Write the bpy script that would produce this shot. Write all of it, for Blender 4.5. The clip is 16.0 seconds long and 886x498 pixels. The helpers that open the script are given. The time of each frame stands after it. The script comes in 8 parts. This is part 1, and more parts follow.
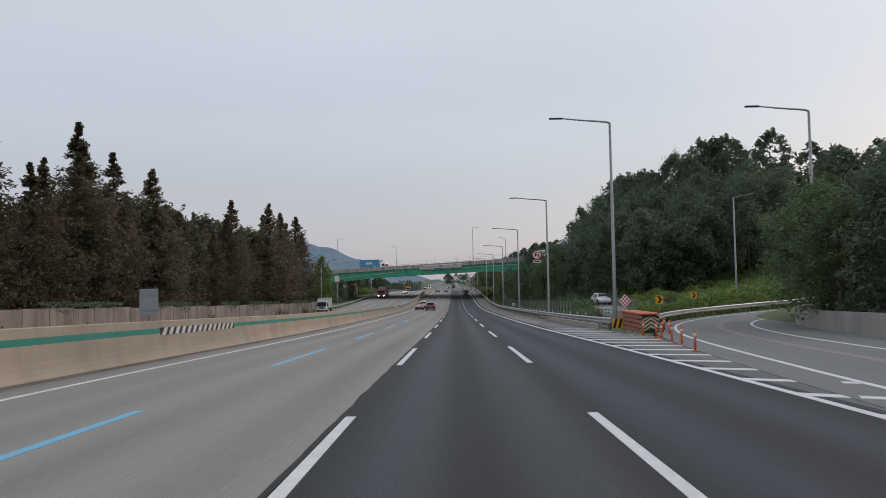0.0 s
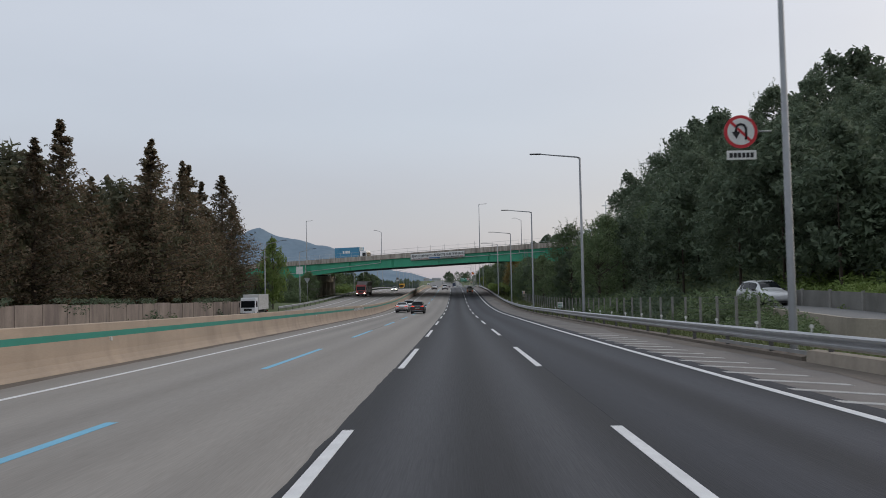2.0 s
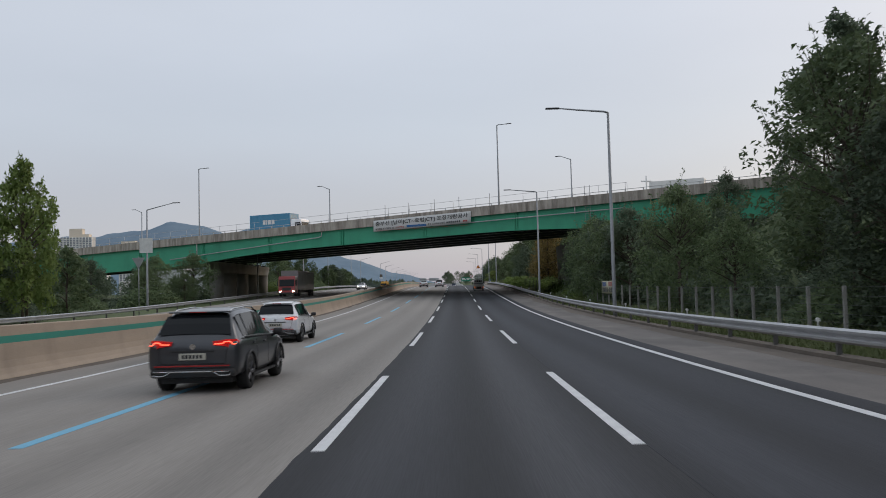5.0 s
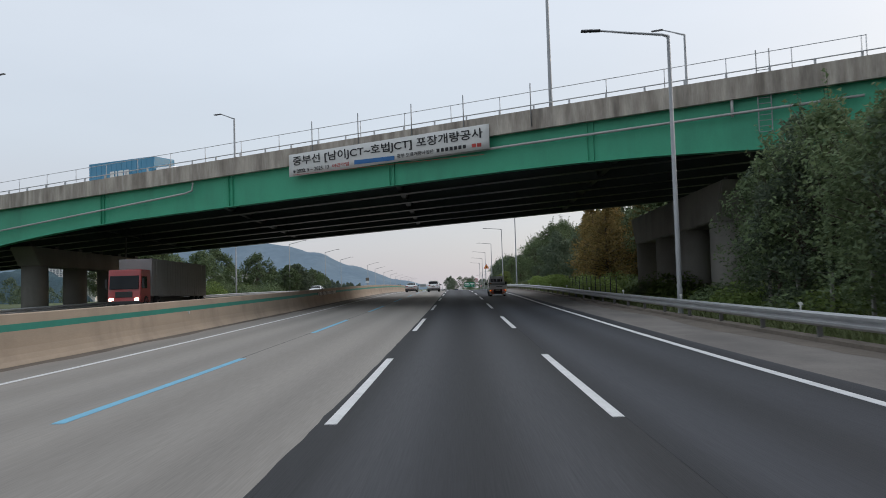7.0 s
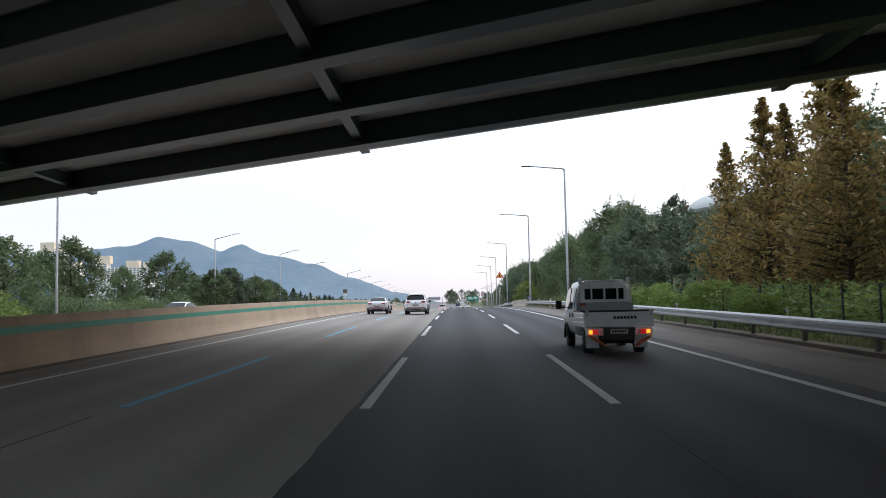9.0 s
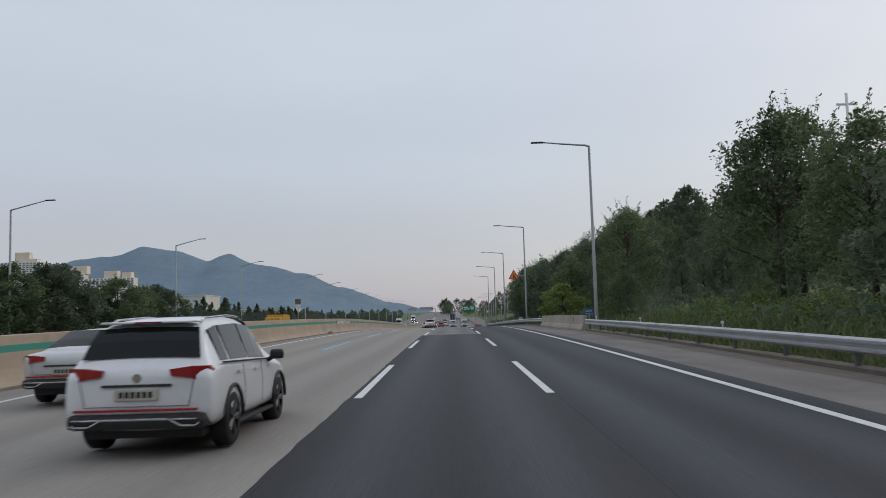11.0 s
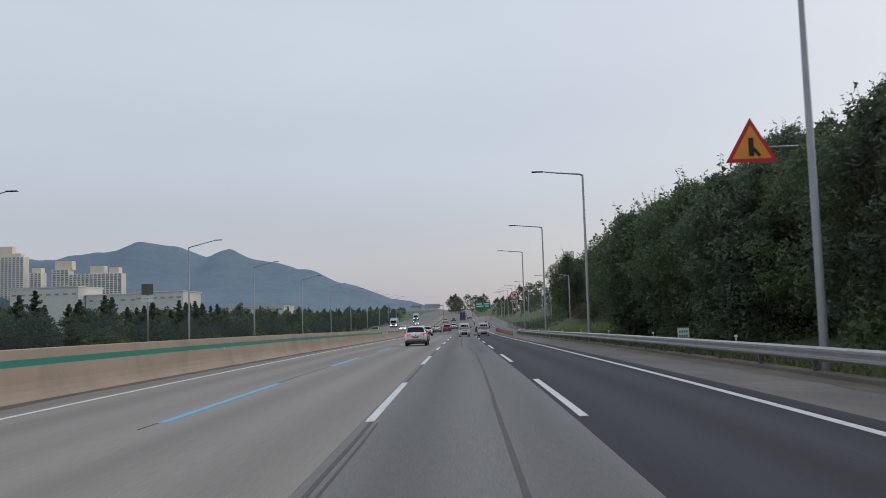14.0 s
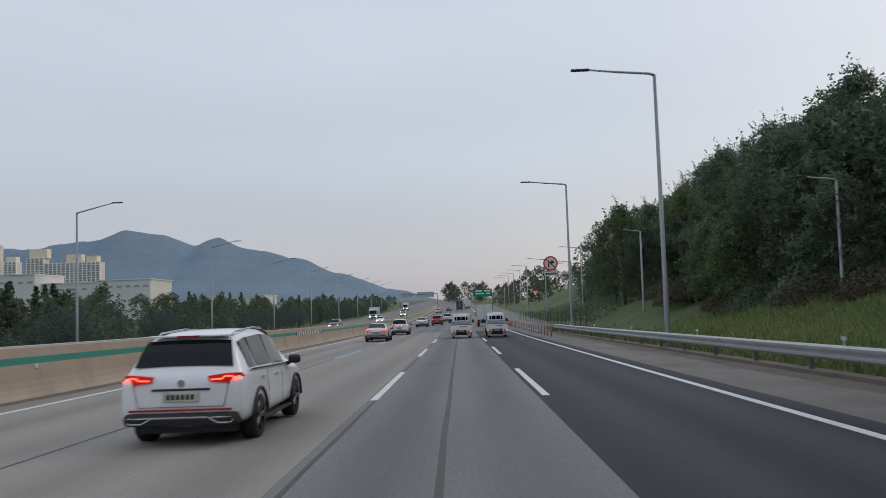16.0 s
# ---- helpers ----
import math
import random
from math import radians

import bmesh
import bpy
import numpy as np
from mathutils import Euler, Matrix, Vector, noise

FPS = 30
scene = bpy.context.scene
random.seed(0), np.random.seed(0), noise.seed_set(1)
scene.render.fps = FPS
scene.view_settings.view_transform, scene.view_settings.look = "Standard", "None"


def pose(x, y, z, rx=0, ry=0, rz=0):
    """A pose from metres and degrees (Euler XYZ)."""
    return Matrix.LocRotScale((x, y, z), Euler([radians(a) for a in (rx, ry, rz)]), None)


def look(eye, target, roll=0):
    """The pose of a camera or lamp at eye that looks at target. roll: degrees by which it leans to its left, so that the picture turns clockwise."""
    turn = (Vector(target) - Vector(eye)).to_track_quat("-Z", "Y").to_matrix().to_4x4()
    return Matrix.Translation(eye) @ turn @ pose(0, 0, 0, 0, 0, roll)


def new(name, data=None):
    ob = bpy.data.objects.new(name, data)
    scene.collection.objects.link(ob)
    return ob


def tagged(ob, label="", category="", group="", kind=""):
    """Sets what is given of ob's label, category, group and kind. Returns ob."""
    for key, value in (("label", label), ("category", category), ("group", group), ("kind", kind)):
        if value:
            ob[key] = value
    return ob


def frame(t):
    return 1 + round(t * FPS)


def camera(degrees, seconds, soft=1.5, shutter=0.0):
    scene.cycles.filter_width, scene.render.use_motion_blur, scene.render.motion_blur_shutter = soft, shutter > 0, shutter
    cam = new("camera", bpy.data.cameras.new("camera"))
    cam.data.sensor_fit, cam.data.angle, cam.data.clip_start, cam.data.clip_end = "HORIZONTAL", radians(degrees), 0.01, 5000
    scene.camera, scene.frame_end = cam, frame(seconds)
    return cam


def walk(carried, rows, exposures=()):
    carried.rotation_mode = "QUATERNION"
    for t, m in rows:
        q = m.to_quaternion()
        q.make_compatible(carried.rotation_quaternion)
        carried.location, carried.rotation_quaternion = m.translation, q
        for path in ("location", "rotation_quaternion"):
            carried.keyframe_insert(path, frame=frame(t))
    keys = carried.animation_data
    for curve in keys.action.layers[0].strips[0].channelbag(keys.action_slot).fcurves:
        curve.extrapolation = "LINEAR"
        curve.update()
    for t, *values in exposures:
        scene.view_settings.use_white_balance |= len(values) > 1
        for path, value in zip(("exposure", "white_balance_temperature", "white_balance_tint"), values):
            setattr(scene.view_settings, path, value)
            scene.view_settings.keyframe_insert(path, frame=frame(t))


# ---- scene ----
cam = camera(56.18, 16.0, soft=0.9, shutter=0.12)
PATH = [  # seconds, x, y, z, yaw, pitch, roll
    (0.0, -0.22, 0.70, 1.35, 0.97, 2.60, 1.16),
    (0.5, -0.28, 16.00, 1.05, 1.05, 2.57, 1.03),
    (1.0, -0.31, 31.64, 0.71, 0.94, 2.58, 0.91),
    (1.5, -0.36, 46.84, 0.35, 0.95, 2.61, 0.86),
    (2.0, -0.42, 61.96, 0.01, 1.03, 2.61, 1.13),
    (2.5, -0.47, 77.42, -0.30, 1.11, 2.67, 1.32),
    (3.0, -0.58, 93.85, -0.60, 1.04, 2.84, 1.40),
    (3.5, -0.61, 108.65, -0.85, 1.10, 2.79, 1.48),
    (5.8, -0.51, 178.37, -1.78, 1.02, 2.87, 1.47),
    (6.0, -0.49, 183.98, -1.80, 1.04, 2.90, 1.49),
    (6.5, -0.54, 198.47, -1.79, 1.11, 2.93, 1.55),
    (7.0, -0.67, 213.50, -1.69, 1.23, 3.27, 1.70),
    (7.5, -0.81, 227.48, -1.52, 1.29, 3.49, 1.38),
    (8.0, -0.91, 241.58, -1.26, 1.40, 3.69, 1.23),
    (8.5, -0.97, 256.35, -0.95, 1.41, 3.94, 1.24),
    (9.0, -1.05, 271.90, -0.61, 1.33, 4.18, 1.27),
    (11.5, -0.90, 342.18, 0.81, 0.97, 4.90, 1.83),
    (12.0, -0.98, 356.40, 1.00, 1.03, 4.94, 1.98),
    (12.5, -1.11, 369.46, 1.15, 1.15, 4.94, 1.99),
    (13.0, -1.34, 382.97, 1.25, 1.47, 4.90, 2.01),
    (13.5, -1.50, 396.64, 1.31, 1.73, 4.81, 1.84),
    (14.0, -1.63, 409.76, 1.33, 1.68, 4.68, 1.73),
    (14.5, -1.74, 422.94, 1.30, 1.67, 4.34, 1.58),
    (15.0, -1.75, 436.78, 1.20, 1.58, 4.14, 1.80),
    (15.5, -1.78, 451.27, 1.05, 1.53, 4.13, 1.87),
    (16.0, -1.84, 466.32, 0.88, 1.48, 4.01, 1.90),
]
walk(cam, [(t, pose(x, y, z, 90 + p, r, w)) for t, x, y, z, w, p, r in PATH],
     [(0, 0.12, 6460, 12), (5.5, 0.15, 6460, 12), (6.5, 0.26, 6450, 10), (7.0, 0.36, 6450, 10), (7.6, 0.55, 6450, 10), (8.0, 0.86, 6450, 9), (8.5, 1.65, 6350, 11), (9.0, 1.05, 6300, 11),
      (9.2, 0.9, 6300, 11), (9.7, 0.45, 6380, 11), (10.4, 0.2, 6380, 11), (11.5, 0.04, 6350, 11), (12.1, 0.1, 6350, 11), (16, 0.12, 6350, 11)])
# ---- road line: height and sideways drift along the way ----
KY = [-400] + list(range(-20, 501, 40)) + [540, 600, 680, 780, 900, 1100, 1500, 2600]
KZ = [9.0, 0, -0.75, -1.68, -2.43, -3.05, -3.51, -3.35, -2.60, -1.69, -0.95, -0.50, -0.42, -0.77, -1.27,
      -1.75, -2.1, -1.9, -0.9, 1.2, 5.0, 10.0, 20.0]
KX = [0, 0, -0.05, -0.11, -0.18, -0.34, -0.44, -0.54, -0.61, -0.74, -1.0, -1.29, -1.5, -1.84, -2.11,
      -2.35, -2.7, -3.2, -3.9, -4.7, -6.0, -9.0, -17.0]
KYN = np.array(KY, float)


def smooth_at(vals, y):
    v = np.array(vals, float)
    d = np.gradient(v, KYN)
    y = min(max(y, KYN[0]), KYN[-1])
    i = min(int(np.searchsorted(KYN, y, side="right")) - 1, len(KYN) - 2)
    w = KYN[i + 1] - KYN[i]
    f = (y - KYN[i]) / w
    a, b, f2, f3 = v[i], v[i + 1], f * f, f * f * f
    return float(a * (2 * f3 - 3 * f2 + 1) + d[i] * w * (f3 - 2 * f2 + f) + b * (3 * f2 - 2 * f3) + d[i + 1] * w * (f3 - f2))


def rz(y):
    return smooth_at(KZ, y)


def rx(y):
    return smooth_at(KX, y)


def R(u, y, dz=0.0):
    """A point u metres to the right of the travelled lane's middle, dz above the road."""
    return Vector((rx(y) + u, y, rz(y) + dz))


# ---- world and light: overcast dusk, brighter and slightly pink low in the west ----
world = bpy.data.worlds.new("world")
scene.world = world
world.use_nodes = True
wn, wl = world.node_tree.nodes, world.node_tree.links
wn.clear()
w_out = wn.new("ShaderNodeOutputWorld")
w_bg = wn.new("ShaderNodeBackground")
w_sky = wn.new("ShaderNodeTexSky")
w_sky.sky_type = "NISHITA"
w_sky.sun_disc = False
w_sky.sun_elevation, w_sky.sun_rotation = radians(9), radians(60)
w_sky.air_density, w_sky.dust_density = 1.0, 2.0
w_tc = wn.new("ShaderNodeTexCoord")
w_sep = wn.new("ShaderNodeSeparateXYZ")
wl.new(w_tc.outputs["Generated"], w_sep.inputs[0])
w_ramp = wn.new("ShaderNodeValToRGB")
w_ramp.color_ramp.interpolation = "EASE"
els = w_ramp.color_ramp.elements
els[0].position, els[0].color = 0.0, (0.45, 0.45, 0.52, 1)
els[1].position, els[1].color = 0.34, (0.625, 0.665, 0.73, 1)
for pos, col in ((0.10, (0.47, 0.485, 0.555, 1)), (0.2, (0.54, 0.58, 0.65, 1)), (0.8, (0.72, 0.78, 0.84, 1))):
    e = els.new(pos)
    e.color = col
wl.new(w_sep.outputs["Z"], w_ramp.inputs[0])
# a broad warm blush towards the right, as thin cloud before the low sun
w_warm = wn.new("ShaderNodeMapRange")
w_warm.inputs["From Min"].default_value, w_warm.inputs["From Max"].default_value = 0.0, 0.9
wl.new(w_sep.outputs["X"], w_warm.inputs["Value"])
w_noise = wn.new("ShaderNodeTexNoise")
w_noise.inputs["Scale"].default_value, w_noise.inputs["Detail"].default_value = 2.2, 5.0
w_map = wn.new("ShaderNodeMapping")
w_map.inputs["Scale"].default_value = (1, 1, 3.2)
wl.new(w_tc.outputs["Generated"], w_map.inputs[0])
wl.new(w_map.outputs[0], w_noise.inputs["Vector"])
w_mul = wn.new("ShaderNodeMath")
w_mul.operation = "MULTIPLY"
wl.new(w_warm.outputs[0], w_mul.inputs[0])
wl.new(w_noise.outputs["Fac"], w_mul.inputs[1])
w_mix = wn.new("ShaderNodeMixRGB")
w_mix.inputs[2].default_value = (0.64, 0.595, 0.615, 1)
wl.new(w_mul.outputs[0], w_mix.inputs[0])
wl.new(w_ramp.outputs[0], w_mix.inputs[1])
# soft cloud mottling
w_n2 = wn.new("ShaderNodeTexNoise")
w_n2.inputs["Scale"].default_value, w_n2.inputs["Detail"].default_value = 3.0, 6.0
wl.new(w_map.outputs[0], w_n2.inputs["Vector"])
w_r2 = wn.new("ShaderNodeMapRange")
w_r2.inputs["To Min"].default_value, w_r2.inputs["To Max"].default_value = 0.93, 1.07
wl.new(w_n2.outputs["Fac"], w_r2.inputs["Value"])
w_m2 = wn.new("ShaderNodeVectorMath")
w_m2.operation = "SCALE"
wl.new(w_mix.outputs[0], w_m2.inputs[0])
wl.new(w_r2.outputs[0], w_m2.inputs["Scale"])
# a little of the clear sky shows through the cloud
w_s2 = wn.new("ShaderNodeVectorMath")
w_s2.operation = "SCALE"
w_s2.inputs["Scale"].default_value = 0.05
wl.new(w_sky.outputs[0], w_s2.inputs[0])
w_add = wn.new("ShaderNodeVectorMath")
w_add.operation = "ADD"
wl.new(w_m2.outputs[0], w_add.inputs[0])
wl.new(w_s2.outputs[0], w_add.inputs[1])
wl.new(w_add.outputs[0], w_bg.inputs[0])
w_bg.inputs[1].default_value = 0.80
wl.new(w_bg.outputs[0], w_out.inputs[0])

sun_data = bpy.data.lights.new("sun", "SUN")
sun_data.energy, sun_data.angle, sun_data.color = 0.5, radians(25), (1.0, 0.93, 0.86)
sun = new("sun", sun_data)
sun.matrix_world = look((300, 200, 260), (0, 0, 0))

# ---- materials ----
def mat(name, col, rough=0.8, metal=0.0, col2=None, scale=3.0, amount=0.5, fine=40.0, fine_amt=0.12, bump=0.1,
        stretch=(1, 1, 1), rand=0.0, stain=0.0, stain_col=(0.05, 0.045, 0.04), stain_scale=0.5, stain_stretch=(1, 1, 1), island=0.0, spec=0.5, tracks=0.0):
    """A two-scale procedural surface: broad patches from col to col2, fine grain, optional stains and per-object or per-piece change."""
    m = bpy.data.materials.new(name)
    m.use_nodes = True
    n, l = m.node_tree.nodes, m.node_tree.links
    b = n["Principled BSDF"]
    b.inputs["Roughness"].default_value, b.inputs["Metallic"].default_value = rough, metal
    b.inputs["Specular IOR Level"].default_value = spec
    tc = n.new("ShaderNodeTexCoord")
    mp = n.new("ShaderNodeMapping")
    mp.inputs["Scale"].default_value = stretch
    l.new(tc.outputs["Object"], mp.inputs[0])
    n1 = n.new("ShaderNodeTexNoise")
    n1.inputs["Scale"].default_value, n1.inputs["Detail"].default_value = scale, 5
    l.new(mp.outputs[0], n1.inputs["Vector"])
    r1 = n.new("ShaderNodeMapRange")
    r1.inputs["From Min"].default_value, r1.inputs["From Max"].default_value = 0.3, 0.7
    r1.inputs["To Max"].default_value = amount
    l.new(n1.outputs["Fac"], r1.inputs["Value"])
    mx = n.new("ShaderNodeMixRGB")
    c2 = col2 or tuple(c * 0.6 for c in col)
    mx.inputs[1].default_value, mx.inputs[2].default_value = (*col, 1), (*c2, 1)
    l.new(r1.outputs[0], mx.inputs[0])
    n2 = n.new("ShaderNodeTexNoise")
    n2.inputs["Scale"].default_value, n2.inputs["Detail"].default_value = fine, 3
    l.new(mp.outputs[0], n2.inputs["Vector"])
    r2 = n.new("ShaderNodeMapRange")
    r2.inputs["To Min"].default_value, r2.inputs["To Max"].default_value = 1 - fine_amt * 2, 1 + fine_amt * 2
    l.new(n2.outputs["Fac"], r2.inputs["Value"])
    vm = n.new("ShaderNodeVectorMath")
    vm.operation = "SCALE"
    l.new(mx.outputs[0], vm.inputs[0])
    l.new(r2.outputs[0], vm.inputs["Scale"])
    last = vm.outputs[0]
    if stain:
        ms = n.new("ShaderNodeMapping")
        ms.inputs["Scale"].default_value = stain_stretch
        l.new(tc.outputs["Object"], ms.inputs[0])
        n3 = n.new("ShaderNodeTexNoise")
        n3.inputs["Scale"].default_value, n3.inputs["Detail"].default_value, n3.inputs["Roughness"].default_value = stain_scale, 6, 0.65
        l.new(ms.outputs[0], n3.inputs["Vector"])
        r3 = n.new("ShaderNodeMapRange")
        r3.inputs["From Min"].default_value, r3.inputs["From Max"].default_value, r3.inputs["To Max"].default_value = 0.5, 0.72, stain
        l.new(n3.outputs["Fac"], r3.inputs["Value"])
        m3 = n.new("ShaderNodeMixRGB")
        m3.inputs[2].default_value = (*stain_col, 1)
        l.new(r3.outputs[0], m3.inputs[0])
        l.new(last, m3.inputs[1])
        last = m3.outputs[0]
    if tracks:
        uvn = n.new("ShaderNodeUVMap")
        sx = n.new("ShaderNodeSeparateXYZ")
        l.new(uvn.outputs[0], sx.inputs[0])
        ph = n.new("ShaderNodeMath")
        ph.operation = "MULTIPLY_ADD"
        ph.inputs[1].default_value, ph.inputs[2].default_value = 4 * math.pi / 3.7, 0.0
        l.new(sx.outputs["X"], ph.inputs[0])
        cs = n.new("ShaderNodeMath")
        cs.operation = "COSINE"
        l.new(ph.outputs[0], cs.inputs[0])
        md = n.new("ShaderNodeMath")
        md.operation = "MULTIPLY"
        l.new(cs.outputs[0], md.inputs[0])
        l.new(n1.outputs["Fac"], md.inputs[1])
        rt = n.new("ShaderNodeMapRange")
        rt.inputs["From Min"].default_value, rt.inputs["From Max"].default_value = -0.55, 0.55
        rt.inputs["To Min"].default_value, rt.inputs["To Max"].default_value = 1 + tracks, 1 - tracks
        l.new(md.outputs[0], rt.inputs["Value"])
        vt = n.new("ShaderNodeVectorMath")
        vt.operation = "SCALE"
        l.new(last, vt.inputs[0])
        l.new(rt.outputs[0], vt.inputs["Scale"])
        last = vt.outputs[0]
    for amt, node, out in ((rand, "ShaderNodeObjectInfo", "Random"), (island, "ShaderNodeNewGeometry", "Random Per Island")):
        if amt:
            oi = n.new(node)
            r4 = n.new("ShaderNodeMapRange")
            r4.inputs["To Min"].default_value, r4.inputs["To Max"].default_value = 1 - amt, 1 + amt
            l.new(oi.outputs[out], r4.inputs["Value"])
            v4 = n.new("ShaderNodeVectorMath")
            v4.operation = "SCALE"
            l.new(last, v4.inputs[0])
            l.new(r4.outputs[0], v4.inputs["Scale"])
            last = v4.outputs[0]
    l.new(last, b.inputs["Base Color"])
    if bump:
        bp = n.new("ShaderNodeBump")
        bp.inputs["Strength"].default_value, bp.inputs["Distance"].default_value = bump, 0.02
        l.new(n2.outputs["Fac"], bp.inputs["Height"])
        l.new(bp.outputs[0], b.inputs["Normal"])
    return m


def leaf_mat(name, a, b_, c_, rough=0.7, rand=0.25):
    """Leaves: each leaf takes one of three tones, and each tree its own lightness."""
    m = bpy.data.materials.new(name)
    m.use_nodes = True
    n, l = m.node_tree.nodes, m.node_tree.links
    b = n["Principled BSDF"]
    b.inputs["Roughness"].default_value = rough
    b.inputs["Specular IOR Level"].default_value = 0.25
    g = n.new("ShaderNodeNewGeometry")
    rp = n.new("ShaderNodeValToRGB")
    e = rp.color_ramp.elements
    a, c_ = (tuple(v + (w - v) * 0.55 for v, w in zip(b_, q)) for q in (a, c_))
    e[0].color, e[1].color = (*a, 1), (*c_, 1)
    e.new(0.55).color = (*b_, 1)
    l.new(g.outputs["Random Per Island"], rp.inputs[0])
    oi = n.new("ShaderNodeObjectInfo")
    r4 = n.new("ShaderNodeMapRange")
    r4.inputs["To Min"].default_value, r4.inputs["To Max"].default_value = 1 - rand, 1 + rand
    l.new(oi.outputs["Random"], r4.inputs["Value"])
    v4 = n.new("ShaderNodeVectorMath")
    v4.operation = "SCALE"
    l.new(rp.outputs[0], v4.inputs[0])
    l.new(r4.outputs[0], v4.inputs["Scale"])
    l.new(v4.outputs[0], b.inputs["Base Color"])
    tr = n.new("ShaderNodeBsdfTranslucent")
    l.new(v4.outputs[0], tr.inputs[0])
    ms = n.new("ShaderNodeMixShader")
    ms.inputs[0].default_value = 0.42
    l.new(b.outputs[0], ms.inputs[1])
    l.new(tr.outputs[0], ms.inputs[2])
    l.new(ms.outputs[0], n["Material Output"].inputs[0])
    return m


def glow_mat(name, col, strength):
    m = bpy.data.materials.new(name)
    m.use_nodes = True
    b = m.node_tree.nodes["Principled BSDF"]
    b.inputs["Base Color"].default_value = (*col, 1)
    b.inputs["Emission Color"].default_value = (*col, 1)
    b.inputs["Emission Strength"].default_value = strength
    b.inputs["Roughness"].default_value = 0.3
    return m


M_ASPH = mat("asphalt", (0.030, 0.031, 0.036), 0.74, col2=(0.053, 0.053, 0.057), scale=0.75, stretch=(1, 0.012, 1), amount=0.6, fine=70, fine_amt=0.2, bump=0.3, tracks=0.40, spec=0.28)
M_ASPH_OLD = mat("worn_asphalt", (0.175, 0.172, 0.168), 0.9, col2=(0.125, 0.125, 0.125), scale=0.9, stretch=(1, 0.06, 1), amount=0.8, fine=60, fine_amt=0.16, bump=0.25, tracks=-0.14)
M_CONC = mat("road_concrete", (0.27, 0.247, 0.222), 0.9, col2=(0.208, 0.192, 0.175), scale=0.8, stretch=(1, 0.03, 1), amount=0.8, fine=55, fine_amt=0.12, bump=0.15, tracks=-0.10)
M_SHOULDER = mat("shoulder_concrete", (0.19, 0.17, 0.155), 0.92, col2=(0.11, 0.10, 0.095), scale=0.8, stretch=(1, 0.25, 1), amount=0.8, fine=40, fine_amt=0.15, bump=0.2, stain=0.5, stain_col=(0.24, 0.22, 0.2), stain_scale=0.5)
M_PAINT = mat("white_road_paint", (0.70, 0.70, 0.70), 0.7, col2=(0.50, 0.50, 0.50), scale=3, amount=0.6, fine=30, fine_amt=0.1, bump=0.1)
M_BLUE = mat("blue_road_paint", (0.155, 0.44, 0.62), 0.7, col2=(0.15, 0.36, 0.51), scale=3, amount=0.6, fine=30, fine_amt=0.1)
M_BARR = mat("barrier_concrete", (0.45, 0.355, 0.27), 0.9, col2=(0.355, 0.285, 0.22), scale=0.6, stretch=(1, 0.5, 2), amount=0.8, fine=25, fine_amt=0.07, bump=0.12, stain=0.35, stain_col=(0.16, 0.13, 0.11), stain_scale=0.6, stain_stretch=(1, 1, 0.3))
M_GREENB = mat("green_band_paint", (0.028, 0.26, 0.195), 0.6, col2=(0.032, 0.21, 0.16), scale=0.8, amount=0.6, fine=30, fine_amt=0.08)
M_STEEL = mat("galvanised_steel", (0.46, 0.47, 0.48), 0.45, 0.75, col2=(0.36, 0.36, 0.37), scale=1.5, amount=0.7, fine=30, fine_amt=0.06, bump=0.03)
M_POLE = mat("pole_grey", (0.30, 0.31, 0.32), 0.5, 0.4, scale=2, amount=0.4, fine=30, fine_amt=0.05, bump=0.02)
M_DARKM = mat("dark_metal", (0.05, 0.05, 0.055), 0.5, 0.3, scale=4, amount=0.4, bump=0.02)
M_BRIDGE = mat("green_girder_paint", (0.045, 0.35, 0.205), 0.55, col2=(0.038, 0.29, 0.17), scale=0.5, amount=0.6, fine=12, fine_amt=0.04, bump=0.03, stain=0.3, stain_col=(0.02, 0.12, 0.08), stain_scale=0.4, stain_stretch=(1, 1, 0.25))
# green girder paint darkened to near black: shade under the deck as colour
M_UNDER = mat("girder_shade_paint", (0.042, 0.062, 0.060), 0.42, col2=(0.034, 0.050, 0.048), scale=0.6, amount=0.6, fine=10, fine_amt=0.1, bump=0.05)
M_DECK = mat("deck_concrete", (0.74, 0.73, 0.71), 0.9, col2=(0.58, 0.57, 0.55), scale=0.6, amount=0.7, fine=15, fine_amt=0.1, bump=0.1)
M_PARA = mat("parapet_concrete", (0.52, 0.47, 0.41), 0.92, col2=(0.22, 0.19, 0.16), scale=2.0, stretch=(1, 1, 0.16), amount=1.0, fine=20, fine_amt=0.1, bump=0.15, stain=0.6, stain_col=(0.10, 0.09, 0.08), stain_scale=1.2, stain_stretch=(1, 1, 0.12))
M_PIER = mat("pier_concrete", (0.33, 0.31, 0.285), 0.9, col2=(0.22, 0.21, 0.195), scale=0.5, amount=0.8, fine=18, fine_amt=0.08, bump=0.1, stain=0.4, stain_col=(0.13, 0.12, 0.11), stain_stretch=(1, 1, 0.2))
M_WALLC = mat("old_wall_concrete", (0.38, 0.31, 0.26), 0.92, col2=(0.19, 0.15, 0.135), scale=0.55, stretch=(1, 1, 0.4), amount=0.9, fine=15, fine_amt=0.1, bump=0.15, stain=0.7, stain_col=(0.09, 0.075, 0.07), stain_scale=0.8, stain_stretch=(1, 1, 0.15))
M_GRASS = mat("grass_ground", (0.085, 0.115, 0.035), 0.95, col2=(0.06, 0.075, 0.03), scale=0.25, amount=0.9, fine=6, fine_amt=0.25, bump=0.6)
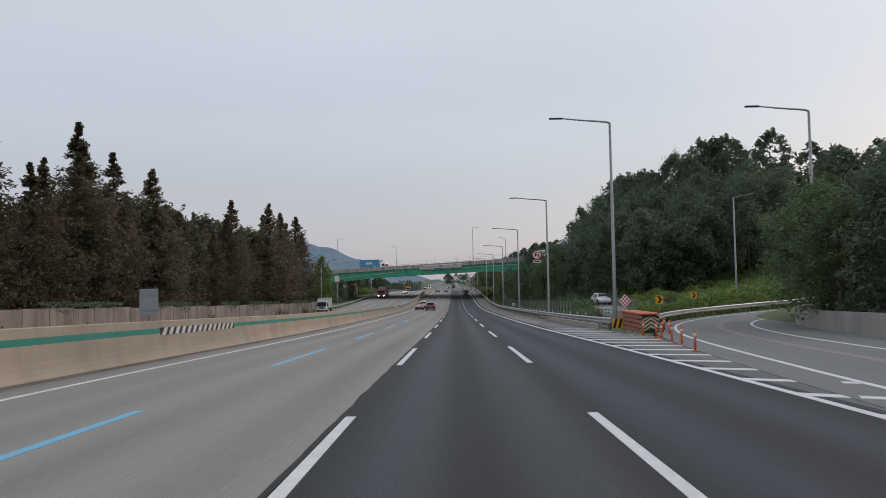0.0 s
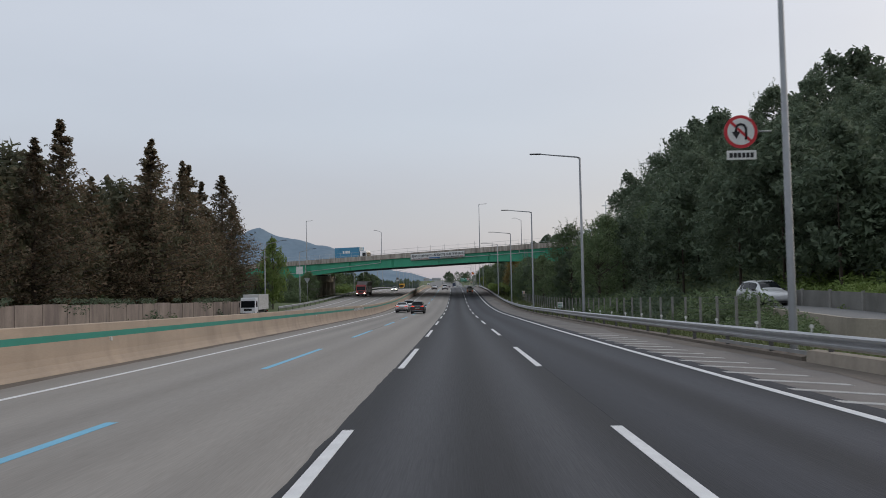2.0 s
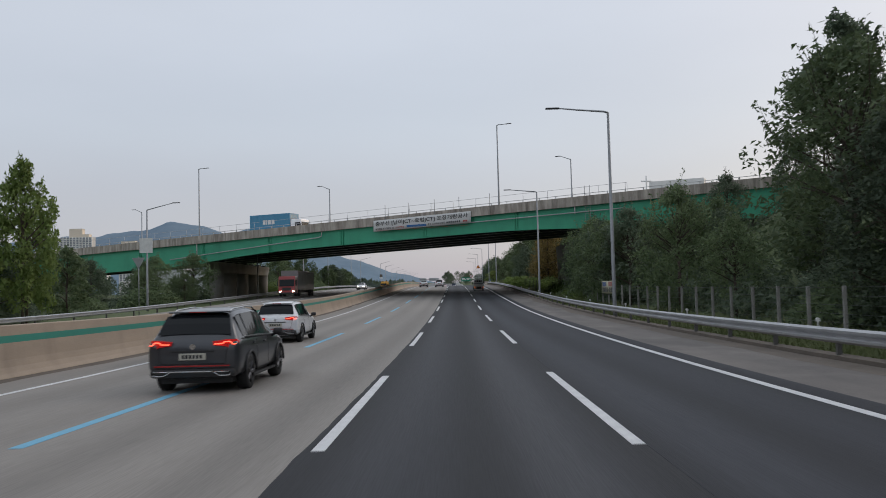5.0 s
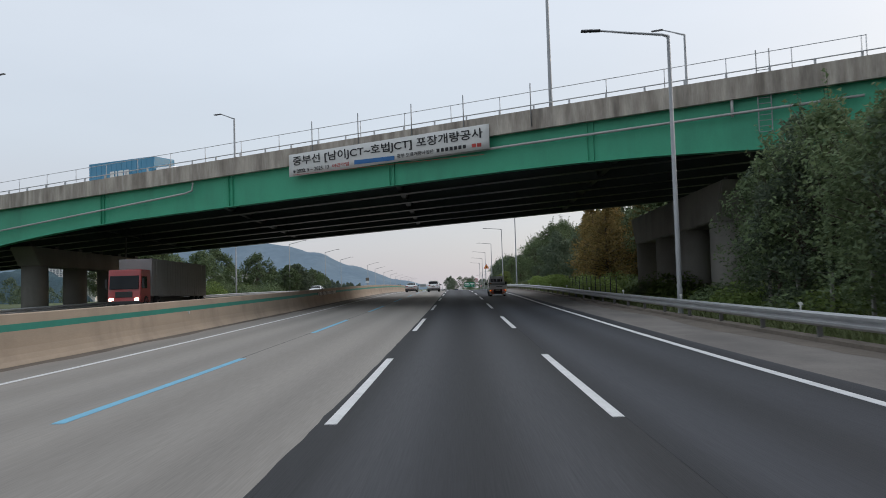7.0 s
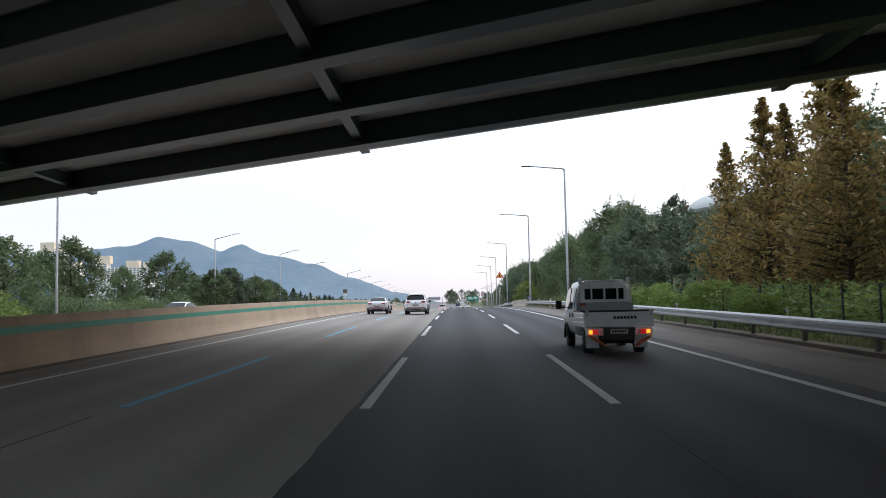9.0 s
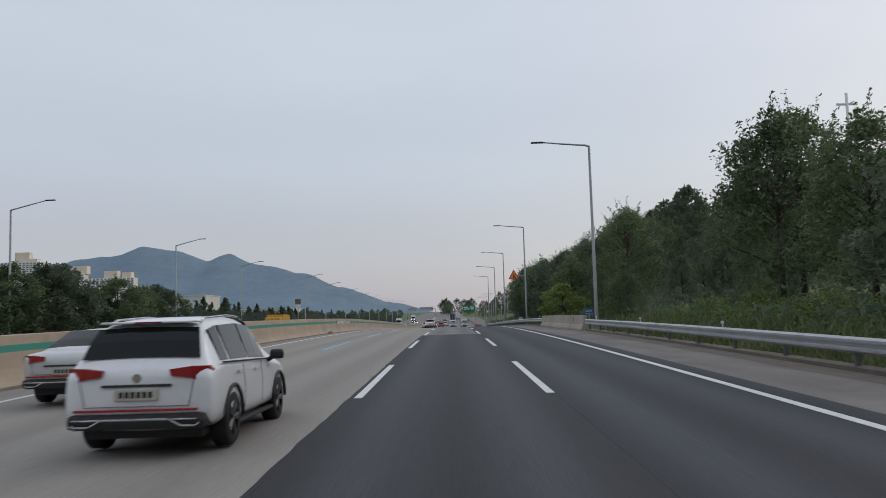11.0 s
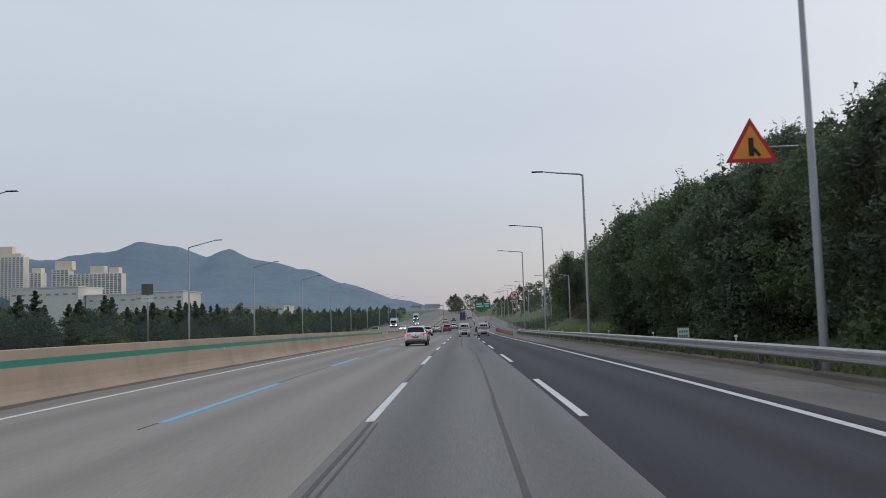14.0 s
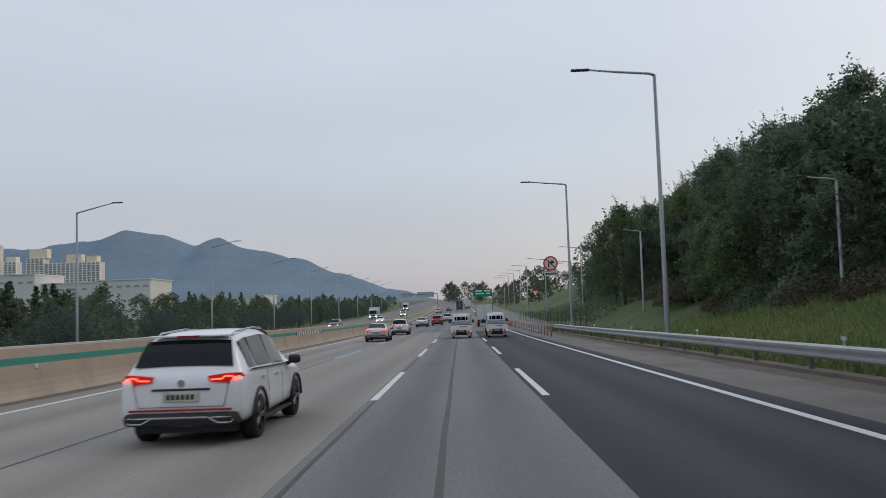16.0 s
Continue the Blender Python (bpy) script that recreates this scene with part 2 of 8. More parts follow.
M_DIRT = mat("packed_earth", (0.17, 0.14, 0.115), 0.95, col2=(0.10, 0.085, 0.07), scale=0.6, amount=0.8, fine=10, fine_amt=0.15, bump=0.4)
M_BARK = mat("bark", (0.085, 0.065, 0.05), 0.95, scale=2, amount=0.7, fine=15, fine_amt=0.2, bump=0.4, stretch=(1, 1, 0.3))
M_ASPH_R = mat("outer_asphalt", (0.028, 0.030, 0.037), 0.74, col2=(0.046, 0.048, 0.056), scale=0.75, stretch=(1, 0.012, 1), amount=0.6, fine=70, fine_amt=0.2, bump=0.3, tracks=0.36, spec=0.28)
M_LEAF = leaf_mat("broad_leaves", (0.09, 0.13, 0.066), (0.135, 0.185, 0.09), (0.20, 0.245, 0.115))
M_LEAF_L = leaf_mat("light_leaves", (0.11, 0.17, 0.045), (0.18, 0.25, 0.07), (0.26, 0.32, 0.11))
M_LEAF_D = leaf_mat("dark_leaves", (0.08, 0.112, 0.076), (0.118, 0.155, 0.10), (0.17, 0.205, 0.128))
M_CONIF = leaf_mat("redwood_needles", (0.075, 0.092, 0.054), (0.15, 0.12, 0.076), (0.25, 0.145, 0.098))
M_CONIF_G = leaf_mat("mixed_brown_green_leaves", (0.075, 0.095, 0.055), (0.125, 0.125, 0.075), (0.18, 0.145, 0.09))
M_RUST = leaf_mat("russet_needles", (0.12, 0.13, 0.045), (0.25, 0.18, 0.06), (0.38, 0.23, 0.075))


# ---- mesh helpers ----
def mesh_of(name, verts, faces, material, smooth=False):
    me = bpy.data.meshes.new(name)
    me.from_pydata([tuple(v) for v in verts], [], faces)
    for m in material if isinstance(material, (list, tuple)) else [material]:
        me.materials.append(m)
    if smooth:
        for p in me.polygons:
            p.use_smooth = True
    return me


def soft_normals(me, centres, up=0.35):
    """Leaves shade as clumps: normals lean away from the clump they belong to."""
    co = np.empty(len(me.vertices) * 3)
    me.vertices.foreach_get("co", co)
    P = co.reshape(-1, 3, 3)
    d = P.reshape(-1, 3) - np.repeat(centres, 3, 0)
    d /= np.linalg.norm(d, axis=1, keepdims=True) + 1e-6
    d[:, 2] += up
    d += np.repeat(np.random.normal(size=(len(P), 3)) * 0.17, 3, 0)
    d /= np.linalg.norm(d, axis=1, keepdims=True) + 1e-6
    g = np.cross(P[:, 1] - P[:, 0], P[:, 2] - P[:, 0])
    back = (g * d.reshape(-1, 3, 3).mean(1)).sum(1) < 0
    P[back] = P[back][:, [0, 2, 1]]
    me.vertices.foreach_set("co", P.ravel())
    me.update()
    me.polygons.foreach_set("use_smooth", [True] * len(me.polygons))
    me.normals_split_custom_set_from_vertices([tuple(v) for v in d])
    return me


def from_bm(name, bm, material, smooth=False):
    me = bpy.data.meshes.new(name)
    bm.normal_update()
    bm.to_mesh(me)
    bm.free()
    for m in material if isinstance(material, (list, tuple)) else [material]:
        me.materials.append(m)
    if smooth:
        for p in me.polygons:
            p.use_smooth = True
    return me


def part(name, data, parent, label="", m=None):
    """One mesh as a part under a thing; data is mesh data."""
    ob = new(name, data)
    ob.parent = parent
    if m is not None:
        ob.matrix_basis = m
    if label:
        ob["label"] = label
    return ob


def thing(name, label, category, group="", kind="", m=None, data=None):
    ob = new(name, data)
    if m is not None:
        ob.matrix_basis = m
    return tagged(ob, label, category, group, kind)


def box_bm(bm, x0, x1, y0, y1, z0, z1, bevel=0.0):
    r = bmesh.ops.create_cube(bm, size=1)
    for v in r["verts"]:
        v.co = Vector(((x0 + x1) / 2 + v.co.x * (x1 - x0), (y0 + y1) / 2 + v.co.y * (y1 - y0), (z0 + z1) / 2 + v.co.z * (z1 - z0)))
    if bevel:
        es = list({e for v in r["verts"] for e in v.link_edges})
        bmesh.ops.bevel(bm, geom=es, offset=bevel, segments=2, affect="EDGES", profile=0.6)


def box(name, x0, x1, y0, y1, z0, z1, material, bevel=0.0):
    bm = bmesh.new()
    box_bm(bm, x0, x1, y0, y1, z0, z1, bevel)
    return from_bm(name, bm, material)


def tube_bm(bm, a, b, r0, r1, n=10, caps=True):
    a, b = Vector(a), Vector(b)
    d = b - a
    q = d.to_track_quat("Z", "Y").to_matrix().to_4x4()
    bmesh.ops.create_cone(bm, cap_ends=caps, segments=n, radius1=r0, radius2=r1, depth=d.length, matrix=Matrix.Translation((a + b) / 2) @ q)


def tube(name, pts, r, material, n=10, smooth=True):
    """A round bar through points; r is one radius or one for each point."""
    rs = r if isinstance(r, (list, tuple)) else [r] * len(pts)
    pts = [Vector(p) for p in pts]
    V, F = [], []
    for i, p in enumerate(pts):
        d = (pts[min(i + 1, len(pts) - 1)] - pts[max(i - 1, 0)]).normalized()
        q = d.to_track_quat("Z", "Y").to_matrix()
        for k in range(n):
            a = 2 * math.pi * k / n
            V.append(p + q @ Vector((math.cos(a) * rs[i], math.sin(a) * rs[i], 0)))
    for i in range(len(pts) - 1):
        for k in range(n):
            F.append((i * n + k, i * n + (k + 1) % n, (i + 1) * n + (k + 1) % n, (i + 1) * n + k))
    F.append(tuple(range(n))[::-1])
    F.append(tuple(range((len(pts) - 1) * n, len(pts) * n)))
    return mesh_of(name, V, F, material, smooth)


def steps(y0, y1, step):
    n = max(1, int(math.ceil((y1 - y0) / step)))
    return [y0 + (y1 - y0) * i / n for i in range(n + 1)]


def sweep(name, profile, ys, material, off=None, closed=True, place=R):
    """Sweeps a closed outline of (u, dz) along the road at the stations ys."""
    V, F, n = [], [], len(profile)
    for y in ys:
        o = off(y) if off else 0.0
        V += [place(u + o, y, dz) for u, dz in profile]
    for i in range(len(ys) - 1):
        for k in range(n if closed else n - 1):
            F.append((i * n + k, i * n + (k + 1) % n, (i + 1) * n + (k + 1) % n, (i + 1) * n + k))
    if closed:
        F.append(tuple(range(n)))
        F.append(tuple(range((len(ys) - 1) * n, len(ys) * n))[::-1])
    me = mesh_of(name, V, F, material)
    uv = me.uv_layers.new(name="UVMap")
    flat = [(profile[i % n][0], ys[i // n]) for i in range(len(V))]
    for loop in me.loops:
        uv.data[loop.index].uv = flat[loop.vertex_index]
    return me


def slab(name, u0, u1, y0, y1, top, bottom, material, step=5.0, off=None):
    return sweep(name, [(u0, bottom), (u0, top), (u1, top), (u1, bottom)], steps(y0, y1, step), material, off)


# ---- ground: one sheet to the horizon, with the wooded hills beside the road ----
def sstep(a, b, t):
    t = min(max((t - a) / (b - a), 0), 1)
    return t * t * (3 - 2 * t)


def bumpf(y, a, b, c, d):
    return sstep(a, b, y) * (1 - sstep(c, d, y))


def lane_edge(y):
    """Outer edge of the side road that runs behind the verge."""
    return 22.0 + 9.5 * sstep(101, 91, y)


def ground_z(x, y):
    yc = min(max(y, -380), 2500)
    u = x - rx(yc)
    z = rz(yc) - 0.35
    if abs(u) > 60:
        z -= 3.0 * sstep(60, 250, abs(u)) + (rz(yc) * 0.8 * sstep(60, 400, abs(u)))
    if u > 0:
        h1 = 20 * sstep(15, 62, u) * bumpf(y, 124, 185, 225, 285) + 5 * sstep(13, 40, u) * bumpf(y, 118, 138, 225, 280)
        h0 = 11 * sstep(17, 60, u) * bumpf(y, -200, -40, 60, 92)
        h2 = 20.5 * sstep(13, 66, u) * bumpf(y, 385, 500, 700, 900) + 2 * sstep(10, 22, u) * bumpf(y, 330, 385, 560, 640) * (1 - 0.75 * bumpf(y, 470, 485, 520, 545)) + 0.5 * sstep(9.6, 13.5, u) * bumpf(y, 478, 488, 508, 526)
        h3 = 14 * sstep(40, 90, u) * bumpf(y, 285, 330, 380, 440)
        h3 += (1.9 * sstep(0.3, 2.5, u - lane_edge(y)) + 3.4 * sstep(28, 50, u)) * bumpf(y, 87, 94, 122, 145)
        fall = 1 - sstep(130, 420, u)
        z += (h1 + h2 + h0 + h3) * fall
        if h1 + h2 + h0 + h3 > 1:
            z += 0.8 * noise.noise(Vector((x / 14, y / 14, 0.3)))
    # the overpass runs out on embankments
    dd = ((x + 10) * 27 + (y - 268.8) * 60) / 65.8
    bx = x - 0.4104 * dd
    if bx > 44 and bx < 200:
        w = sstep(44, 58, bx) * (1 - sstep(110, 200, bx)) * (1 - sstep(0, 18, max(-dd, dd - 39.4, 0)))
        z += max(0.0, 8.2 + 0.033 * bx - z) * w
    if u <= 0:
        if bx < -95:
            w = sstep(-95, -170, bx) * (1 - sstep(0, 18, max(-dd, dd - 39.4, 0)))
            z += (8.2 + 0.033 * bx - z) * w
        if u < -45:
            z += 0.6 * noise.noise(Vector((x / 25, y / 25, 0.7)))
    return z


gx = sorted(set([-4000, -2500, -1500, -900, -600, -400, -280, -200, -150, -120, -100, -80, -70, -62, -56, -50, -46, -42, -38, -34, -30, -20, -12, -4, 4] + list(range(7, 70, 3)) + list(range(70, 140, 8)) + [150, 180, 220, 280, 360, 450, 700, 1200, 2200, 4000]))
gy = sorted(set([-2500, -900, -500, -300, -200, -120, -80] + list(range(-60, 720, 8)) + list(range(86, 126, 2)) + list(range(720, 1000, 25)) + [1000, 1100, 1250, 1500, 1900, 2500, 3300, 4200]))
GV = [(x, y, ground_z(x, y)) for y in gy for x in gx]
nx = len(gx)
GF = [(j * nx + i, j * nx + i + 1, (j + 1) * nx + i + 1, (j + 1) * nx + i) for j in range(len(gy) - 1) for i in range(nx - 1)]
ground = thing("ground", "uneven grassy ground beside the motorway", "ground", kind="structure", data=mesh_of("ground", GV, GF, M_GRASS, True))

# ---- the road ----
BAR_U = -10.8


def bar_off(y):
    return -0.85 * sstep(10, 130, y) + 0.35 * sstep(280, 490, y)


road = thing("road", "three-lane motorway of pale concrete and dark asphalt", "road", kind="structure")
Y_END = 1500
part("pavement", slab("pavement", -11.6, -1.98, -60, 560, 0.0, -0.35, M_CONC, off=lambda y: 0), road, "pale worn concrete lanes")
part("pavement", slab("pavement", -1.976, 1.93, -60, 384.5, 0.0, -0.35, M_ASPH), road, "dark fresh asphalt lane")
part("pavement", slab("pavement", -1.976, 1.66, 384.504, 560, 0.0, -0.35, M_ASPH_OLD), road, "grey worn asphalt lane")
part("pavement", slab("pavement", 1.664, 6.1, 384.504, 560, 0.0, -0.35, M_ASPH_R), road, "dark asphalt outer lane")
part("pavement", slab("pavement", 1.934, 6.1, -60, 384.5, 0.0, -0.35, M_ASPH_R), road, "dark asphalt outer lane")
part("pavement", slab("pavement", 6.104, 9.3, -60, 69.996, -0.004, -0.35, M_ASPH_OLD), road, "grey worn gore area")
part("pavement", slab("pavement", 6.104, 8.9, 70, 560, -0.004, -0.35, M_SHOULDER), road, "stained concrete hard shoulder")
part("pavement", slab("pavement", -11.9, -11.604, -60, 560, -0.01, -0.35, M_CONC), road, "pale concrete strip under the barrier")
part("pavement", slab("pavement", -29.5, -11.904, -60, 560, 0.0, -0.35, M_CONC), road, "pale concrete lanes of the opposite carriageway")
part("pavement", slab("pavement", -29.5, 8.9, 560.004, Y_END, 0.0, -0.35, M_ASPH_OLD, step=20), road, "far grey carriageways")

part("pavement", sweep("pavement", [(0, -0.35), (0, -0.004), (7.5, -0.004), (7.5, -0.35)], steps(552, 900, 8), M_ASPH_OLD, off=lambda y: 8.904 + 1.2 * sstep(560, 680, y)), road, "grey exit lane opening beside the hard shoulder")
part("edge_line", slab("edge_line", 8.0, 8.15, 552, 700, 0.006, -0.02, M_PAINT, off=lambda y: 1.5 * sstep(552, 680, y)), road, "solid white edge line")


def dash(y0, y1, u, w, material, off=0.0):
    return slab("lane_dash", u - w / 2, u + w / 2, y0, y1, 0.006, -0.02, material, step=2.0)


PH = 12.73
for n in range(-2, 36):
    yf = PH + 20 * n
    for u in (-1.85, 1.85):
        if yf < 545:
            part("lane_dash", dash(yf - 8.45, yf + 0.8, u, 0.16, M_PAINT), road)
    if yf < 545:
        part("blue_dash", dash(yf - 7.8, yf + 2.0, -5.58 - 0.15 * sstep(30, 120, yf), 0.18, M_BLUE), road, "blue bus-lane marking")
part("edge_line", slab("edge_line", 5.36, 5.54, -60, 900, 0.006, -0.02, M_PAINT, off=lambda y: 0.3 * (1 - sstep(10, 110, y))), road, "solid white edge line")
part("edge_line", slab("edge_line", -9.05, -8.9, -60, 900, 0.006, -0.02, M_PAINT, off=lambda y: -0.1 - 0.4 * sstep(30, 120, y) - 0.2 * sstep(400, 490, y)), road, "solid white edge line")
part("edge_line", slab("edge_line", -26.2, -26.05, -60, 560, 0.006, -0.02, M_PAINT), road)
for u in (-15.3, -18.9, -22.5):
    part("edge_line", slab("edge_line", u - 0.06, u + 0.06, -60, 560, 0.006, -0.02, M_PAINT), road)

# ---- central barrier ----
BP = [(-0.42, -0.3), (-0.42, 0.04), (-0.33, 0.14), (-0.26, 0.28), (-0.215, 0.46), (-0.13, 1.30), (-0.11, 1.32), (0.11, 1.32), (0.13, 1.30), (0.215, 0.46), (0.26, 0.28), (0.33, 0.14), (0.42, 0.04), (0.42, -0.3)]
barrier = thing("median_barrier", "tan concrete median barrier with a green painted band", "barrier", kind="structure")
part("barrier_wall", sweep("barrier_wall", BP, steps(-60, 900, 5), M_BARR, off=lambda y: BAR_U + bar_off(y)), barrier)
part("green_band", sweep("green_band", [(0.10, 0.84), (0.169, 0.84), (0.155, 1.06), (0.10, 1.06)], steps(-60, 900, 5), M_GREENB, off=lambda y: BAR_U + bar_off(y) + 0.006), barrier, "green painted band")

# ---- guard rail on the right ----
GU = 8.95
WB = [(0, 0.40), (-0.08, 0.46), (-0.08, 0.52), (0, 0.575), (0, 0.60), (-0.08, 0.655), (-0.08, 0.715), (0, 0.77),
      (0.012, 0.77), (-0.066, 0.715), (-0.066, 0.655), (0.012, 0.60), (0.012, 0.575), (-0.066, 0.52), (-0.066, 0.46), (0.012, 0.40)]
# post steel coloured dark to stand in for the shadow below the beam
M_RPOST = mat("shade_dark_post_steel", (0.13, 0.125, 0.12), 0.7, 0.2, scale=2, amount=0.6, bump=0.05)
post_me = box("rail_post", -0.06, 0.06, -0.05, 0.05, -0.6, 0.72, M_RPOST, 0.01)


def guard_rail(y0, y1, u):
    g = thing("guard_rail", "galvanised steel guard rail with W-shaped beams", "guard rail", group="guard rails", kind="structure")
    part("beam", sweep("beam", WB, steps(y0, y1, 4), M_STEEL, off=lambda y: u), g)
    y = y0 + 1
    while y < y1:
        part("rail_post", post_me, g, m=Matrix.Translation(R(u + 0.09, y)))
        y += 4
    return g


g = guard_rail(50.0, 384, GU)
part("rub_rail", sweep("rub_rail", [(-0.03, 0.17), (-0.03, 0.27), (0.03, 0.27), (0.03, 0.17)], steps(51.2, 92, 4), M_STEEL, off=lambda y: GU), g, "low steel rub rail")
guard_rail(411, 545, GU)

# ---- street lamps along the right ----
def lamp_meshes(h, reach, rise, side):
    """Tapered pole with a foot plate, an outreach arm and a flat lantern. side -1: arm to the left."""
    pole = tube("pole", [(0, 0, -0.3), (0, 0, 0.5), (0, 0, h)], [0.13, 0.12, 0.075], M_POLE, 12)
    arm = tube("arm", [(0, 0, h - 0.02), (side * 0.25, 0, h + 0.06), (side * reach * 0.6, 0, h + rise * 0.6), (side * reach, 0, h + rise)], [0.07, 0.06, 0.05, 0.04], M_POLE, 8)
    bm = bmesh.new()
    box_bm(bm, -0.42, 0.42, -0.13, 0.13, -0.05, 0.06, 0.04)
    for v in bm.verts:
        v.co.x += side * (reach + 0.3)
        v.co.z += h + rise + (0.0 if v.co.z < 0 else -0.02)
    head = from_bm("lantern", bm, M_DARKM)
    bm = bmesh.new()
    box_bm(bm, -0.2, 0.2, -0.2, 0.2, 0, 0.03, 0.008)
    plate = from_bm("foot_plate", bm, M_POLE)
    return pole, arm, head, plate


def street_lamp(p, meshes, label, group, turn=0.0):
    t = thing("street_lamp", label, "street lamp", group=group, m=Matrix.Translation(p) @ pose(0, 0, 0, 0, 0, turn))
    for n, me in zip(("pole", "arm", "lantern", "foot_plate"), meshes):
        part(n, me, t, "dark flat lantern" if n == "lantern" else "")
    return t


LM_R = lamp_meshes(12.4, 3.05, 0.34, -1)
LM_L = lamp_meshes(11.3, 3.1, 0.75, 1)
RIGHT_U = {470.9: 9.15, 52.2: 9.6}
RIGHT_Z = {52.2: 0.45, 85.9: -0.25, 381.6: -0.4, 431.9: -0.2, 249.2: -0.25}
for y in (14.5, 52.2, 85.9, 124.6, 164.7, 204.6, 249.2, 344.7, 381.6, 431.9, 470.9, 503.6, 535.1):
    street_lamp(R(RIGHT_U.get(y, 9.27), y, RIGHT_Z.get(y, 0.0)), LM_R, "tall grey steel street lamp beside the guard rail", "street lamps on the right")
for y, u in ((610, 21.3), (645, 18.7), (676, 17.3), (707, 17.9), (737, 18.0), (768, 18.2), (800, 18.4)):
    street_lamp(R(u, y), LM_R, "tall grey steel street lamp beside the far exit lane", "street lamps on the right")
for y, u in ((204, -33), (249, -35.5), (300, -35), (341.6, -34.4), (397.5, -37.2), (432, -34.6), (467.5, -35.3), (502.3, -30.7), (533.6, -31.2), (570, -31), (605, -31), (640, -31), (680, -31), (720, -31), (760, -31), (800, -31)):
    street_lamp(R(u, y), LM_L, "tall grey steel street lamp beside the opposite carriageway", "street lamps on the left")

# ---- overpass ----
DIRB = Vector((60, -27, 0)).normalized()
NB = Vector((27, 60, 0)).normalized()
BW = 39.4


def BR(x, d, z):
    """A point on the overpass: x along the world's x on its near face, d back from that face."""
    return Vector((x, 268.8 - (x + 10) * 0.45, 0)) + NB * d + Vector((0, 0, z))


def zt(x):
    return 8.0 + 0.033 * x


def zbot(x):
    h = max(0.0, (abs(x + 11) - 12) / 16)
    return zt(x) - 2.25 - 0.75 * min(h, 1.2) ** 2


XS = [-190, -160, -130, -110, -95, -85, -78, -70, -62, -56, -50, -45, -41, -38, -34, -30, -26, -22, -18, -14, -10, -6, -2, 2, 6, 10, 14, 17, 20, 25, 32, 40, 55]


def bridge_strip(name, d0, d1, z0, z1, material, xs=XS):
    V, F = [], []
    for x in xs:
        V += [BR(x, d0, z0(x)), BR(x, d1, z0(x)), BR(x, d1, z1(x)), BR(x, d0, z1(x))]
    for i in range(len(xs) - 1):
        for k in range(4):
            F.append((i * 4 + k, i * 4 + (k + 1) % 4, i * 4 + 4 + (k + 1) % 4, i * 4 + 4 + k))
    F += [(0, 1, 2, 3), tuple(range(len(V) - 4, len(V)))[::-1]]
    return mesh_of(name, V, F, material)


overpass = thing("overpass", "road overpass on green steel girders with concrete parapets", "bridge", kind="structure")


def inner(x):
    return zt(x) - 1.28


def soffit(x):
    return zt(x) - 0.32


part("girder", bridge_strip("girder", 0.35, 0.40, zbot, lambda x: zt(x) - 0.02, M_BRIDGE), overpass, "green painted outer girder")
part("flange", bridge_strip("flange", 0.15, 0.75, lambda x: zbot(x) - 0.05, lambda x: zbot(x) - 0.004, M_BRIDGE), overpass)
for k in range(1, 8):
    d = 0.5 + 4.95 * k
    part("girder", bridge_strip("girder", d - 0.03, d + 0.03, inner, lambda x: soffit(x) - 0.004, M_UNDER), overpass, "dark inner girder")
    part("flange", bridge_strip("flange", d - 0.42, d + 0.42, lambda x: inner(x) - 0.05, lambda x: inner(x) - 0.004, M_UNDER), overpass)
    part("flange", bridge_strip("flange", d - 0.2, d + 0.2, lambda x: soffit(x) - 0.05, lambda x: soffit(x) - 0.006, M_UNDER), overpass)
part("deck", bridge_strip("deck", 0.42, BW, soffit, lambda x: zt(x) + 0.3, M_DECK), overpass, "concrete deck")
part("edge_beam", bridge_strip("edge_beam", BW - 0.4, BW + 0.02, lambda x: zt(x) - 0.44, lambda x: soffit(x) - 0.004, M_DECK), overpass)
part("deck", bridge_strip("deck", 0.0, 0.416, lambda x: zt(x), lambda x: zt(x) + 0.3, M_DECK), overpass)
for d0 in (-0.12, BW - 0.2):
    part("parapet", bridge_strip("parapet", d0, d0 + 0.32, lambda x: zt(x) - 0.08, lambda x: zt(x) + 1.12, M_PARA), overpass, "stained concrete parapet")
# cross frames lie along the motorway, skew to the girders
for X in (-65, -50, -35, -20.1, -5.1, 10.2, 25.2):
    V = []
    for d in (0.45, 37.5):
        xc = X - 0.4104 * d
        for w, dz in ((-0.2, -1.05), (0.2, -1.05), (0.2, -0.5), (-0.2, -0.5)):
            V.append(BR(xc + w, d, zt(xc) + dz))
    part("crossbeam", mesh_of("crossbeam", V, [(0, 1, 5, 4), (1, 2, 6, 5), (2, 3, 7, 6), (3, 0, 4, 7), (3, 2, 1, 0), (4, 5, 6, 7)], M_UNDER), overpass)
for x in (-76, -64, -52, -40, -28.5, -17, -5, 7, 19, 31):
    for dx in (-0.16, 0.16):
        part("stiffener", bridge_strip("stiffener", 0.22, 0.347, lambda q: zbot(q), lambda q: zt(q) - 0.05, M_BRIDGE, [x + dx - 0.015, x + dx + 0.015]), overpass)


# ---- trees ----
M_WEED = leaf_mat("pale_grass", (0.15, 0.19, 0.06), (0.22, 0.27, 0.10), (0.31, 0.34, 0.15))
M_VERGE = leaf_mat("verge_grass_blades", (0.085, 0.11, 0.045), (0.13, 0.155, 0.066), (0.19, 0.20, 0.095))
# far foliage, its green turned bluish to paint haze into the leaves
M_LEAF_HAZE = leaf_mat("haze_tinted_leaves", (0.07, 0.095, 0.085), (0.095, 0.125, 0.11), (0.12, 0.15, 0.13))

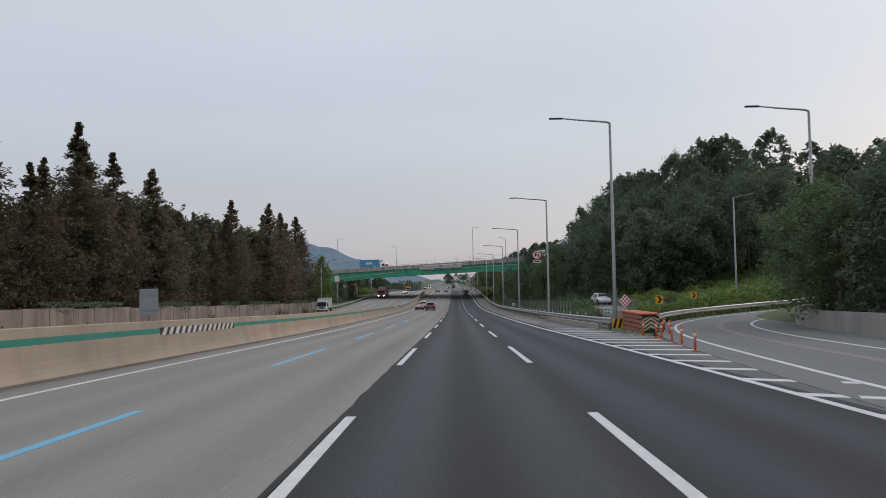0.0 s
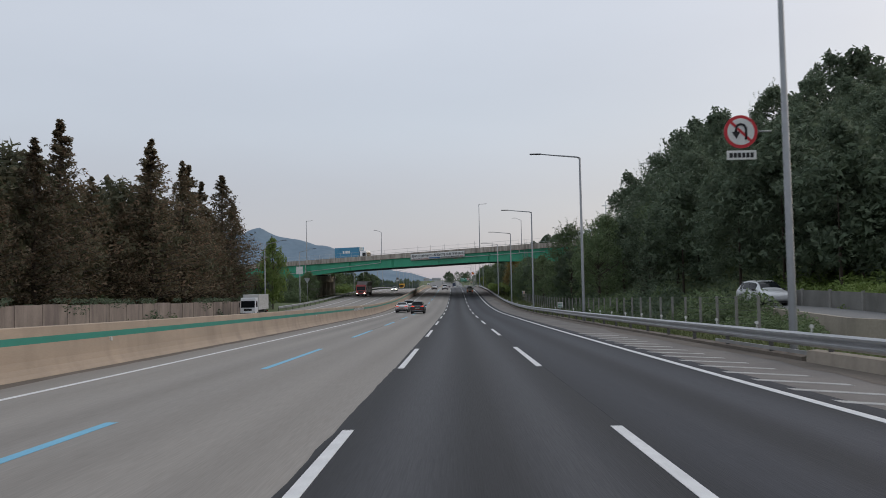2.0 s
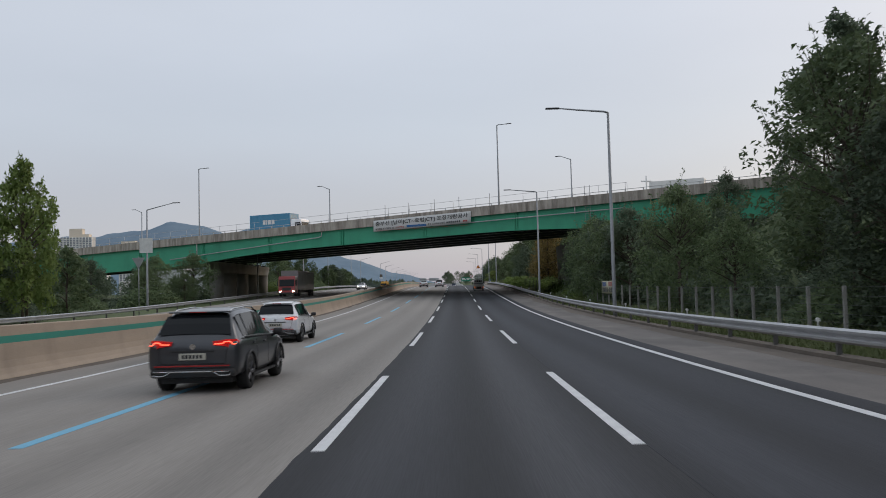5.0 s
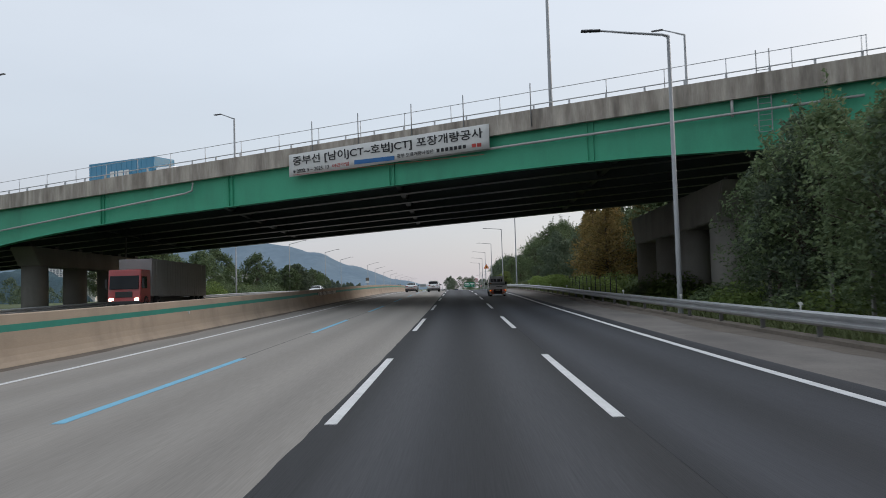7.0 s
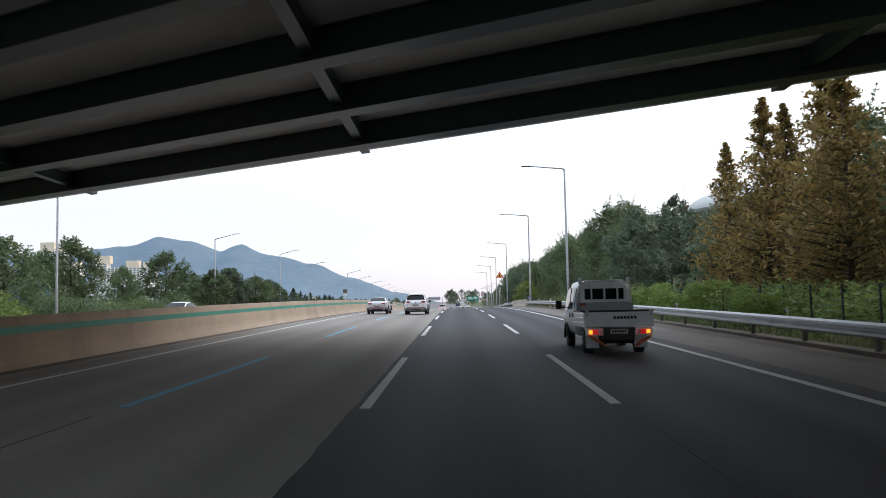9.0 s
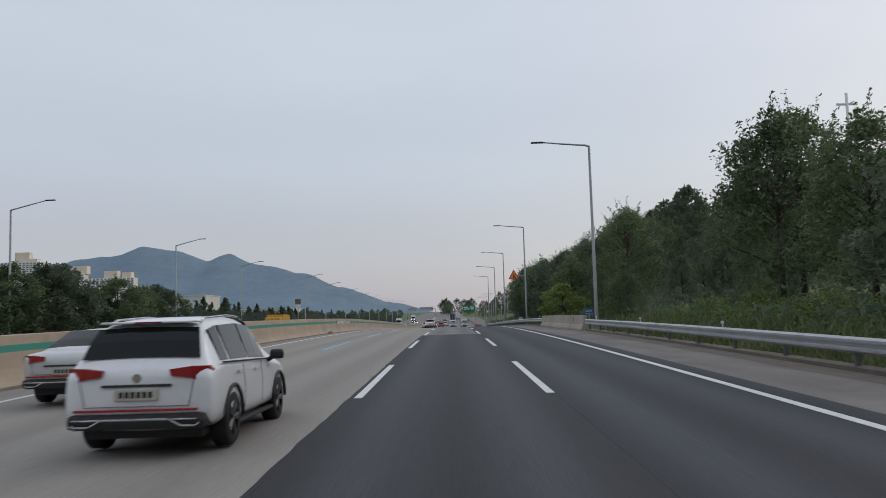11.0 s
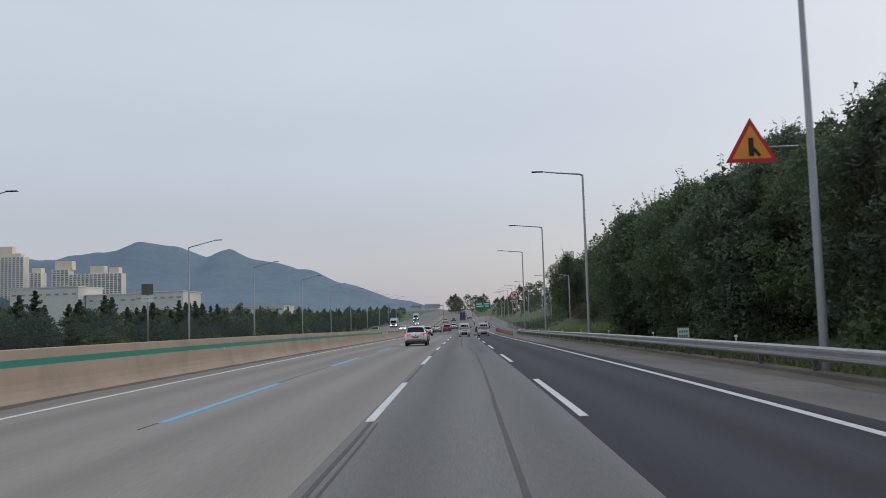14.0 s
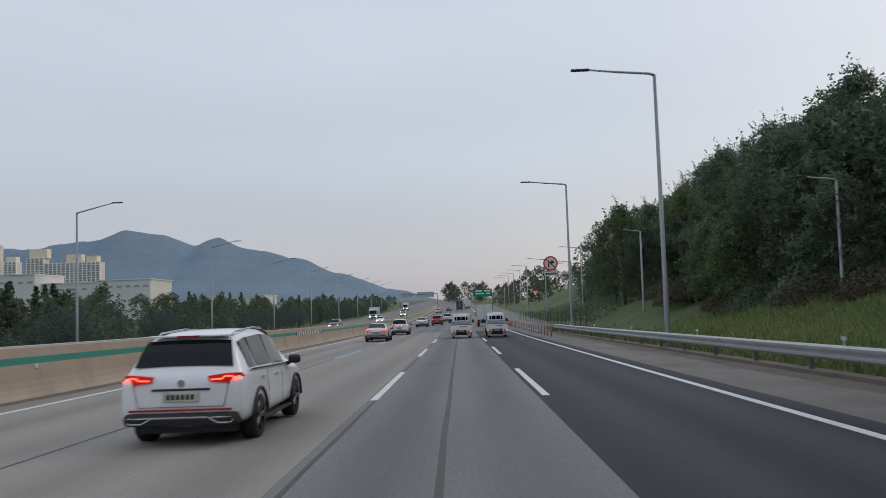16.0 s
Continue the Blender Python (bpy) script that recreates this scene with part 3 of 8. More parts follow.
def rnd(a, b):
    return random.uniform(a, b)


def leaf_quads(centres, size, squash=1.0, up=0.0, droop=0.0):
    """Many small three-cornered leaves round the given points."""
    V, F = [], []
    n = len(centres)
    c = np.array(centres)
    d = np.random.normal(size=(n, 3))
    d[:, 2] *= squash
    d[:, 2] += up
    d /= np.linalg.norm(d, axis=1, keepdims=True)
    e = np.cross(d, np.random.normal(size=(n, 3)))
    e /= np.linalg.norm(e, axis=1, keepdims=True)
    s = np.random.uniform(0.6, 1.3, size=(n, 1)) * size
    P = np.stack([c - d * s * 0.9 - e * s * 0.35, c - d * s * 0.1 + e * s * 0.6, c + d * s], 1)
    P[:, 2, 2] -= droop * s[:, 0]
    V = P.reshape(-1, 3)
    F = [(3 * i, 3 * i + 1, 3 * i + 2) for i in range(n)]
    return V, F


def limbs_bm(bm, h, spread, count, start, r):
    for k in range(count):
        z = h * (start + (0.92 - start) * k / count)
        a = k * 2.4 + rnd(-0.4, 0.4)
        ln = spread * (1 - 0.55 * k / count) * rnd(0.6, 0.95)
        m = Vector((math.cos(a) * ln * 0.5, math.sin(a) * ln * 0.5, z + ln * 0.30))
        e = Vector((math.cos(a + 0.2) * ln, math.sin(a + 0.2) * ln, z + ln * 0.5))
        rr = r * (1 - z / h) * 0.5 + 0.02
        tube_bm(bm, (0, 0, z), m, rr, rr * 0.65, 5, False)
        tube_bm(bm, m, e, rr * 0.65, rr * 0.2, 5, False)


def broad_tree(h, spread, clumps, per, leaf, low=0.22, twigs=14, reach=1.0):
    """Tapered trunk with limbs, and a crown of leaf clumps with gaps and an uneven outline."""
    bm = bmesh.new()
    r = 0.016 * h + 0.03
    tube_bm(bm, (0, 0, -0.6), (rnd(-0.1, 0.1), rnd(-0.1, 0.1), h * 0.45), r, r * 0.7, 8)
    tube_bm(bm, (0, 0, h * 0.44), (rnd(-0.3, 0.3), rnd(-0.3, 0.3), h * 0.9), r * 0.7, r * 0.15, 6)
    limbs_bm(bm, h, spread, 9, low + 0.05, r)
    pts, mids = [], []
    # loose twigs standing out of the crown's upper half
    for k in range(twigs):
        a, t = k * 2.4 + rnd(-0.5, 0.5), rnd(0.45, 0.97)
        q = spread * math.sin(min(1.0, 0.16 + 0.9 * t) * math.pi) ** 0.6 * rnd(0.5, 0.95)
        o = Vector((math.cos(a) * q, math.sin(a) * q, h * (low + (1 - low) * t)))
        e = o + Vector((math.cos(a) * rnd(0.2, 0.7), math.sin(a) * rnd(0.2, 0.7), rnd(0.7, 1.7))) * (h / 10) * reach
        tube_bm(bm, (0, 0, o.z * 0.75), o, 0.05, 0.02, 4, False)
        tube_bm(bm, o, e, 0.02, 0.006, 3, False)
        for i in range(16):
            s = 0.3 + 0.7 * i / 15
            p = o.lerp(e, s)
            pts.append(np.array([(p.x + rnd(-0.16, 0.16), p.y + rnd(-0.16, 0.16), p.z + rnd(-0.12, 0.12))]))
            mids.append(np.array([(p.x, p.y, p.z - 0.4)]))
    trunk = from_bm("trunk", bm, M_BARK, True)
    for k in range(clumps):
        t = (k + 0.5) / clumps
        z = h * (low + (1 - low) * t ** 0.85)
        prof = math.sin(min(1.0, 0.16 + 0.9 * t) * math.pi) ** 0.6
        a, q = rnd(0, 6.283), rnd(0.45, 1.0) ** 0.6
        rr = spread * prof * q * rnd(0.75, 1.12)
        c = np.array((math.cos(a) * rr, math.sin(a) * rr, z + rnd(-0.3, 0.3)))
        cr = spread * rnd(0.20, 0.36)
        g = np.random.normal(size=(per, 3))
        g *= (np.random.uniform(0.3, 1, size=(per, 1)) ** 0.5) / np.linalg.norm(g, axis=1, keepdims=True)
        g[:, 2] *= 0.7
        pts.append(c + g * cr)
        mids.append(np.repeat([c - (0, 0, cr * 0.5)], per, 0))
    V, F = leaf_quads(np.concatenate(pts), leaf, 0.7, 0.15, 0.25)
    return trunk, V, F, np.concatenate(mids)


def cone_tree(h, spread, layers, per, leaf, gap=0.12, ragged=0.35):
    """A tall redwood shape: straight trunk, whorls of rising boughs with tufts, ragged outline with gaps."""
    bm = bmesh.new()
    r = 0.012 * h + 0.05
    tube_bm(bm, (0, 0, -0.6), (0, 0, h * 0.97), r, 0.02, 8)
    pts, mids = [], []
    for k in range(layers):
        t = k / layers
        z = h * (gap + (0.99 - gap) * t)
        ln0 = spread * min(1.0, (1 - t) * 1.5) ** 1.1 + 0.05
        for j in range(random.choice((4, 5, 6))):
            if rnd(0, 1) < 0.2:
                continue
            a = rnd(0, 6.283)
            ln = ln0 * rnd(1 - ragged, 1.1)
            e = Vector((math.cos(a) * ln, math.sin(a) * ln, z + ln * rnd(0.15, 0.5)))
            if t < 0.8:
                tube_bm(bm, (0, 0, z), e, 0.05 * (1 - t) + 0.012, 0.008, 4, False)
            for i in range(per):
                s = rnd(0.2, 1.05)
                w = 0.14 * ln + 0.07
                mids.append((e.x * s * 0.6, e.y * s * 0.6, z + (e.z - z) * s - 0.5))
                pts.append((e.x * s + rnd(-w, w), e.y * s + rnd(-w, w), z + (e.z - z) * s + rnd(-w, w) * 0.9))
    trunk = from_bm("trunk", bm, M_BARK, True)
    V, F = leaf_quads(np.array(pts), leaf, 0.8, 0.1, 0.3)
    return trunk, V, F, np.array(mids)


PROTO = {}


def proto(key, made, material, label, cat="tree"):
    trunk, V, F, mids = made
    PROTO[key] = (trunk, soft_normals(mesh_of("crown", V, F, material), mids), label, cat, mids)


for i in range(4):
    proto("broad%d" % i, broad_tree(10, 3.6 + 0.3 * i, 60, 74, 0.26, 0.16 + 0.03 * i), M_LEAF, "broad-leaved tree with a dense green crown")
for i in range(3):
    proto("dark%d" % i, broad_tree(10, 3.4 + 0.3 * i, 60, 72, 0.26, 0.12), M_LEAF_D, "dark green tree with a thick crown on the hillside")
for i in range(3):
    proto("near%d" % i, broad_tree(10, 3.3 + 0.4 * i, 76, 112, 0.155, 0.1 + 0.04 * i, 32, 1.35), M_LEAF if i else M_LEAF_D, "leafy green roadside tree with loose twigs")
for i in range(2):
    proto("light%d" % i, broad_tree(7, 2.8, 50, 110, 0.18, 0.14), M_LEAF_L, "young tree with light green leaves")
for i in range(4):
    proto("red%d" % i, cone_tree(17, 3.0 + 0.25 * i, 54, 34, 0.165), M_CONIF, "tall dawn redwood with dark green and rusty needles")
for i in range(2):
    proto("pine%d" % i, cone_tree(11, 2.5, 36, 22, 0.22), M_LEAF_D, "dark pointed conifer among the shrubs")
for i in range(2):
    proto("russet%d" % i, cone_tree(13, 2.9, 46, 36, 0.17, 0.06), M_RUST, "dawn redwood turning russet and gold")
proto("yellow", broad_tree(7, 2.8, 60, 110, 0.16, 0.08), leaf_mat("yellow_green_leaves", (0.12, 0.16, 0.045), (0.19, 0.235, 0.07), (0.27, 0.30, 0.11)), "rounded young tree with yellow-green leaves")
proto("thin", cone_tree(13, 1.6, 30, 7, 0.22, 0.2, 0.5), M_LEAF_L, "slender sparse young tree beside the wall")


def bush_mesh(w, h, n, leaf):
    pts = []
    for k in range(n):
        a, q, t = rnd(0, 6.283), rnd(0, 1) ** 0.5, rnd(0, 1)
        rr = w * q
        top = h * (1 - 0.75 * q * q)
        pts.append((math.cos(a) * rr, math.sin(a) * rr, top * (0.25 + 0.75 * t) + rnd(-0.1, 0.1)))
    return leaf_quads(np.array(pts), leaf, 0.7, 0.3, 0.2)


BUSH = {}
M_LEAF_R = leaf_mat("brownish_leaves", (0.075, 0.08, 0.055), (0.115, 0.10, 0.066), (0.165, 0.125, 0.085))
for key, m in (("b", M_LEAF), ("l", M_LEAF_L), ("d", M_LEAF_D), ("r", M_LEAF_R), ("t", leaf_mat("dry_weed", (0.20, 0.17, 0.08), (0.27, 0.23, 0.11), (0.33, 0.29, 0.15)))):
    for i in range(2):
        V, F = bush_mesh(1.5, 1.6, 1500, 0.10)
        BUSH[key + str(i)] = soft_normals(mesh_of("bush", V, F, m), V.reshape(-1, 3, 3).mean(1) * np.array((0.6, 0.6, 0.4)))


def under_bridge(x, y):
    dd = ((x + 10) * 27 + (y - 268.8) * 60) / 65.8
    return -3 < dd < 43 and -195 < x - 0.4104 * dd < 60


def tree(key, x, y, s, sink=0.0, wide=1.0):
    if under_bridge(x, y):
        return None
    trunk, crown, label, cat, _ = PROTO[key]
    m = Matrix.Translation((x, y, ground_z(x, y) - sink)) @ pose(0, 0, 0, 0, 0, rnd(0, 360)) @ Matrix.Diagonal((s * wide, s * wide, s, 1))
    t = thing("tree", label, cat, group="trees", m=m)
    part("trunk", trunk, t)
    part("crown", crown, t)
    return t


FAR_BUSHES = {}


def bush(key, x, y, s, label="leafy green roadside bush"):
    m = Matrix.Translation((x, y, ground_z(x, y) - 0.1)) @ pose(0, 0, 0, 0, 0, rnd(0, 360)) @ Matrix.Diagonal((s * rnd(0.9, 1.3), s * rnd(0.9, 1.3), s * rnd(0.8, 1.2), 1))
    if x < -30 or x > 25:
        FAR_BUSHES.setdefault(key[0], []).append((key, m))
        return None
    return thing("bush", label, "bush", group="bushes", data=BUSH[key], m=m)


def join_far_bushes():
    """The bushes away from the motorway, one object for each kind of leaf."""
    for kind_, rows in FAR_BUSHES.items():
        VV, CC = [], []
        for key, m in rows:
            me = BUSH[key]
            co = np.empty(len(me.vertices) * 3)
            me.vertices.foreach_get("co", co)
            q = co.reshape(-1, 3)
            a = np.array(m)
            VV.append(q @ a[:3, :3].T + a[:3, 3])
            CC.append((q.reshape(-1, 3, 3).mean(1) * np.array((0.6, 0.6, 0.4))) @ a[:3, :3].T + a[:3, 3])
        V = np.concatenate(VV)
        F = [(3 * i, 3 * i + 1, 3 * i + 2) for i in range(len(V) // 3)]
        me = mesh_of("thicket", V, F, BUSH[rows[0][0]].materials[0])
        thing("thicket", "leafy green bushes crowded away from the motorway", "bushes", kind="stuff", data=soft_normals(me, np.concatenate(CC)))


def clear(x, y, h):
    """The house and the tank on the hill stand free of the trees below them."""
    for hx, hy, hz in ((68, 522, 23.6), (70, 482, 22.5)):
        f = (y - 369) / (hy - 369)
        if 0.05 < f < 1.08 and abs(x + 1 - (hx + 1) * f) < 11 * f and ground_z(x, y) + h > 1.2 + (hz - 1.2) * f:
            return False
    return True


def joined_trees(name, label, spots, material):
    """Trees too many to tell apart, as one object with whole crowns and slim trunks."""
    VV, CC, TV, TF = [], [], [], []
    for key, x, y, sc in spots:
        me, mids = PROTO[key][1], PROTO[key][4]
        co = np.empty(len(me.vertices) * 3)
        me.vertices.foreach_get("co", co)
        a = rnd(0, 6.283)
        turn = np.array(((math.cos(a), math.sin(a), 0), (-math.sin(a), math.cos(a), 0), (0, 0, 1))) * sc
        base = np.array((x, y, ground_z(x, y)))
        VV.append(co.reshape(-1, 3) @ turn + base)
        CC.append(mids @ turn + base)
        b, r = len(TV), 0.16 * sc
        TV += [base + (r, 0, -0.5), base + (-r * 0.5, r * 0.87, -0.5), base + (-r * 0.5, -r * 0.87, -0.5), base + (0, 0, 7 * sc)]
        TF += [(b, b + 1, b + 3), (b + 1, b + 2, b + 3), (b + 2, b, b + 3)]
    V = np.concatenate(VV)
    me = soft_normals(mesh_of("crown", V, [(3 * i, 3 * i + 1, 3 * i + 2) for i in range(len(V) // 3)], material), np.concatenate(CC))
    ob = thing(name, label, "woods", kind="stuff", data=me)
    part("trunk", mesh_of("trunk", TV, TF, M_BARK), ob)
    return ob


def grove(n, us, ys, kinds, hs, gap=3.0, sink=0.0, taken=None, ok=None, into=None):
    """Trees strewn over a patch, none nearer to the next than gap."""
    spots = taken if taken is not None else []
    tries = 0
    while n > 0 and tries < 4000:
        tries += 1
        y = rnd(*ys)
        u = rnd(*us)
        x = rx(y) + u
        if ok and not ok(u, y):
            continue
        if any((x - a) ** 2 + (y - b) ** 2 < gap * gap for a, b in spots):
            continue
        spots.append((x, y))
        k = random.choice(kinds)
        if y > 380 and u > 0 and not clear(x, y, hs[0]):
            continue
        nominal = {"broad": 10, "dark": 10, "near": 10, "light": 7, "red": 17, "pine": 11, "russet": 13, "thin": 13}[k.rstrip("0123456789")]
        if into is None:
            tree(k, x, y, rnd(*hs) / nominal, sink)
        elif not under_bridge(x, y):
            into.append((k, x, y, rnd(*hs) / nominal))
        n -= 1


BROAD = ["broad0", "broad1", "broad2", "broad3"]
DARK = ["dark0", "dark1", "dark2"]
NEAR = ["near0", "near1", "near2"]
REDS = ["red0", "red1", "red2", "red3"]
random.seed(5)
np.random.seed(5)
back_left, back_right = [], []
# dawn redwoods behind the wall on the left
for x, y, h in ((-39, 62, 16), (-40, 70, 18), (-38.5, 77, 16), (-38, 83, 20.5), (-39.5, 87.5, 19), (-40.3, 97, 20), (-37, 102, 15), (-39, 106, 19.5),
                (-44, 113, 15), (-38, 120, 14), (-37, 133, 16.5), (-38.1, 140, 19.5), (-41, 146, 17), (-35.5, 156.5, 19.4), (-38, 162, 18), (-36, 169, 19), (-37.5, 176, 19.5), (-37.3, 181, 18), (-37, 190.5, 20), (-36.8, 196, 16.5)):
    tree(random.choice(REDS), x, y, h * (1.12 if y > 150 else 1.05) / 17, wide=rnd(1.1, 1.3))
for y in (48, 53, 58, 66, 74, 92, 111, 116.5, 126, 129.5, 150, 153, 166, 172.5, 186):
    tree(random.choice(REDS), -38.5 + rnd(-1.5, 1.5), y, rnd(13.5, 16.5) / 17, wide=rnd(1.1, 1.3))
grove(30, (-48, -40), (45, 195), BROAD + ["dark1"], (10, 13.5), 3.4, into=back_left)
grove(8, (-60, -46), (40, 200), DARK, (9, 13), 5, into=back_left)
grove(17, (-46, -39.5), (98, 182), BROAD, (13.5, 16.5), 3.6, into=back_left)
for y in range(46, 196, 5):
    bush(random.choice(("d0", "d1", "b0")), -34.5 + rnd(-0.5, 1), y + rnd(-1, 1), rnd(1.2, 2.0), "dark bush behind the concrete wall")
# left, between wall and overpass
grove(10, (-58, -39), (198, 262), BROAD + DARK, (5, 8), 4)
for x, y, h in ((-38.5, 273, 6.8), (-42.5, 269, 6.5), (-47, 277, 6.4), (-36.8, 264, 4.2), (-52, 270, 6.6), (-57, 278, 7), (-41, 262, 5), (-64, 276, 7)):
    tree(random.choice(NEAR), x, y, h / 10, wide=1.15)
tree("light0", -36.2, 222, 12.8 / 7, wide=0.55)
tree("light1", -38.5, 227, 9.5 / 7, wide=0.7)
for k in range(16):
    bush(random.choice(("d0", "b0", "b1")), rnd(-46, -38), rnd(200, 275), rnd(1.3, 2.2))
# left, past the overpass
grove(14, (-62, -40), (332, 420), BROAD, (6, 9.5), 5)
for k in range(10):
    tree(random.choice(BROAD + DARK), rx(400) - 36.5 + rnd(-1.5, 1.5), 399 + 4.0 * k + rnd(-1, 1), rnd(5.6, 7.4) / 10, wide=1.2)
for k in range(22):
    bush(random.choice(("b0", "b1", "l0")), rnd(-50, -36.5), rnd(328, 425), rnd(1.3, 2.3))
grove(18, (-75, -40), (425, 540), BROAD + DARK + ["pine0", "pine1"], (4, 6), 4.5)
for k in range(24):
    bush(random.choice(("d0", "d1", "b0")), rnd(-46, -36.5), rnd(425, 600), rnd(1.3, 2.2))
hedge_spots = [(random.choice(DARK), rx(y) + rnd(-40, -33.5), y, rnd(0.26, 0.42)) for y in [418 + 1.5 * k for k in range(300)]]
# row of pointed conifers behind the left guard rail
for k in range(34):
    y = 466 + 2.6 * k + rnd(-0.6, 0.6)
    tree(random.choice(("pine0", "pine1")), rx(y) - 42 + rnd(-1.2, 1.2), y, rnd(5.2, 7.2) / 11, wide=1.25)
# right: inside the ramp's bend
grove(14, (20.5, 48), (22, 62), DARK + BROAD, (7, 10.5), 3.2, ok=lambda u, y: y < 68 - 0.3 * (u - 20) and u > 18.5 + max(0, (y - 44) * 0.35))
for k in range(16):
    u = rnd(22.5, 29)
    bush(random.choice(("d0", "b0", "b1")), u, rnd(20, 52) + (u - 18) * 0.5, rnd(1.1, 1.8))
for x, y, h in ((19.6, 44, 6.5), (20.2, 47.5, 8.0), (21.6, 41, 9.0), (23.5, 45, 9.5), (22.2, 51, 8.5)):
    tree(random.choice(NEAR), x, y, h / 10)
# right: first hill
hill1 = []
grove(9, (16, 26), (150, 196), ["pine0"] + NEAR, (8, 12), 4, taken=hill1)
grove(8, (16, 26), (198, 250), ["pine0", "near0", "near1"], (5.5, 7.5), 4, taken=hill1)
grove(40, (22, 55), (128, 250), NEAR + DARK, (10.3, 14.3), 4.2, taken=hill1, ok=lambda u, y: not (u < 34 and y > 196), into=back_right)
grove(16, (23, 56), (121, 133), NEAR + DARK, (9, 12.5), 3.2, taken=hill1, into=back_right)
grove(8, (17, 33), (202, 262), NEAR, (6, 8), 4, taken=hill1)
for k in range(22):
    u = 17.0 + 0.8 * k + rnd(-0.3, 0.3)
    y = 79.5 + 0.5 * (u - 17) + rnd(-1.2, 1.2)
    bush(random.choice(("l0", "l1", "l0")), rx(y) + u, y, 0.95 + 0.06 * k + rnd(-0.1, 0.25), "light green bush between the ramp and the side road")
for u, y, q in ((15.4, 100, 0.8), (16.0, 103, 0.95), (15.2, 106, 1.0), (16.4, 107.5, 1.05), (15.8, 110, 1.4), (17.0, 110.5, 1.4), (16.6, 113.5, 1.6), (15.6, 115.5, 1.6), (16.8, 117.5, 1.6), (14.8, 112, 1.4)):
    bush(random.choice(("b0", "b1")), rx(y) + u, y, q, "dull green bush below the side road")
for k in range(40):
    y = rnd(97, 122)
    bush(random.choice(("l0", "l1", "b0")), rx(y) + lane_edge(y) + 1.2 + rnd(0, 1) ** 2 * 24, y, rnd(0.5, 1.0), "light green creeper-covered bush on the slope")
for k in range(34):
    bush(random.choice(("b0", "d0", "d1")), rnd(14.5, 20), rnd(140, 252), rnd(0.9, 1.7))
for u, y in ((17.0, 111.5), (16.2, 108.5), (17.8, 105.5), (15.6, 114)):
    bush(random.choice(("b0", "d0")), rx(y) + u, y, rnd(0.6, 0.8))
bush("b0", R(12, 145).x, 145, 1.0, "round green bush in front of the wire fence")
bush("b1", R(11.2, 127).x, 127, 0.9)
for u, y, h in ((13.9, 240, 7.4), (13.6, 247, 6.6), (14.8, 252.5, 7.0), (14.4, 233, 7.6), (15.6, 213.5, 8.6), (14.6, 238, 8), (15.0, 247, 8.5), (16.5, 253, 9), (15.5, 230, 8.5), (14.8, 259, 6)):
    tree(random.choice(NEAR), rx(y) + u, y, h / 10)
for k in range(16):
    bush(random.choice(("b0", "b1", "l1")), rnd(11.8, 15), rnd(236, 284), rnd(0.9, 1.4))
# right: past the overpass
for k in range(44):
    bush(random.choice(("l0", "l1", "b0")), rnd(13.0, 19), rnd(300, 346), rnd(0.9, 1.5), "light green shrubs behind the wire fence")
grove(14, (21, 50), (306, 348), NEAR + ["broad1"], (10, 12.5), 3.4)
for u, y, h in ((17, 309, 12.5), (18.5, 314, 14), (17.2, 319, 13), (20, 323, 13.5), (18, 328, 12), (22, 312, 14), (23, 331, 12), (26, 320, 13)):
    tree(random.choice(("russet0", "russet1")), rx(y) + u, y, h / 13)
hill2 = []
grove(22, (15, 45), (332, 366), DARK + BROAD, (6.5, 9.5), 3.6, taken=hill2, into=back_right)
for u, y, h in ((18.8, 375.5, 10.6), (21.5, 379, 11.2), (19.2, 366, 8.8)):
    tree(random.choice(NEAR), rx(y) + u, y, h / 10)
grove(16, (22, 34), (536, 650), NEAR + DARK, (6, 8.5), 3.6, taken=hill2, into=back_right)
grove(16, (24, 40), (498, 600), NEAR, (11, 13), 4.0, taken=hill2, into=back_right)
grove(12, (13, 26), (384, 414), NEAR, (3.5, 4.8), 2.4, taken=hill2)
grove(5, (13.8, 16.6), (425, 437), NEAR, (6.6, 7.6), 2.5, taken=hill2)
grove(11, (13.6, 16.6), (438, 464), NEAR, (7.6, 8.6), 2.5, taken=hill2)
grove(9, (13.6, 16.6), (465, 486), NEAR, (9.0, 10.2), 2.5, taken=hill2)
grove(15, (17, 24), (424, 489), NEAR, (5.2, 6.8), 3.0, taken=hill2)
grove(34, (17, 36), (418, 600), NEAR + ["dark0"], (8.5, 11.5), 4.0, taken=hill2, ok=lambda u, y: not (u < 23 and 497 < y < 565) and not (u > 50 and 478 < y < 548) and y > 417 and not (u > 34 and y < 430))
grove(9, (19, 25), (512, 562), NEAR + DARK, (6, 8), 2.8, taken=hill2)
tree("yellow", rx(420) + 12.2, 420, 4.5 / 7, wide=1.5)
for k in range(44):
    bush(random.choice(("l0", "l1", "b1")), rnd(11.0, 16), rnd(342, 386), rnd(0.6, 1.0), "tall weeds and light green bushes behind the guard rail")
for k in range(30):
    bush(random.choice(("b0", "d0", "b1")), rnd(12.5, 17), rnd(414, 487), rnd(0.8, 1.5))
# far woods and undergrowth, joined
joined_trees("back_woods", "broad-leaved trees crowded behind the redwood row", back_left, M_CONIF_G)
joined_trees("hill_trees", "dense green trees crowded over the wooded hillside", back_right, M_LEAF_D)


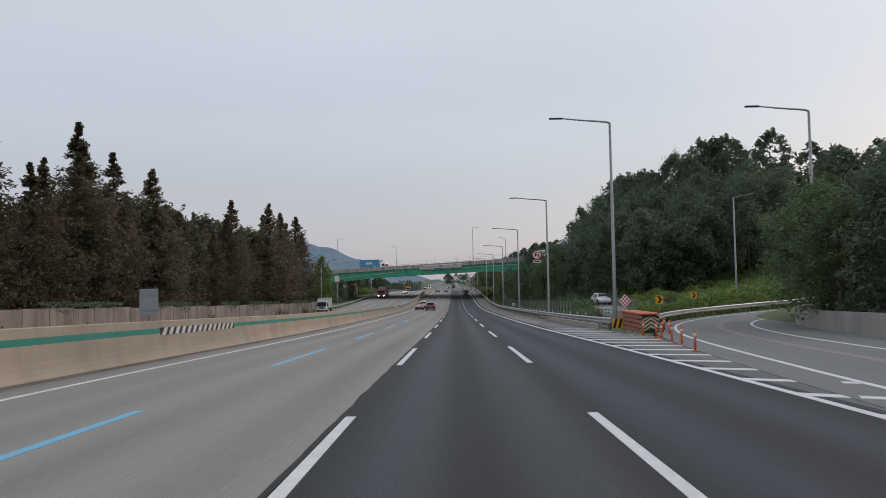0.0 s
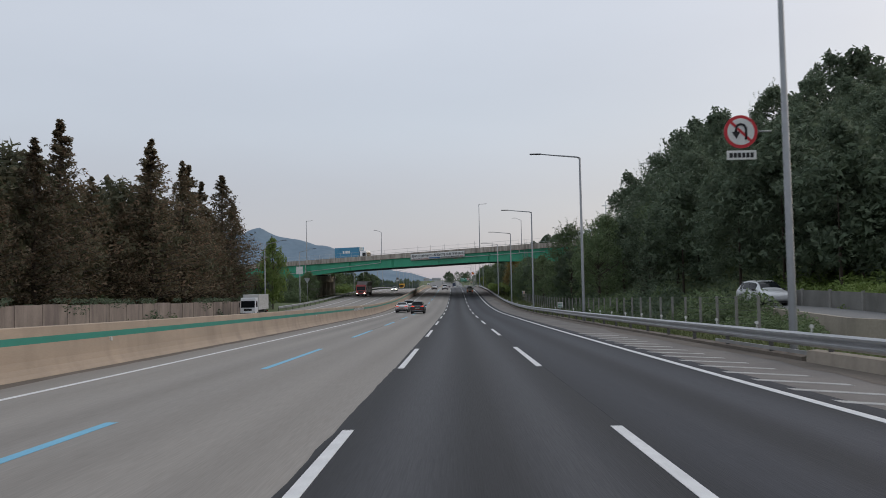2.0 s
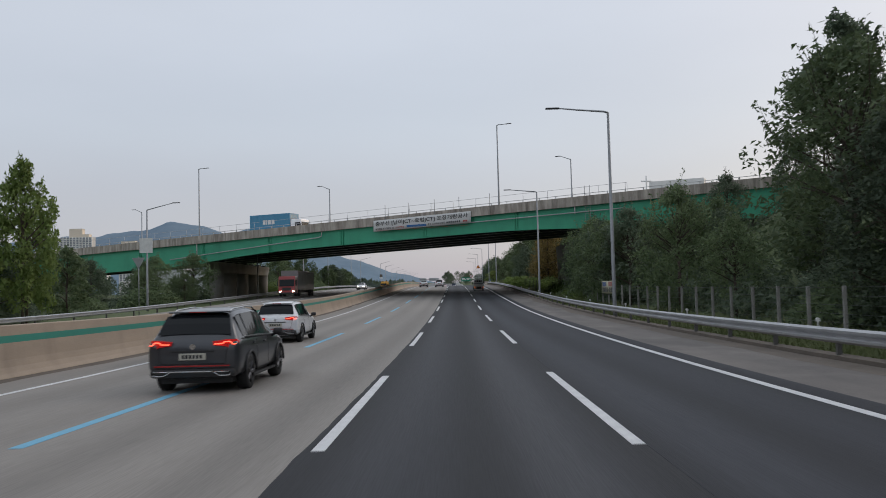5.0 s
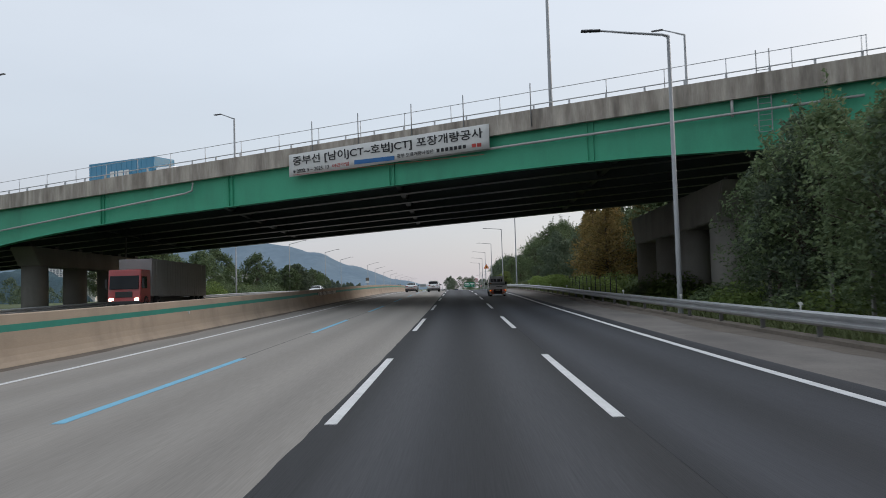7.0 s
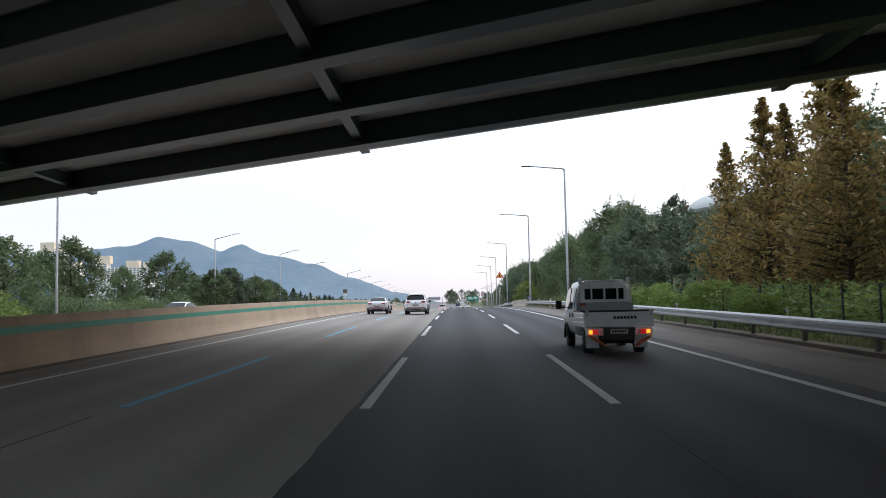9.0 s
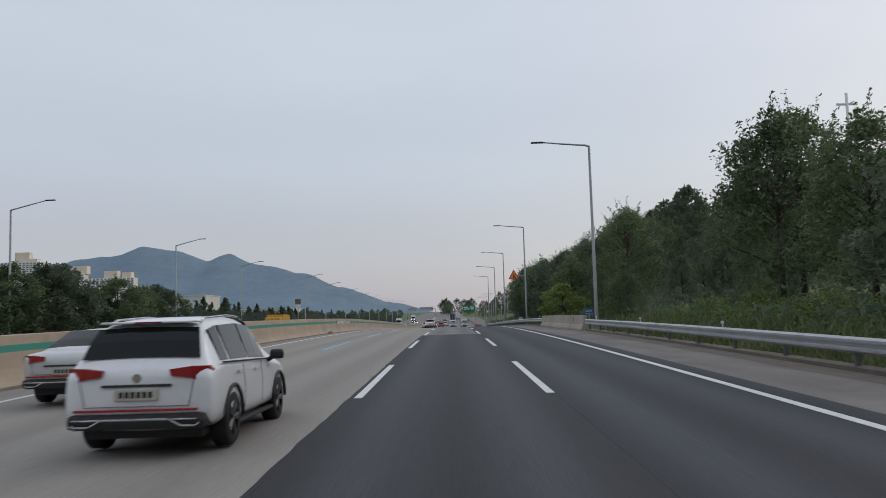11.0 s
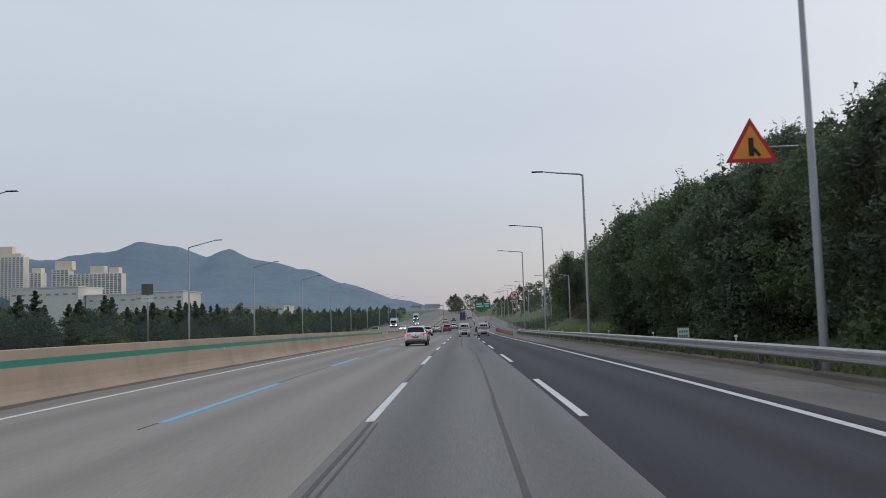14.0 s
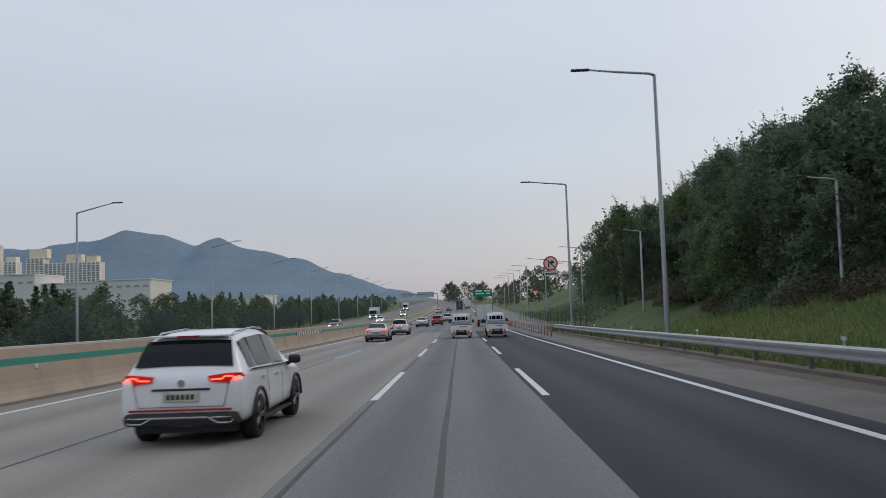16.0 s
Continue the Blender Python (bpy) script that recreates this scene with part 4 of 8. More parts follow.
def woods(name, label, spots, keep=3):
    """Far trees as one object: crowns thinned, trunks as slim cones."""
    VV, FF, base = [], [], 0
    for key, x, y, sc in spots:
        if under_bridge(x, y):
            continue
        me = PROTO[key][1]
        co = np.empty(len(me.vertices) * 3)
        me.vertices.foreach_get("co", co)
        q = co.reshape(-1, 3, 3)[::keep]
        mid = q.mean(1, keepdims=True)
        q = (mid + (q - mid) * 1.6) * sc + np.array((x, y, ground_z(x, y)))
        VV.append(q.reshape(-1, 3))
        FF += [(base + 3 * i, base + 3 * i + 1, base + 3 * i + 2) for i in range(len(q))]
        base += 3 * len(q)
        a = np.array((x, y, ground_z(x, y) - 0.5))
        h = 6 * sc
        VV.append(np.array([a + (0.2, 0, 0), a + (-0.1, 0.17, 0), a + (-0.1, -0.17, 0), a + (0, 0, h)]))
        FF += [(base, base + 1, base + 3, base + 3), ]
        FF[-1:] = [(base, base + 1, base + 3), (base + 1, base + 2, base + 3), (base + 2, base, base + 3)]
        base += 4
    # when the last tree lies past 640 m, the leaves carry painted haze
    return thing(name, label, "woods", kind="stuff", data=mesh_of(name, np.concatenate(VV), FF, M_LEAF_D if y < 640 else M_LEAF_HAZE))


spots = [(random.choice(DARK), rnd(14, 85), rnd(650, 1000), rnd(0.9, 1.3)) for k in range(46)]
spots += [(random.choice(DARK), rnd(-14, 12), rnd(1010, 1060), rnd(1.1, 1.4)) for k in range(11)]
spots += [(random.choice(DARK + ["pine0"]), rnd(-110, -38), rnd(545, 1000), rnd(0.5, 0.8)) for k in range(90)]
spots += [(random.choice(DARK + ["pine0", "pine1"]), rnd(-62, -38), rnd(540, 780), rnd(0.45, 0.75)) for k in range(70)]
spots += [(random.choice(DARK + BROAD), rnd(-150, -60), rnd(335, 540), rnd(0.4, 0.62)) for k in range(70)]
woods("far_woods", "dark green woods along the far motorway", spots, 5)
spots = [(random.choice(DARK), rnd(48, 110), rnd(125, 300), rnd(0.95, 1.3)) for k in range(60)]
spots += [(random.choice(DARK + BROAD), rnd(32, 72), rnd(430, 660), rnd(0.85, 1.1)) for k in range(90)]
spots += [(random.choice(DARK), rnd(64, 120), rnd(430, 660), rnd(0.8, 1.1)) for k in range(50)]
spots = [q for q in spots if not (52 < q[1] < 90 and 470 < q[2] < 548) and clear(q[1], q[2], 10.5 * q[3])]
woods("hill_woods", "dense dark woods on the upper hillside", spots, 3)
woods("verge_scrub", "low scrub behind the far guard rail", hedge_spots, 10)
scrub = [q for q in ((random.choice(DARK + BROAD), rnd(26, 78), rnd(418, 525), rnd(0.32, 0.5)) for k in range(170)) if clear(q[1], q[2], 10.5 * q[3])]
scrub += [(random.choice(BROAD + DARK), rnd(28, 84), rnd(420, 528), rnd(0.2, 0.34)) for k in range(330)]
woods("hill_scrub", "low dark scrub on the hillside below the house", scrub, 5)
pts = []
for us, ys, n in (((16, 75), (128, 262), 36000), ((13, 80), (330, 430), 20000), ((15, 80), (412, 660), 42000), ((24, 88), (412, 532), 30000), ((19, 50), (15, 62), 6000)):
    for k in range(n):
        y = rnd(*ys)
        u = us[0] + (us[1] - us[0]) * rnd(0, 1) ** 1.5
        if 497 < y < 562 and u < 20:
            continue
        x = rx(y) + u
        if y < 66 and u < 18.5 + max(0, (y - 44) * 0.5):
            continue
        pts.append((x, y, ground_z(x, y) + rnd(0, 1) ** 2 * 1.5))
V, F = leaf_quads(np.array(pts), 0.24, 0.8, 0.6, 0.2)
thing("undergrowth", "dark green undergrowth covering the wooded slopes", "undergrowth", kind="stuff", data=mesh_of("undergrowth", V, F, M_LEAF_D))


def blades(pts, h, w, lean=0.35):
    """Slender upright grass blades standing on the given points."""
    n = len(pts)
    c = np.array(pts)
    a = np.random.uniform(0, 6.283, n)
    e = np.stack([np.cos(a), np.sin(a), np.zeros(n)], 1) * (w * np.random.uniform(0.6, 1.3, (n, 1)))
    tip = c + np.stack([np.random.normal(0, lean, n), np.random.normal(0, lean, n), np.ones(n)], 1) * (np.reshape(h, (-1, 1)) * np.random.uniform(0.55, 1.15, (n, 1)))
    V = np.stack([c - e, c + e, tip], 1).reshape(-1, 3)
    return V, [(3 * i, 3 * i + 1, 3 * i + 2) for i in range(n)]


pts, hs = [], []
for k in range(72000):
    y = rnd(478, 528)
    u = 9.7 + 9.5 * rnd(0, 1)
    x = rx(y) + u
    lump = max(0.0, 0.4 + noise.noise(Vector((x / 2.2, y / 2.6, 3.0))))
    pts.append((x, y, ground_z(x, y) - 0.05))
    hs.append((0.35 + 0.8 * lump) * (0.45 + 0.55 * sstep(9.8, 11.5, u)))
V, F = blades(pts, np.array(hs), 0.05)
thing("bank_grass", "tall light green grass on the bank", "grass", kind="stuff", data=soft_normals(mesh_of("bank_grass", V, F, M_WEED), np.array(pts) - (0, 0, 0.9), 0.9))

# creepers over the slope inside the ramp
pts = []
for k in range(20000):
    y = rnd(93, 128)
    u = lane_edge(y) + 0.9 + 34 * rnd(0, 1) ** 1.2
    x = rx(y) + u
    lump = max(0.0, noise.noise(Vector((x / 3.0, y / 3.0, 2.0))))
    pts.append((x, y, ground_z(x, y) + rnd(0, 1) * (0.35 + 1.5 * lump)))
V, F = leaf_quads(np.array(pts), 0.24, 0.7, 0.6, 0.2)
thing("creepers", "light green creepers covering the slope", "creepers", kind="stuff", data=soft_normals(mesh_of("creepers", V, F, M_LEAF_L), np.array(pts) - (0, 0, 0.5), 0.6))
# dark shrubs along the top of the bank
for k in range(46):
    y = rnd(494, 565)
    u = rnd(18.6, 25)
    bush(random.choice(("r0", "r1", "d0")), rx(y) + u, y, rnd(0.9, 1.7), "brownish shrub at the top of the bank")

# vine hedge on the fence past the overpass
pts = []
for k in range(9000):
    y = rnd(303, 345)
    u = 11.6 + 0.5 * math.sin(y * 0.9) + rnd(-0.5, 0.5)
    pts.append(tuple(R(u, y, rnd(0, 1) ** 0.7 * (1.55 + 0.35 * math.sin(y * 0.55)) + 0.05)))
V, F = leaf_quads(np.array(pts), 0.15, 0.7, 0.2, 0.2)
thing("hedge", "bright green vines overgrowing the roadside fence", "hedge", kind="stuff", data=mesh_of("hedge", V, F, M_LEAF_L))
# grass tufts and weeds along the verge
pts = []
for k in range(9000):
    y = rnd(344, 384)
    p = R(10.0 + 3.2 * rnd(0, 1), y)
    pts.append((p.x, p.y, ground_z(p.x, p.y) + rnd(0, 1) ** 1.3 * (0.8 + 0.5 * math.sin(y * 0.7))))
for k in range(40000):
    y = rnd(60, 560)
    if 384 < y < 411:
        continue
    u = 9.5 + abs(random.gauss(0, 1.7))
    p = R(u, y)
    pts.append((p.x, p.y, ground_z(p.x, p.y) + rnd(0, 0.45)))
hs = [0.34] * len(pts)
for k in range(26000):
    y = rnd(96, 262)
    u = rnd(9.5, 14.0)
    p = R(u, y)
    pts.append((p.x, p.y, ground_z(p.x, p.y) - 0.03))
    hs.append(0.3 + 0.7 * max(0.0, 0.3 + noise.noise(Vector((u / 1.6, y / 3.0, 6.0)))))
V, F = blades(pts, np.array(hs), 0.04)
thing("verge_grass", "uncut green grass and weeds along the verge", "grass", kind="stuff", data=soft_normals(mesh_of("verge_grass", V, F, M_VERGE), np.array(pts) - (0, 0, 0.5), 0.8))

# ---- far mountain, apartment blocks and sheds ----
# distance haze is mixed into the forest colour as a pale blue-grey
M_MOUNT = mat("haze_tinted_forest", (0.19, 0.25, 0.305), 1.0, col2=(0.155, 0.212, 0.268), scale=0.012, amount=0.9, fine=0.07, fine_amt=0.06, bump=0.0, spec=0.0)
RIDGE = [(-2600, 60), (-1700, 110), (-1250, 125), (-992, 146), (-880, 150), (-780, 161), (-682, 177), (-625, 170), (-546, 144), (-503, 157), (-437, 135), (-337, 111), (-254, 76), (-148, 43), (-60, 18), (60, 4), (400, -6)]


def ridge_z(x):
    for (a, za), (b, zb) in zip(RIDGE, RIDGE[1:]):
        if a <= x <= b:
            f = (x - a) / (b - a)
            return za + (zb - za) * (f * f * (3 - 2 * f) * 0.5 + f * 0.5)
    return RIDGE[-1][1]


MX = [-2600 + 10 * i for i in range(301)]
MD = [-700, -520, -380, -260, -170, -100, -50, -20, 0, 30, 150, 500]
MH = [0, 0.05, 0.17, 0.36, 0.55, 0.74, 0.88, 0.965, 1.0, 0.97, 0.7, 0]
V, F = [], []
for d, hh in zip(MD, MH):
    for x in MX:
        zz = ridge_z(x)
        crag = 5.5 * noise.fractal(Vector((x / 60, d / 120, 0.2)), 1.0, 2.1, 4) + 2.0 * abs(noise.noise(Vector((x / 9, d / 20, 5.0))))
        V.append((x, 2141 + d + 40 * noise.noise(Vector((x / 300, 0, 1))), -10 + (zz + 10 + crag - 1.5) * hh + (0.06 * zz * noise.noise(Vector((x / 130, d / 110, 3.0))) if 0 < hh < 0.95 else 0)))
n = len(MX)
F = [(j * n + i, j * n + i + 1, (j + 1) * n + i + 1, (j + 1) * n + i) for j in range(len(MD) - 1) for i in range(n - 1)]
thing("mountain", "long wooded mountain ridge on the horizon, blue haze painted in", "mountain", kind="structure", data=mesh_of("mountain", V, F, M_MOUNT, True))

M_APT = mat("apartment_wall", (0.62, 0.60, 0.57), 0.9, scale=0.05, amount=0.2, fine=0.4, fine_amt=0.03, bump=0)
M_APT_TOP = mat("apartment_top", (0.76, 0.66, 0.54), 0.9, scale=0.05, amount=0.2, fine=0.4, fine_amt=0.03, bump=0)
M_APT_WIN = mat("apartment_glass", (0.27, 0.29, 0.32), 0.3, scale=0.1, amount=0.4, bump=0)
M_SHED = mat("shed_wall", (0.56, 0.58, 0.58), 0.85, scale=0.06, amount=0.25, fine=0.5, fine_amt=0.03, bump=0)
M_REDROOF = mat("red_roof", (0.24, 0.07, 0.055), 0.8, scale=0.6, amount=0.5, fine=5, fine_amt=0.1)


def apartment(x0, x1, y, z1, towers, fins=True):
    b = thing("apartment_building", "pale high-rise apartment block with white fins and rows of windows", "building", group="apartment blocks")
    part("wall", box("wall", x0, x1, y, y + 14, -14, z1, M_APT), b)
    floors = int((z1 - 24) / 3.0)
    bays = max(1, int((x1 - x0) / 5.2))
    bw = (x1 - x0) / bays
    win = box("window", -bw * 0.36, bw * 0.36, -0.25, 0.3, 0.0, 1.9, M_APT_WIN)
    fin = box("fin", -bw * 0.09, bw * 0.09, -1.6, 0.3, -14, z1 + 0.6, M_APT_FIN)
    slab_ = box("balcony_slab", x0, x1, -1.0 + y, y - 0.004, 0, 0.75, M_APT_FIN)
    for k in range(bays + 1):
        part("fin", fin, b, m=Matrix.Translation((x0 + k * bw, y, 0)))
    for f in range(floors):
        z = z1 - 2.9 - f * 3.0
        part("balcony_slab", slab_, b, m=Matrix.Translation((0, 0, z - 0.85)))
        for k in range(bays):
            part("window", win, b, m=Matrix.Translation((x0 + (k + 0.5) * bw, y, z)))
    for a, c, zz in towers:
        part("roof_tower", box("roof_tower", a, c, y + 2, y + 13, z1 + 0.01, zz, M_APT_TOP), b, "cream roof tower")
    return b


M_APT_FIN = mat("apartment_fin", (0.80, 0.79, 0.76), 0.9, scale=0.05, amount=0.15, bump=0)
apartment(-530, -459, 1500, 72.5, ((-503, -484, 83), (-477, -464, 80.5)))
apartment(-552, -530.2, 1499, 79.5, ((-550, -527, 91),))
apartment(-690, -624, 1560, 104, ((-664, -642, 119), (-642, -630, 109)))
apartment(-612, -596, 1555, 80, ((-611, -598, 87),))
# wooded knoll below the towers
V, F = [], []
for j in range(17):
    for i in range(41):
        a, b = i / 40 * 2 - 1, j / 16 * 2 - 1
        h = max(0.0, 1 - a * a) ** 0.9 * max(0.0, 1 - b * b)
        V.append((-668 + 110 * a, 1470 + 55 * b, -8 + 84 * h * (0.8 + 0.25 * noise.noise(Vector((a * 2, b * 2, 4)))) + (3.5 * abs(noise.noise(Vector((a * 16, b * 8, 1)))) if h else 0)))
for j in range(16):
    for i in range(40):
        F.append((j * 41 + i, j * 41 + i + 1, (j + 1) * 41 + i + 1, (j + 1) * 41 + i))
# tree colour pulled towards blue, so the air's haze is painted on
M_KNOLL = mat("haze_tinted_trees", (0.085, 0.125, 0.14), 1.0, col2=(0.065, 0.10, 0.12), scale=0.06, amount=0.9, fine=0.4, fine_amt=0.2, bump=0.0, spec=0.0)
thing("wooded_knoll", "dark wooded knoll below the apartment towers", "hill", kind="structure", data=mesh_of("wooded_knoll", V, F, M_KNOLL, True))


def shed(x0, x1, y, z0, z1, n):
    b = thing("warehouse", "white flat-roofed industrial building", "building", group="warehouses")
    part("wall", box("wall", x0, x1, y, y + 40, z0, z1, M_SHED), b)
    part("roof", box("roof", x0 - 0.6, x1 + 0.6, y - 0.6, y + 41, z1 + 0.01, z1 + 0.7, M_APT), b)
    win = box("window", -1.6, 1.6, -0.2, 0.3, 0, 1.3, M_APT_WIN)
    for k in range(n):
        part("window", win, b, m=Matrix.Translation((x0 + (k + 0.5) * (x1 - x0) / n, y, z0 + (z1 - z0) * 0.84)))


shed(-240, -205, 1000, -4, 25.2, 6)
shed(-331, -281, 1000, -4, 30.8, 8)
shed(-280, -241, 1010, -4, 24.6, 5)
shed(-200, -150, 1080, -4, 14, 8)

# house with a red roof and a round tank on the wooded hill
hz = min(ground_z(x, y) for x in (63, 73) for y in (520, 533))
house = thing("house", "white house with a red hipped roof on the wooded hill", "house")
part("wall", box("wall", 63.4, 72.4, 520.7, 532.4, hz - 1, 27.1, M_APT_FIN), house)
part("eave", box("eave", 62.8, 73.0, 520.0, 533.0, 26.98, 27.2, M_APT_FIN, 0.03), house, "white eave board")
bm = bmesh.new()
r = bmesh.ops.create_cube(bm, size=1)
for v in r["verts"]:
    top = v.co.z > 0
    v.co = Vector((67.9 + v.co.x * (10.1 if not top else 3.0), 526.5 + v.co.y * (12.9 if not top else 4.0), 29.5 if top else 27.21))
part("roof", from_bm("roof", bm, M_REDROOF), house, "red tiled roof")
for dx in (65.2, 67.9, 70.6):
    part("window", box("window", dx - 0.6, dx + 0.6, 520.63, 520.9, 23.9, 25.4, M_APT_WIN), house)
part("mast", tube("mast", [(68.3, 527.3, 29.3), (68.3, 527.3, 34.4)], 0.06, M_POLE, 6), house)
tank = thing("water_tank", "pale rounded water tank on the hill", "tank")
TC = Vector((73.1, 479.6, 22.6))
bm = bmesh.new()
bmesh.ops.create_uvsphere(bm, u_segments=48, v_segments=24, radius=1)
for v in bm.verts:
    v.co = TC + Vector((v.co.x * 17, v.co.y * 17, v.co.z * (5.6 if v.co.z > 0 else 3.0)))
part("dome", from_bm("dome", bm, M_SHED, True), tank)
part("base", tube("base", [TC - Vector((0, 0, 9)), TC - Vector((0, 0, 1.2))], 11.5, M_SHED, 40), tank)
part("ring", tube("ring", [TC + Vector((17.02 * math.cos(a), 17.02 * math.sin(a), 0)) for a in np.linspace(0, 2 * math.pi, 61)], 0.12, M_SHED, 5), tank)



# ---- overpass: railings, fence, pipes, piers ----
def rail_line(name, d, dz, r, xs, material):
    return tube(name, [BR(x, d, zt(x) + dz) for x in xs], r, material, 6)


RX = [x for x in range(-190, 56, 6)]
part("handrail", rail_line("handrail", 0.04, 1.42, 0.035, RX, M_STEEL), overpass, "steel handrail on the parapet")
rp_me = box("rail_post", -0.05, 0.05, -0.05, 0.05, 0, 0.42, M_STEEL)
for x in range(-86, 46, 2):
    part("rail_post", rp_me, overpass, m=Matrix.Translation(BR(x, 0.04, zt(x) + 1.02)))
part("handrail", rail_line("handrail", BW - 0.04, 1.42, 0.035, RX, M_STEEL), overpass)
FX = list(range(-64, 22, 3))
part("fence_rail", rail_line("fence_rail", 0.16, 2.25, 0.022, FX + [20.2], M_STEEL), overpass, "thin top rail of the wire fence")
fp_me = tube("fence_post", [(0, 0, 0), (0, 0, 1.2)], 0.025, M_STEEL, 6)
for x in FX + [20.2]:
    part("fence_post", fp_me, overpass, m=Matrix.Translation(BR(x, 0.16, zt(x) + 1.08)))
tp_me = tube("banner_post", [(0, 0, 0), (0, 0, 2.6)], 0.035, M_POLE, 6)
for x in (-10.3, -7, -3.4, -0.1, 3.9):
    part("banner_post", tp_me, overpass, m=Matrix.Translation(BR(x, -0.18, zt(x) + 0.1)))
M_PIPE = mat("grey_pipe", (0.42, 0.42, 0.41), 0.5, scale=2, amount=0.4, bump=0.02)
part("drain_pipe", tube("drain_pipe", [BR(-4.0, 0.05, zt(-4) - 0.25), BR(-4.0, -0.05, zt(-4) - 0.75)] + [BR(x, -0.02, zt(x) - 0.85) for x in (-3.5, 2, 8, 14, 20)], 0.075, M_PIPE, 8), overpass, "grey drain pipe along the girder")
part("drain_pipe", tube("drain_pipe", [BR(-20.0, 0.05, zt(-20) - 0.2), BR(-20.0, -0.05, zt(-20) - 0.8)] + [BR(x, -0.02, zt(x) - 0.9 + (x + 20) * 0.05) for x in (-20.6, -28, -36, -46)], 0.075, M_PIPE, 8), overpass)
part("drain_pipe", tube("drain_pipe", [BR(-41.0, 0.0, zt(-41) - 0.1), BR(-41.0, 0.0, zt(-41) - 2.4)], 0.08, M_PIPE, 8), overpass)
part("drain_pipe", tube("drain_pipe", [BR(14.2, 0.0, zt(14) - 0.1), BR(14.2, 0.0, zt(14) - 1.0)], 0.08, M_PIPE, 8), overpass)
lad = bmesh.new()
for k in range(12):
    tube_bm(lad, BR(15.4, -0.02, zt(15) - 2.0 + 0.3 * k), BR(16.0, -0.02, zt(15) - 2.0 + 0.3 * k), 0.02, 0.02, 5)
for x in (15.4, 16.0):
    tube_bm(lad, BR(x, -0.02, zt(15) - 2.0), BR(x, -0.02, zt(15) + 2.4), 0.03, 0.03, 5)
part("ladder", from_bm("ladder", lad, M_POLE), overpass, "steel access ladder")
# bolted splice plates on the green girder
bolt = bmesh.new()
for i in range(2):
    for j in range(11):
        tube_bm(bolt, (i * 0.14 - 0.07, 0, 0.12 + j * 0.18), (i * 0.14 - 0.07, -0.03, 0.12 + j * 0.18), 0.03, 0.03, 6)
box_bm(bolt, -0.16, 0.16, -0.012, 0, 0.02, 2.05)
splice_me = from_bm("splice_plate", bolt, M_BRIDGE)
ang = math.degrees(math.atan2(-27, 60))
for x in (-28, -17.5, -4.9, 9.5, 21):
    part("splice_plate", splice_me, overpass, "bolted splice plate", m=Matrix.Translation(BR(x, 0.345, zt(x) - 2.2)) @ pose(0, 0, 0, 0, 0, ang))


def pier(x0, ys, top, capz, r):
    p = thing("bridge_pier", "concrete bridge pier with round columns under a cap beam", "bridge pier", group="bridge piers")
    for y in ys:
        part("column", tube("column", [(x0, y, ground_z(x0, y) - 0.6), (x0, y, capz)], r, M_PIER, 24), p)
    y0, y1 = ys[0] - 2.6, ys[-1] + 2.6
    bm = bmesh.new()
    r0 = bmesh.ops.create_cube(bm, size=1)
    for v in r0["verts"]:
        lo = v.co.z < 0
        v.co = Vector((x0 + v.co.x * 2.1, (y0 if v.co.y < 0 else y1) + (1.6 if v.co.y < 0 else -1.6) * (1 if lo else 0), capz if lo else top))
    bmesh.ops.bevel(bm, geom=list(bm.edges), offset=0.08, segments=2, affect="EDGES")
    part("cap_beam", from_bm("cap_beam", bm, M_PIER), p)
    for y in np.linspace(y0 + 1.2, y1 - 1.2, 8):
        part("bearing", box("bearing", x0 - 0.4, x0 + 0.4, y - 0.4, y + 0.4, top, top + 0.32, M_DARKM), p)
    return p


pier(-40.0, [289.5, 297.5, 305.5, 313.5, 321], 3.9, 2.2, 1.15)
pier(16.9, [268, 275.5, 283, 290.5], 5.1, 2.6, 1.15)
abut = thing("bridge_abutment", "stained concrete bridge abutment in the bank", "abutment", kind="structure")
part("wall", box("wall", 40, 43, 244, 292, -4, 6.9, M_PIER, 0.05), abut)

# street lamps on the overpass
LM_B = lamp_meshes(11.3, 1.3, 0.05, 1)
LM_B2 = lamp_meshes(7.9, 1.6, 0.6, -1)
for x, d, me in ((4.84, 0.5, LM_B), (-40.9, 0.5, LM_B), (-84, 0.5, LM_B), (-26.9, 14, LM_B2), (10.2, 14, LM_B2), (-64.2, 14, LM_B2), (-101, 14, LM_B2)):
    street_lamp(BR(x, d, 0) + Vector((0, 0, zt(x) + 0.32)), me, "tall steel street lamp on the overpass", "street lamps on the overpass", ang)

# banner
M_BANNER = mat("banner_cloth", (0.60, 0.60, 0.585), 0.8, scale=0.8, amount=0.15, fine=20, fine_amt=0.03, bump=0.03)
M_INK = mat("black_ink", (0.02, 0.02, 0.022), 0.7, bump=0)
M_REDINK = mat("red_ink", (0.42, 0.05, 0.04), 0.7, bump=0)
M_BLUEINK = mat("blue_ink", (0.03, 0.14, 0.36), 0.7, bump=0)
banner = thing("banner", "long white roadworks banner with black lettering on the overpass", "banner", m=Matrix.Translation(BR(-12.0, -0.26, 0)) @ pose(0, 0, 0, 0, 0, ang))
BL = 14.75
bslope = 0.033 * 60 / 65.8


def bz(s):
    return zt(-12.0) - 0.87 + bslope * s


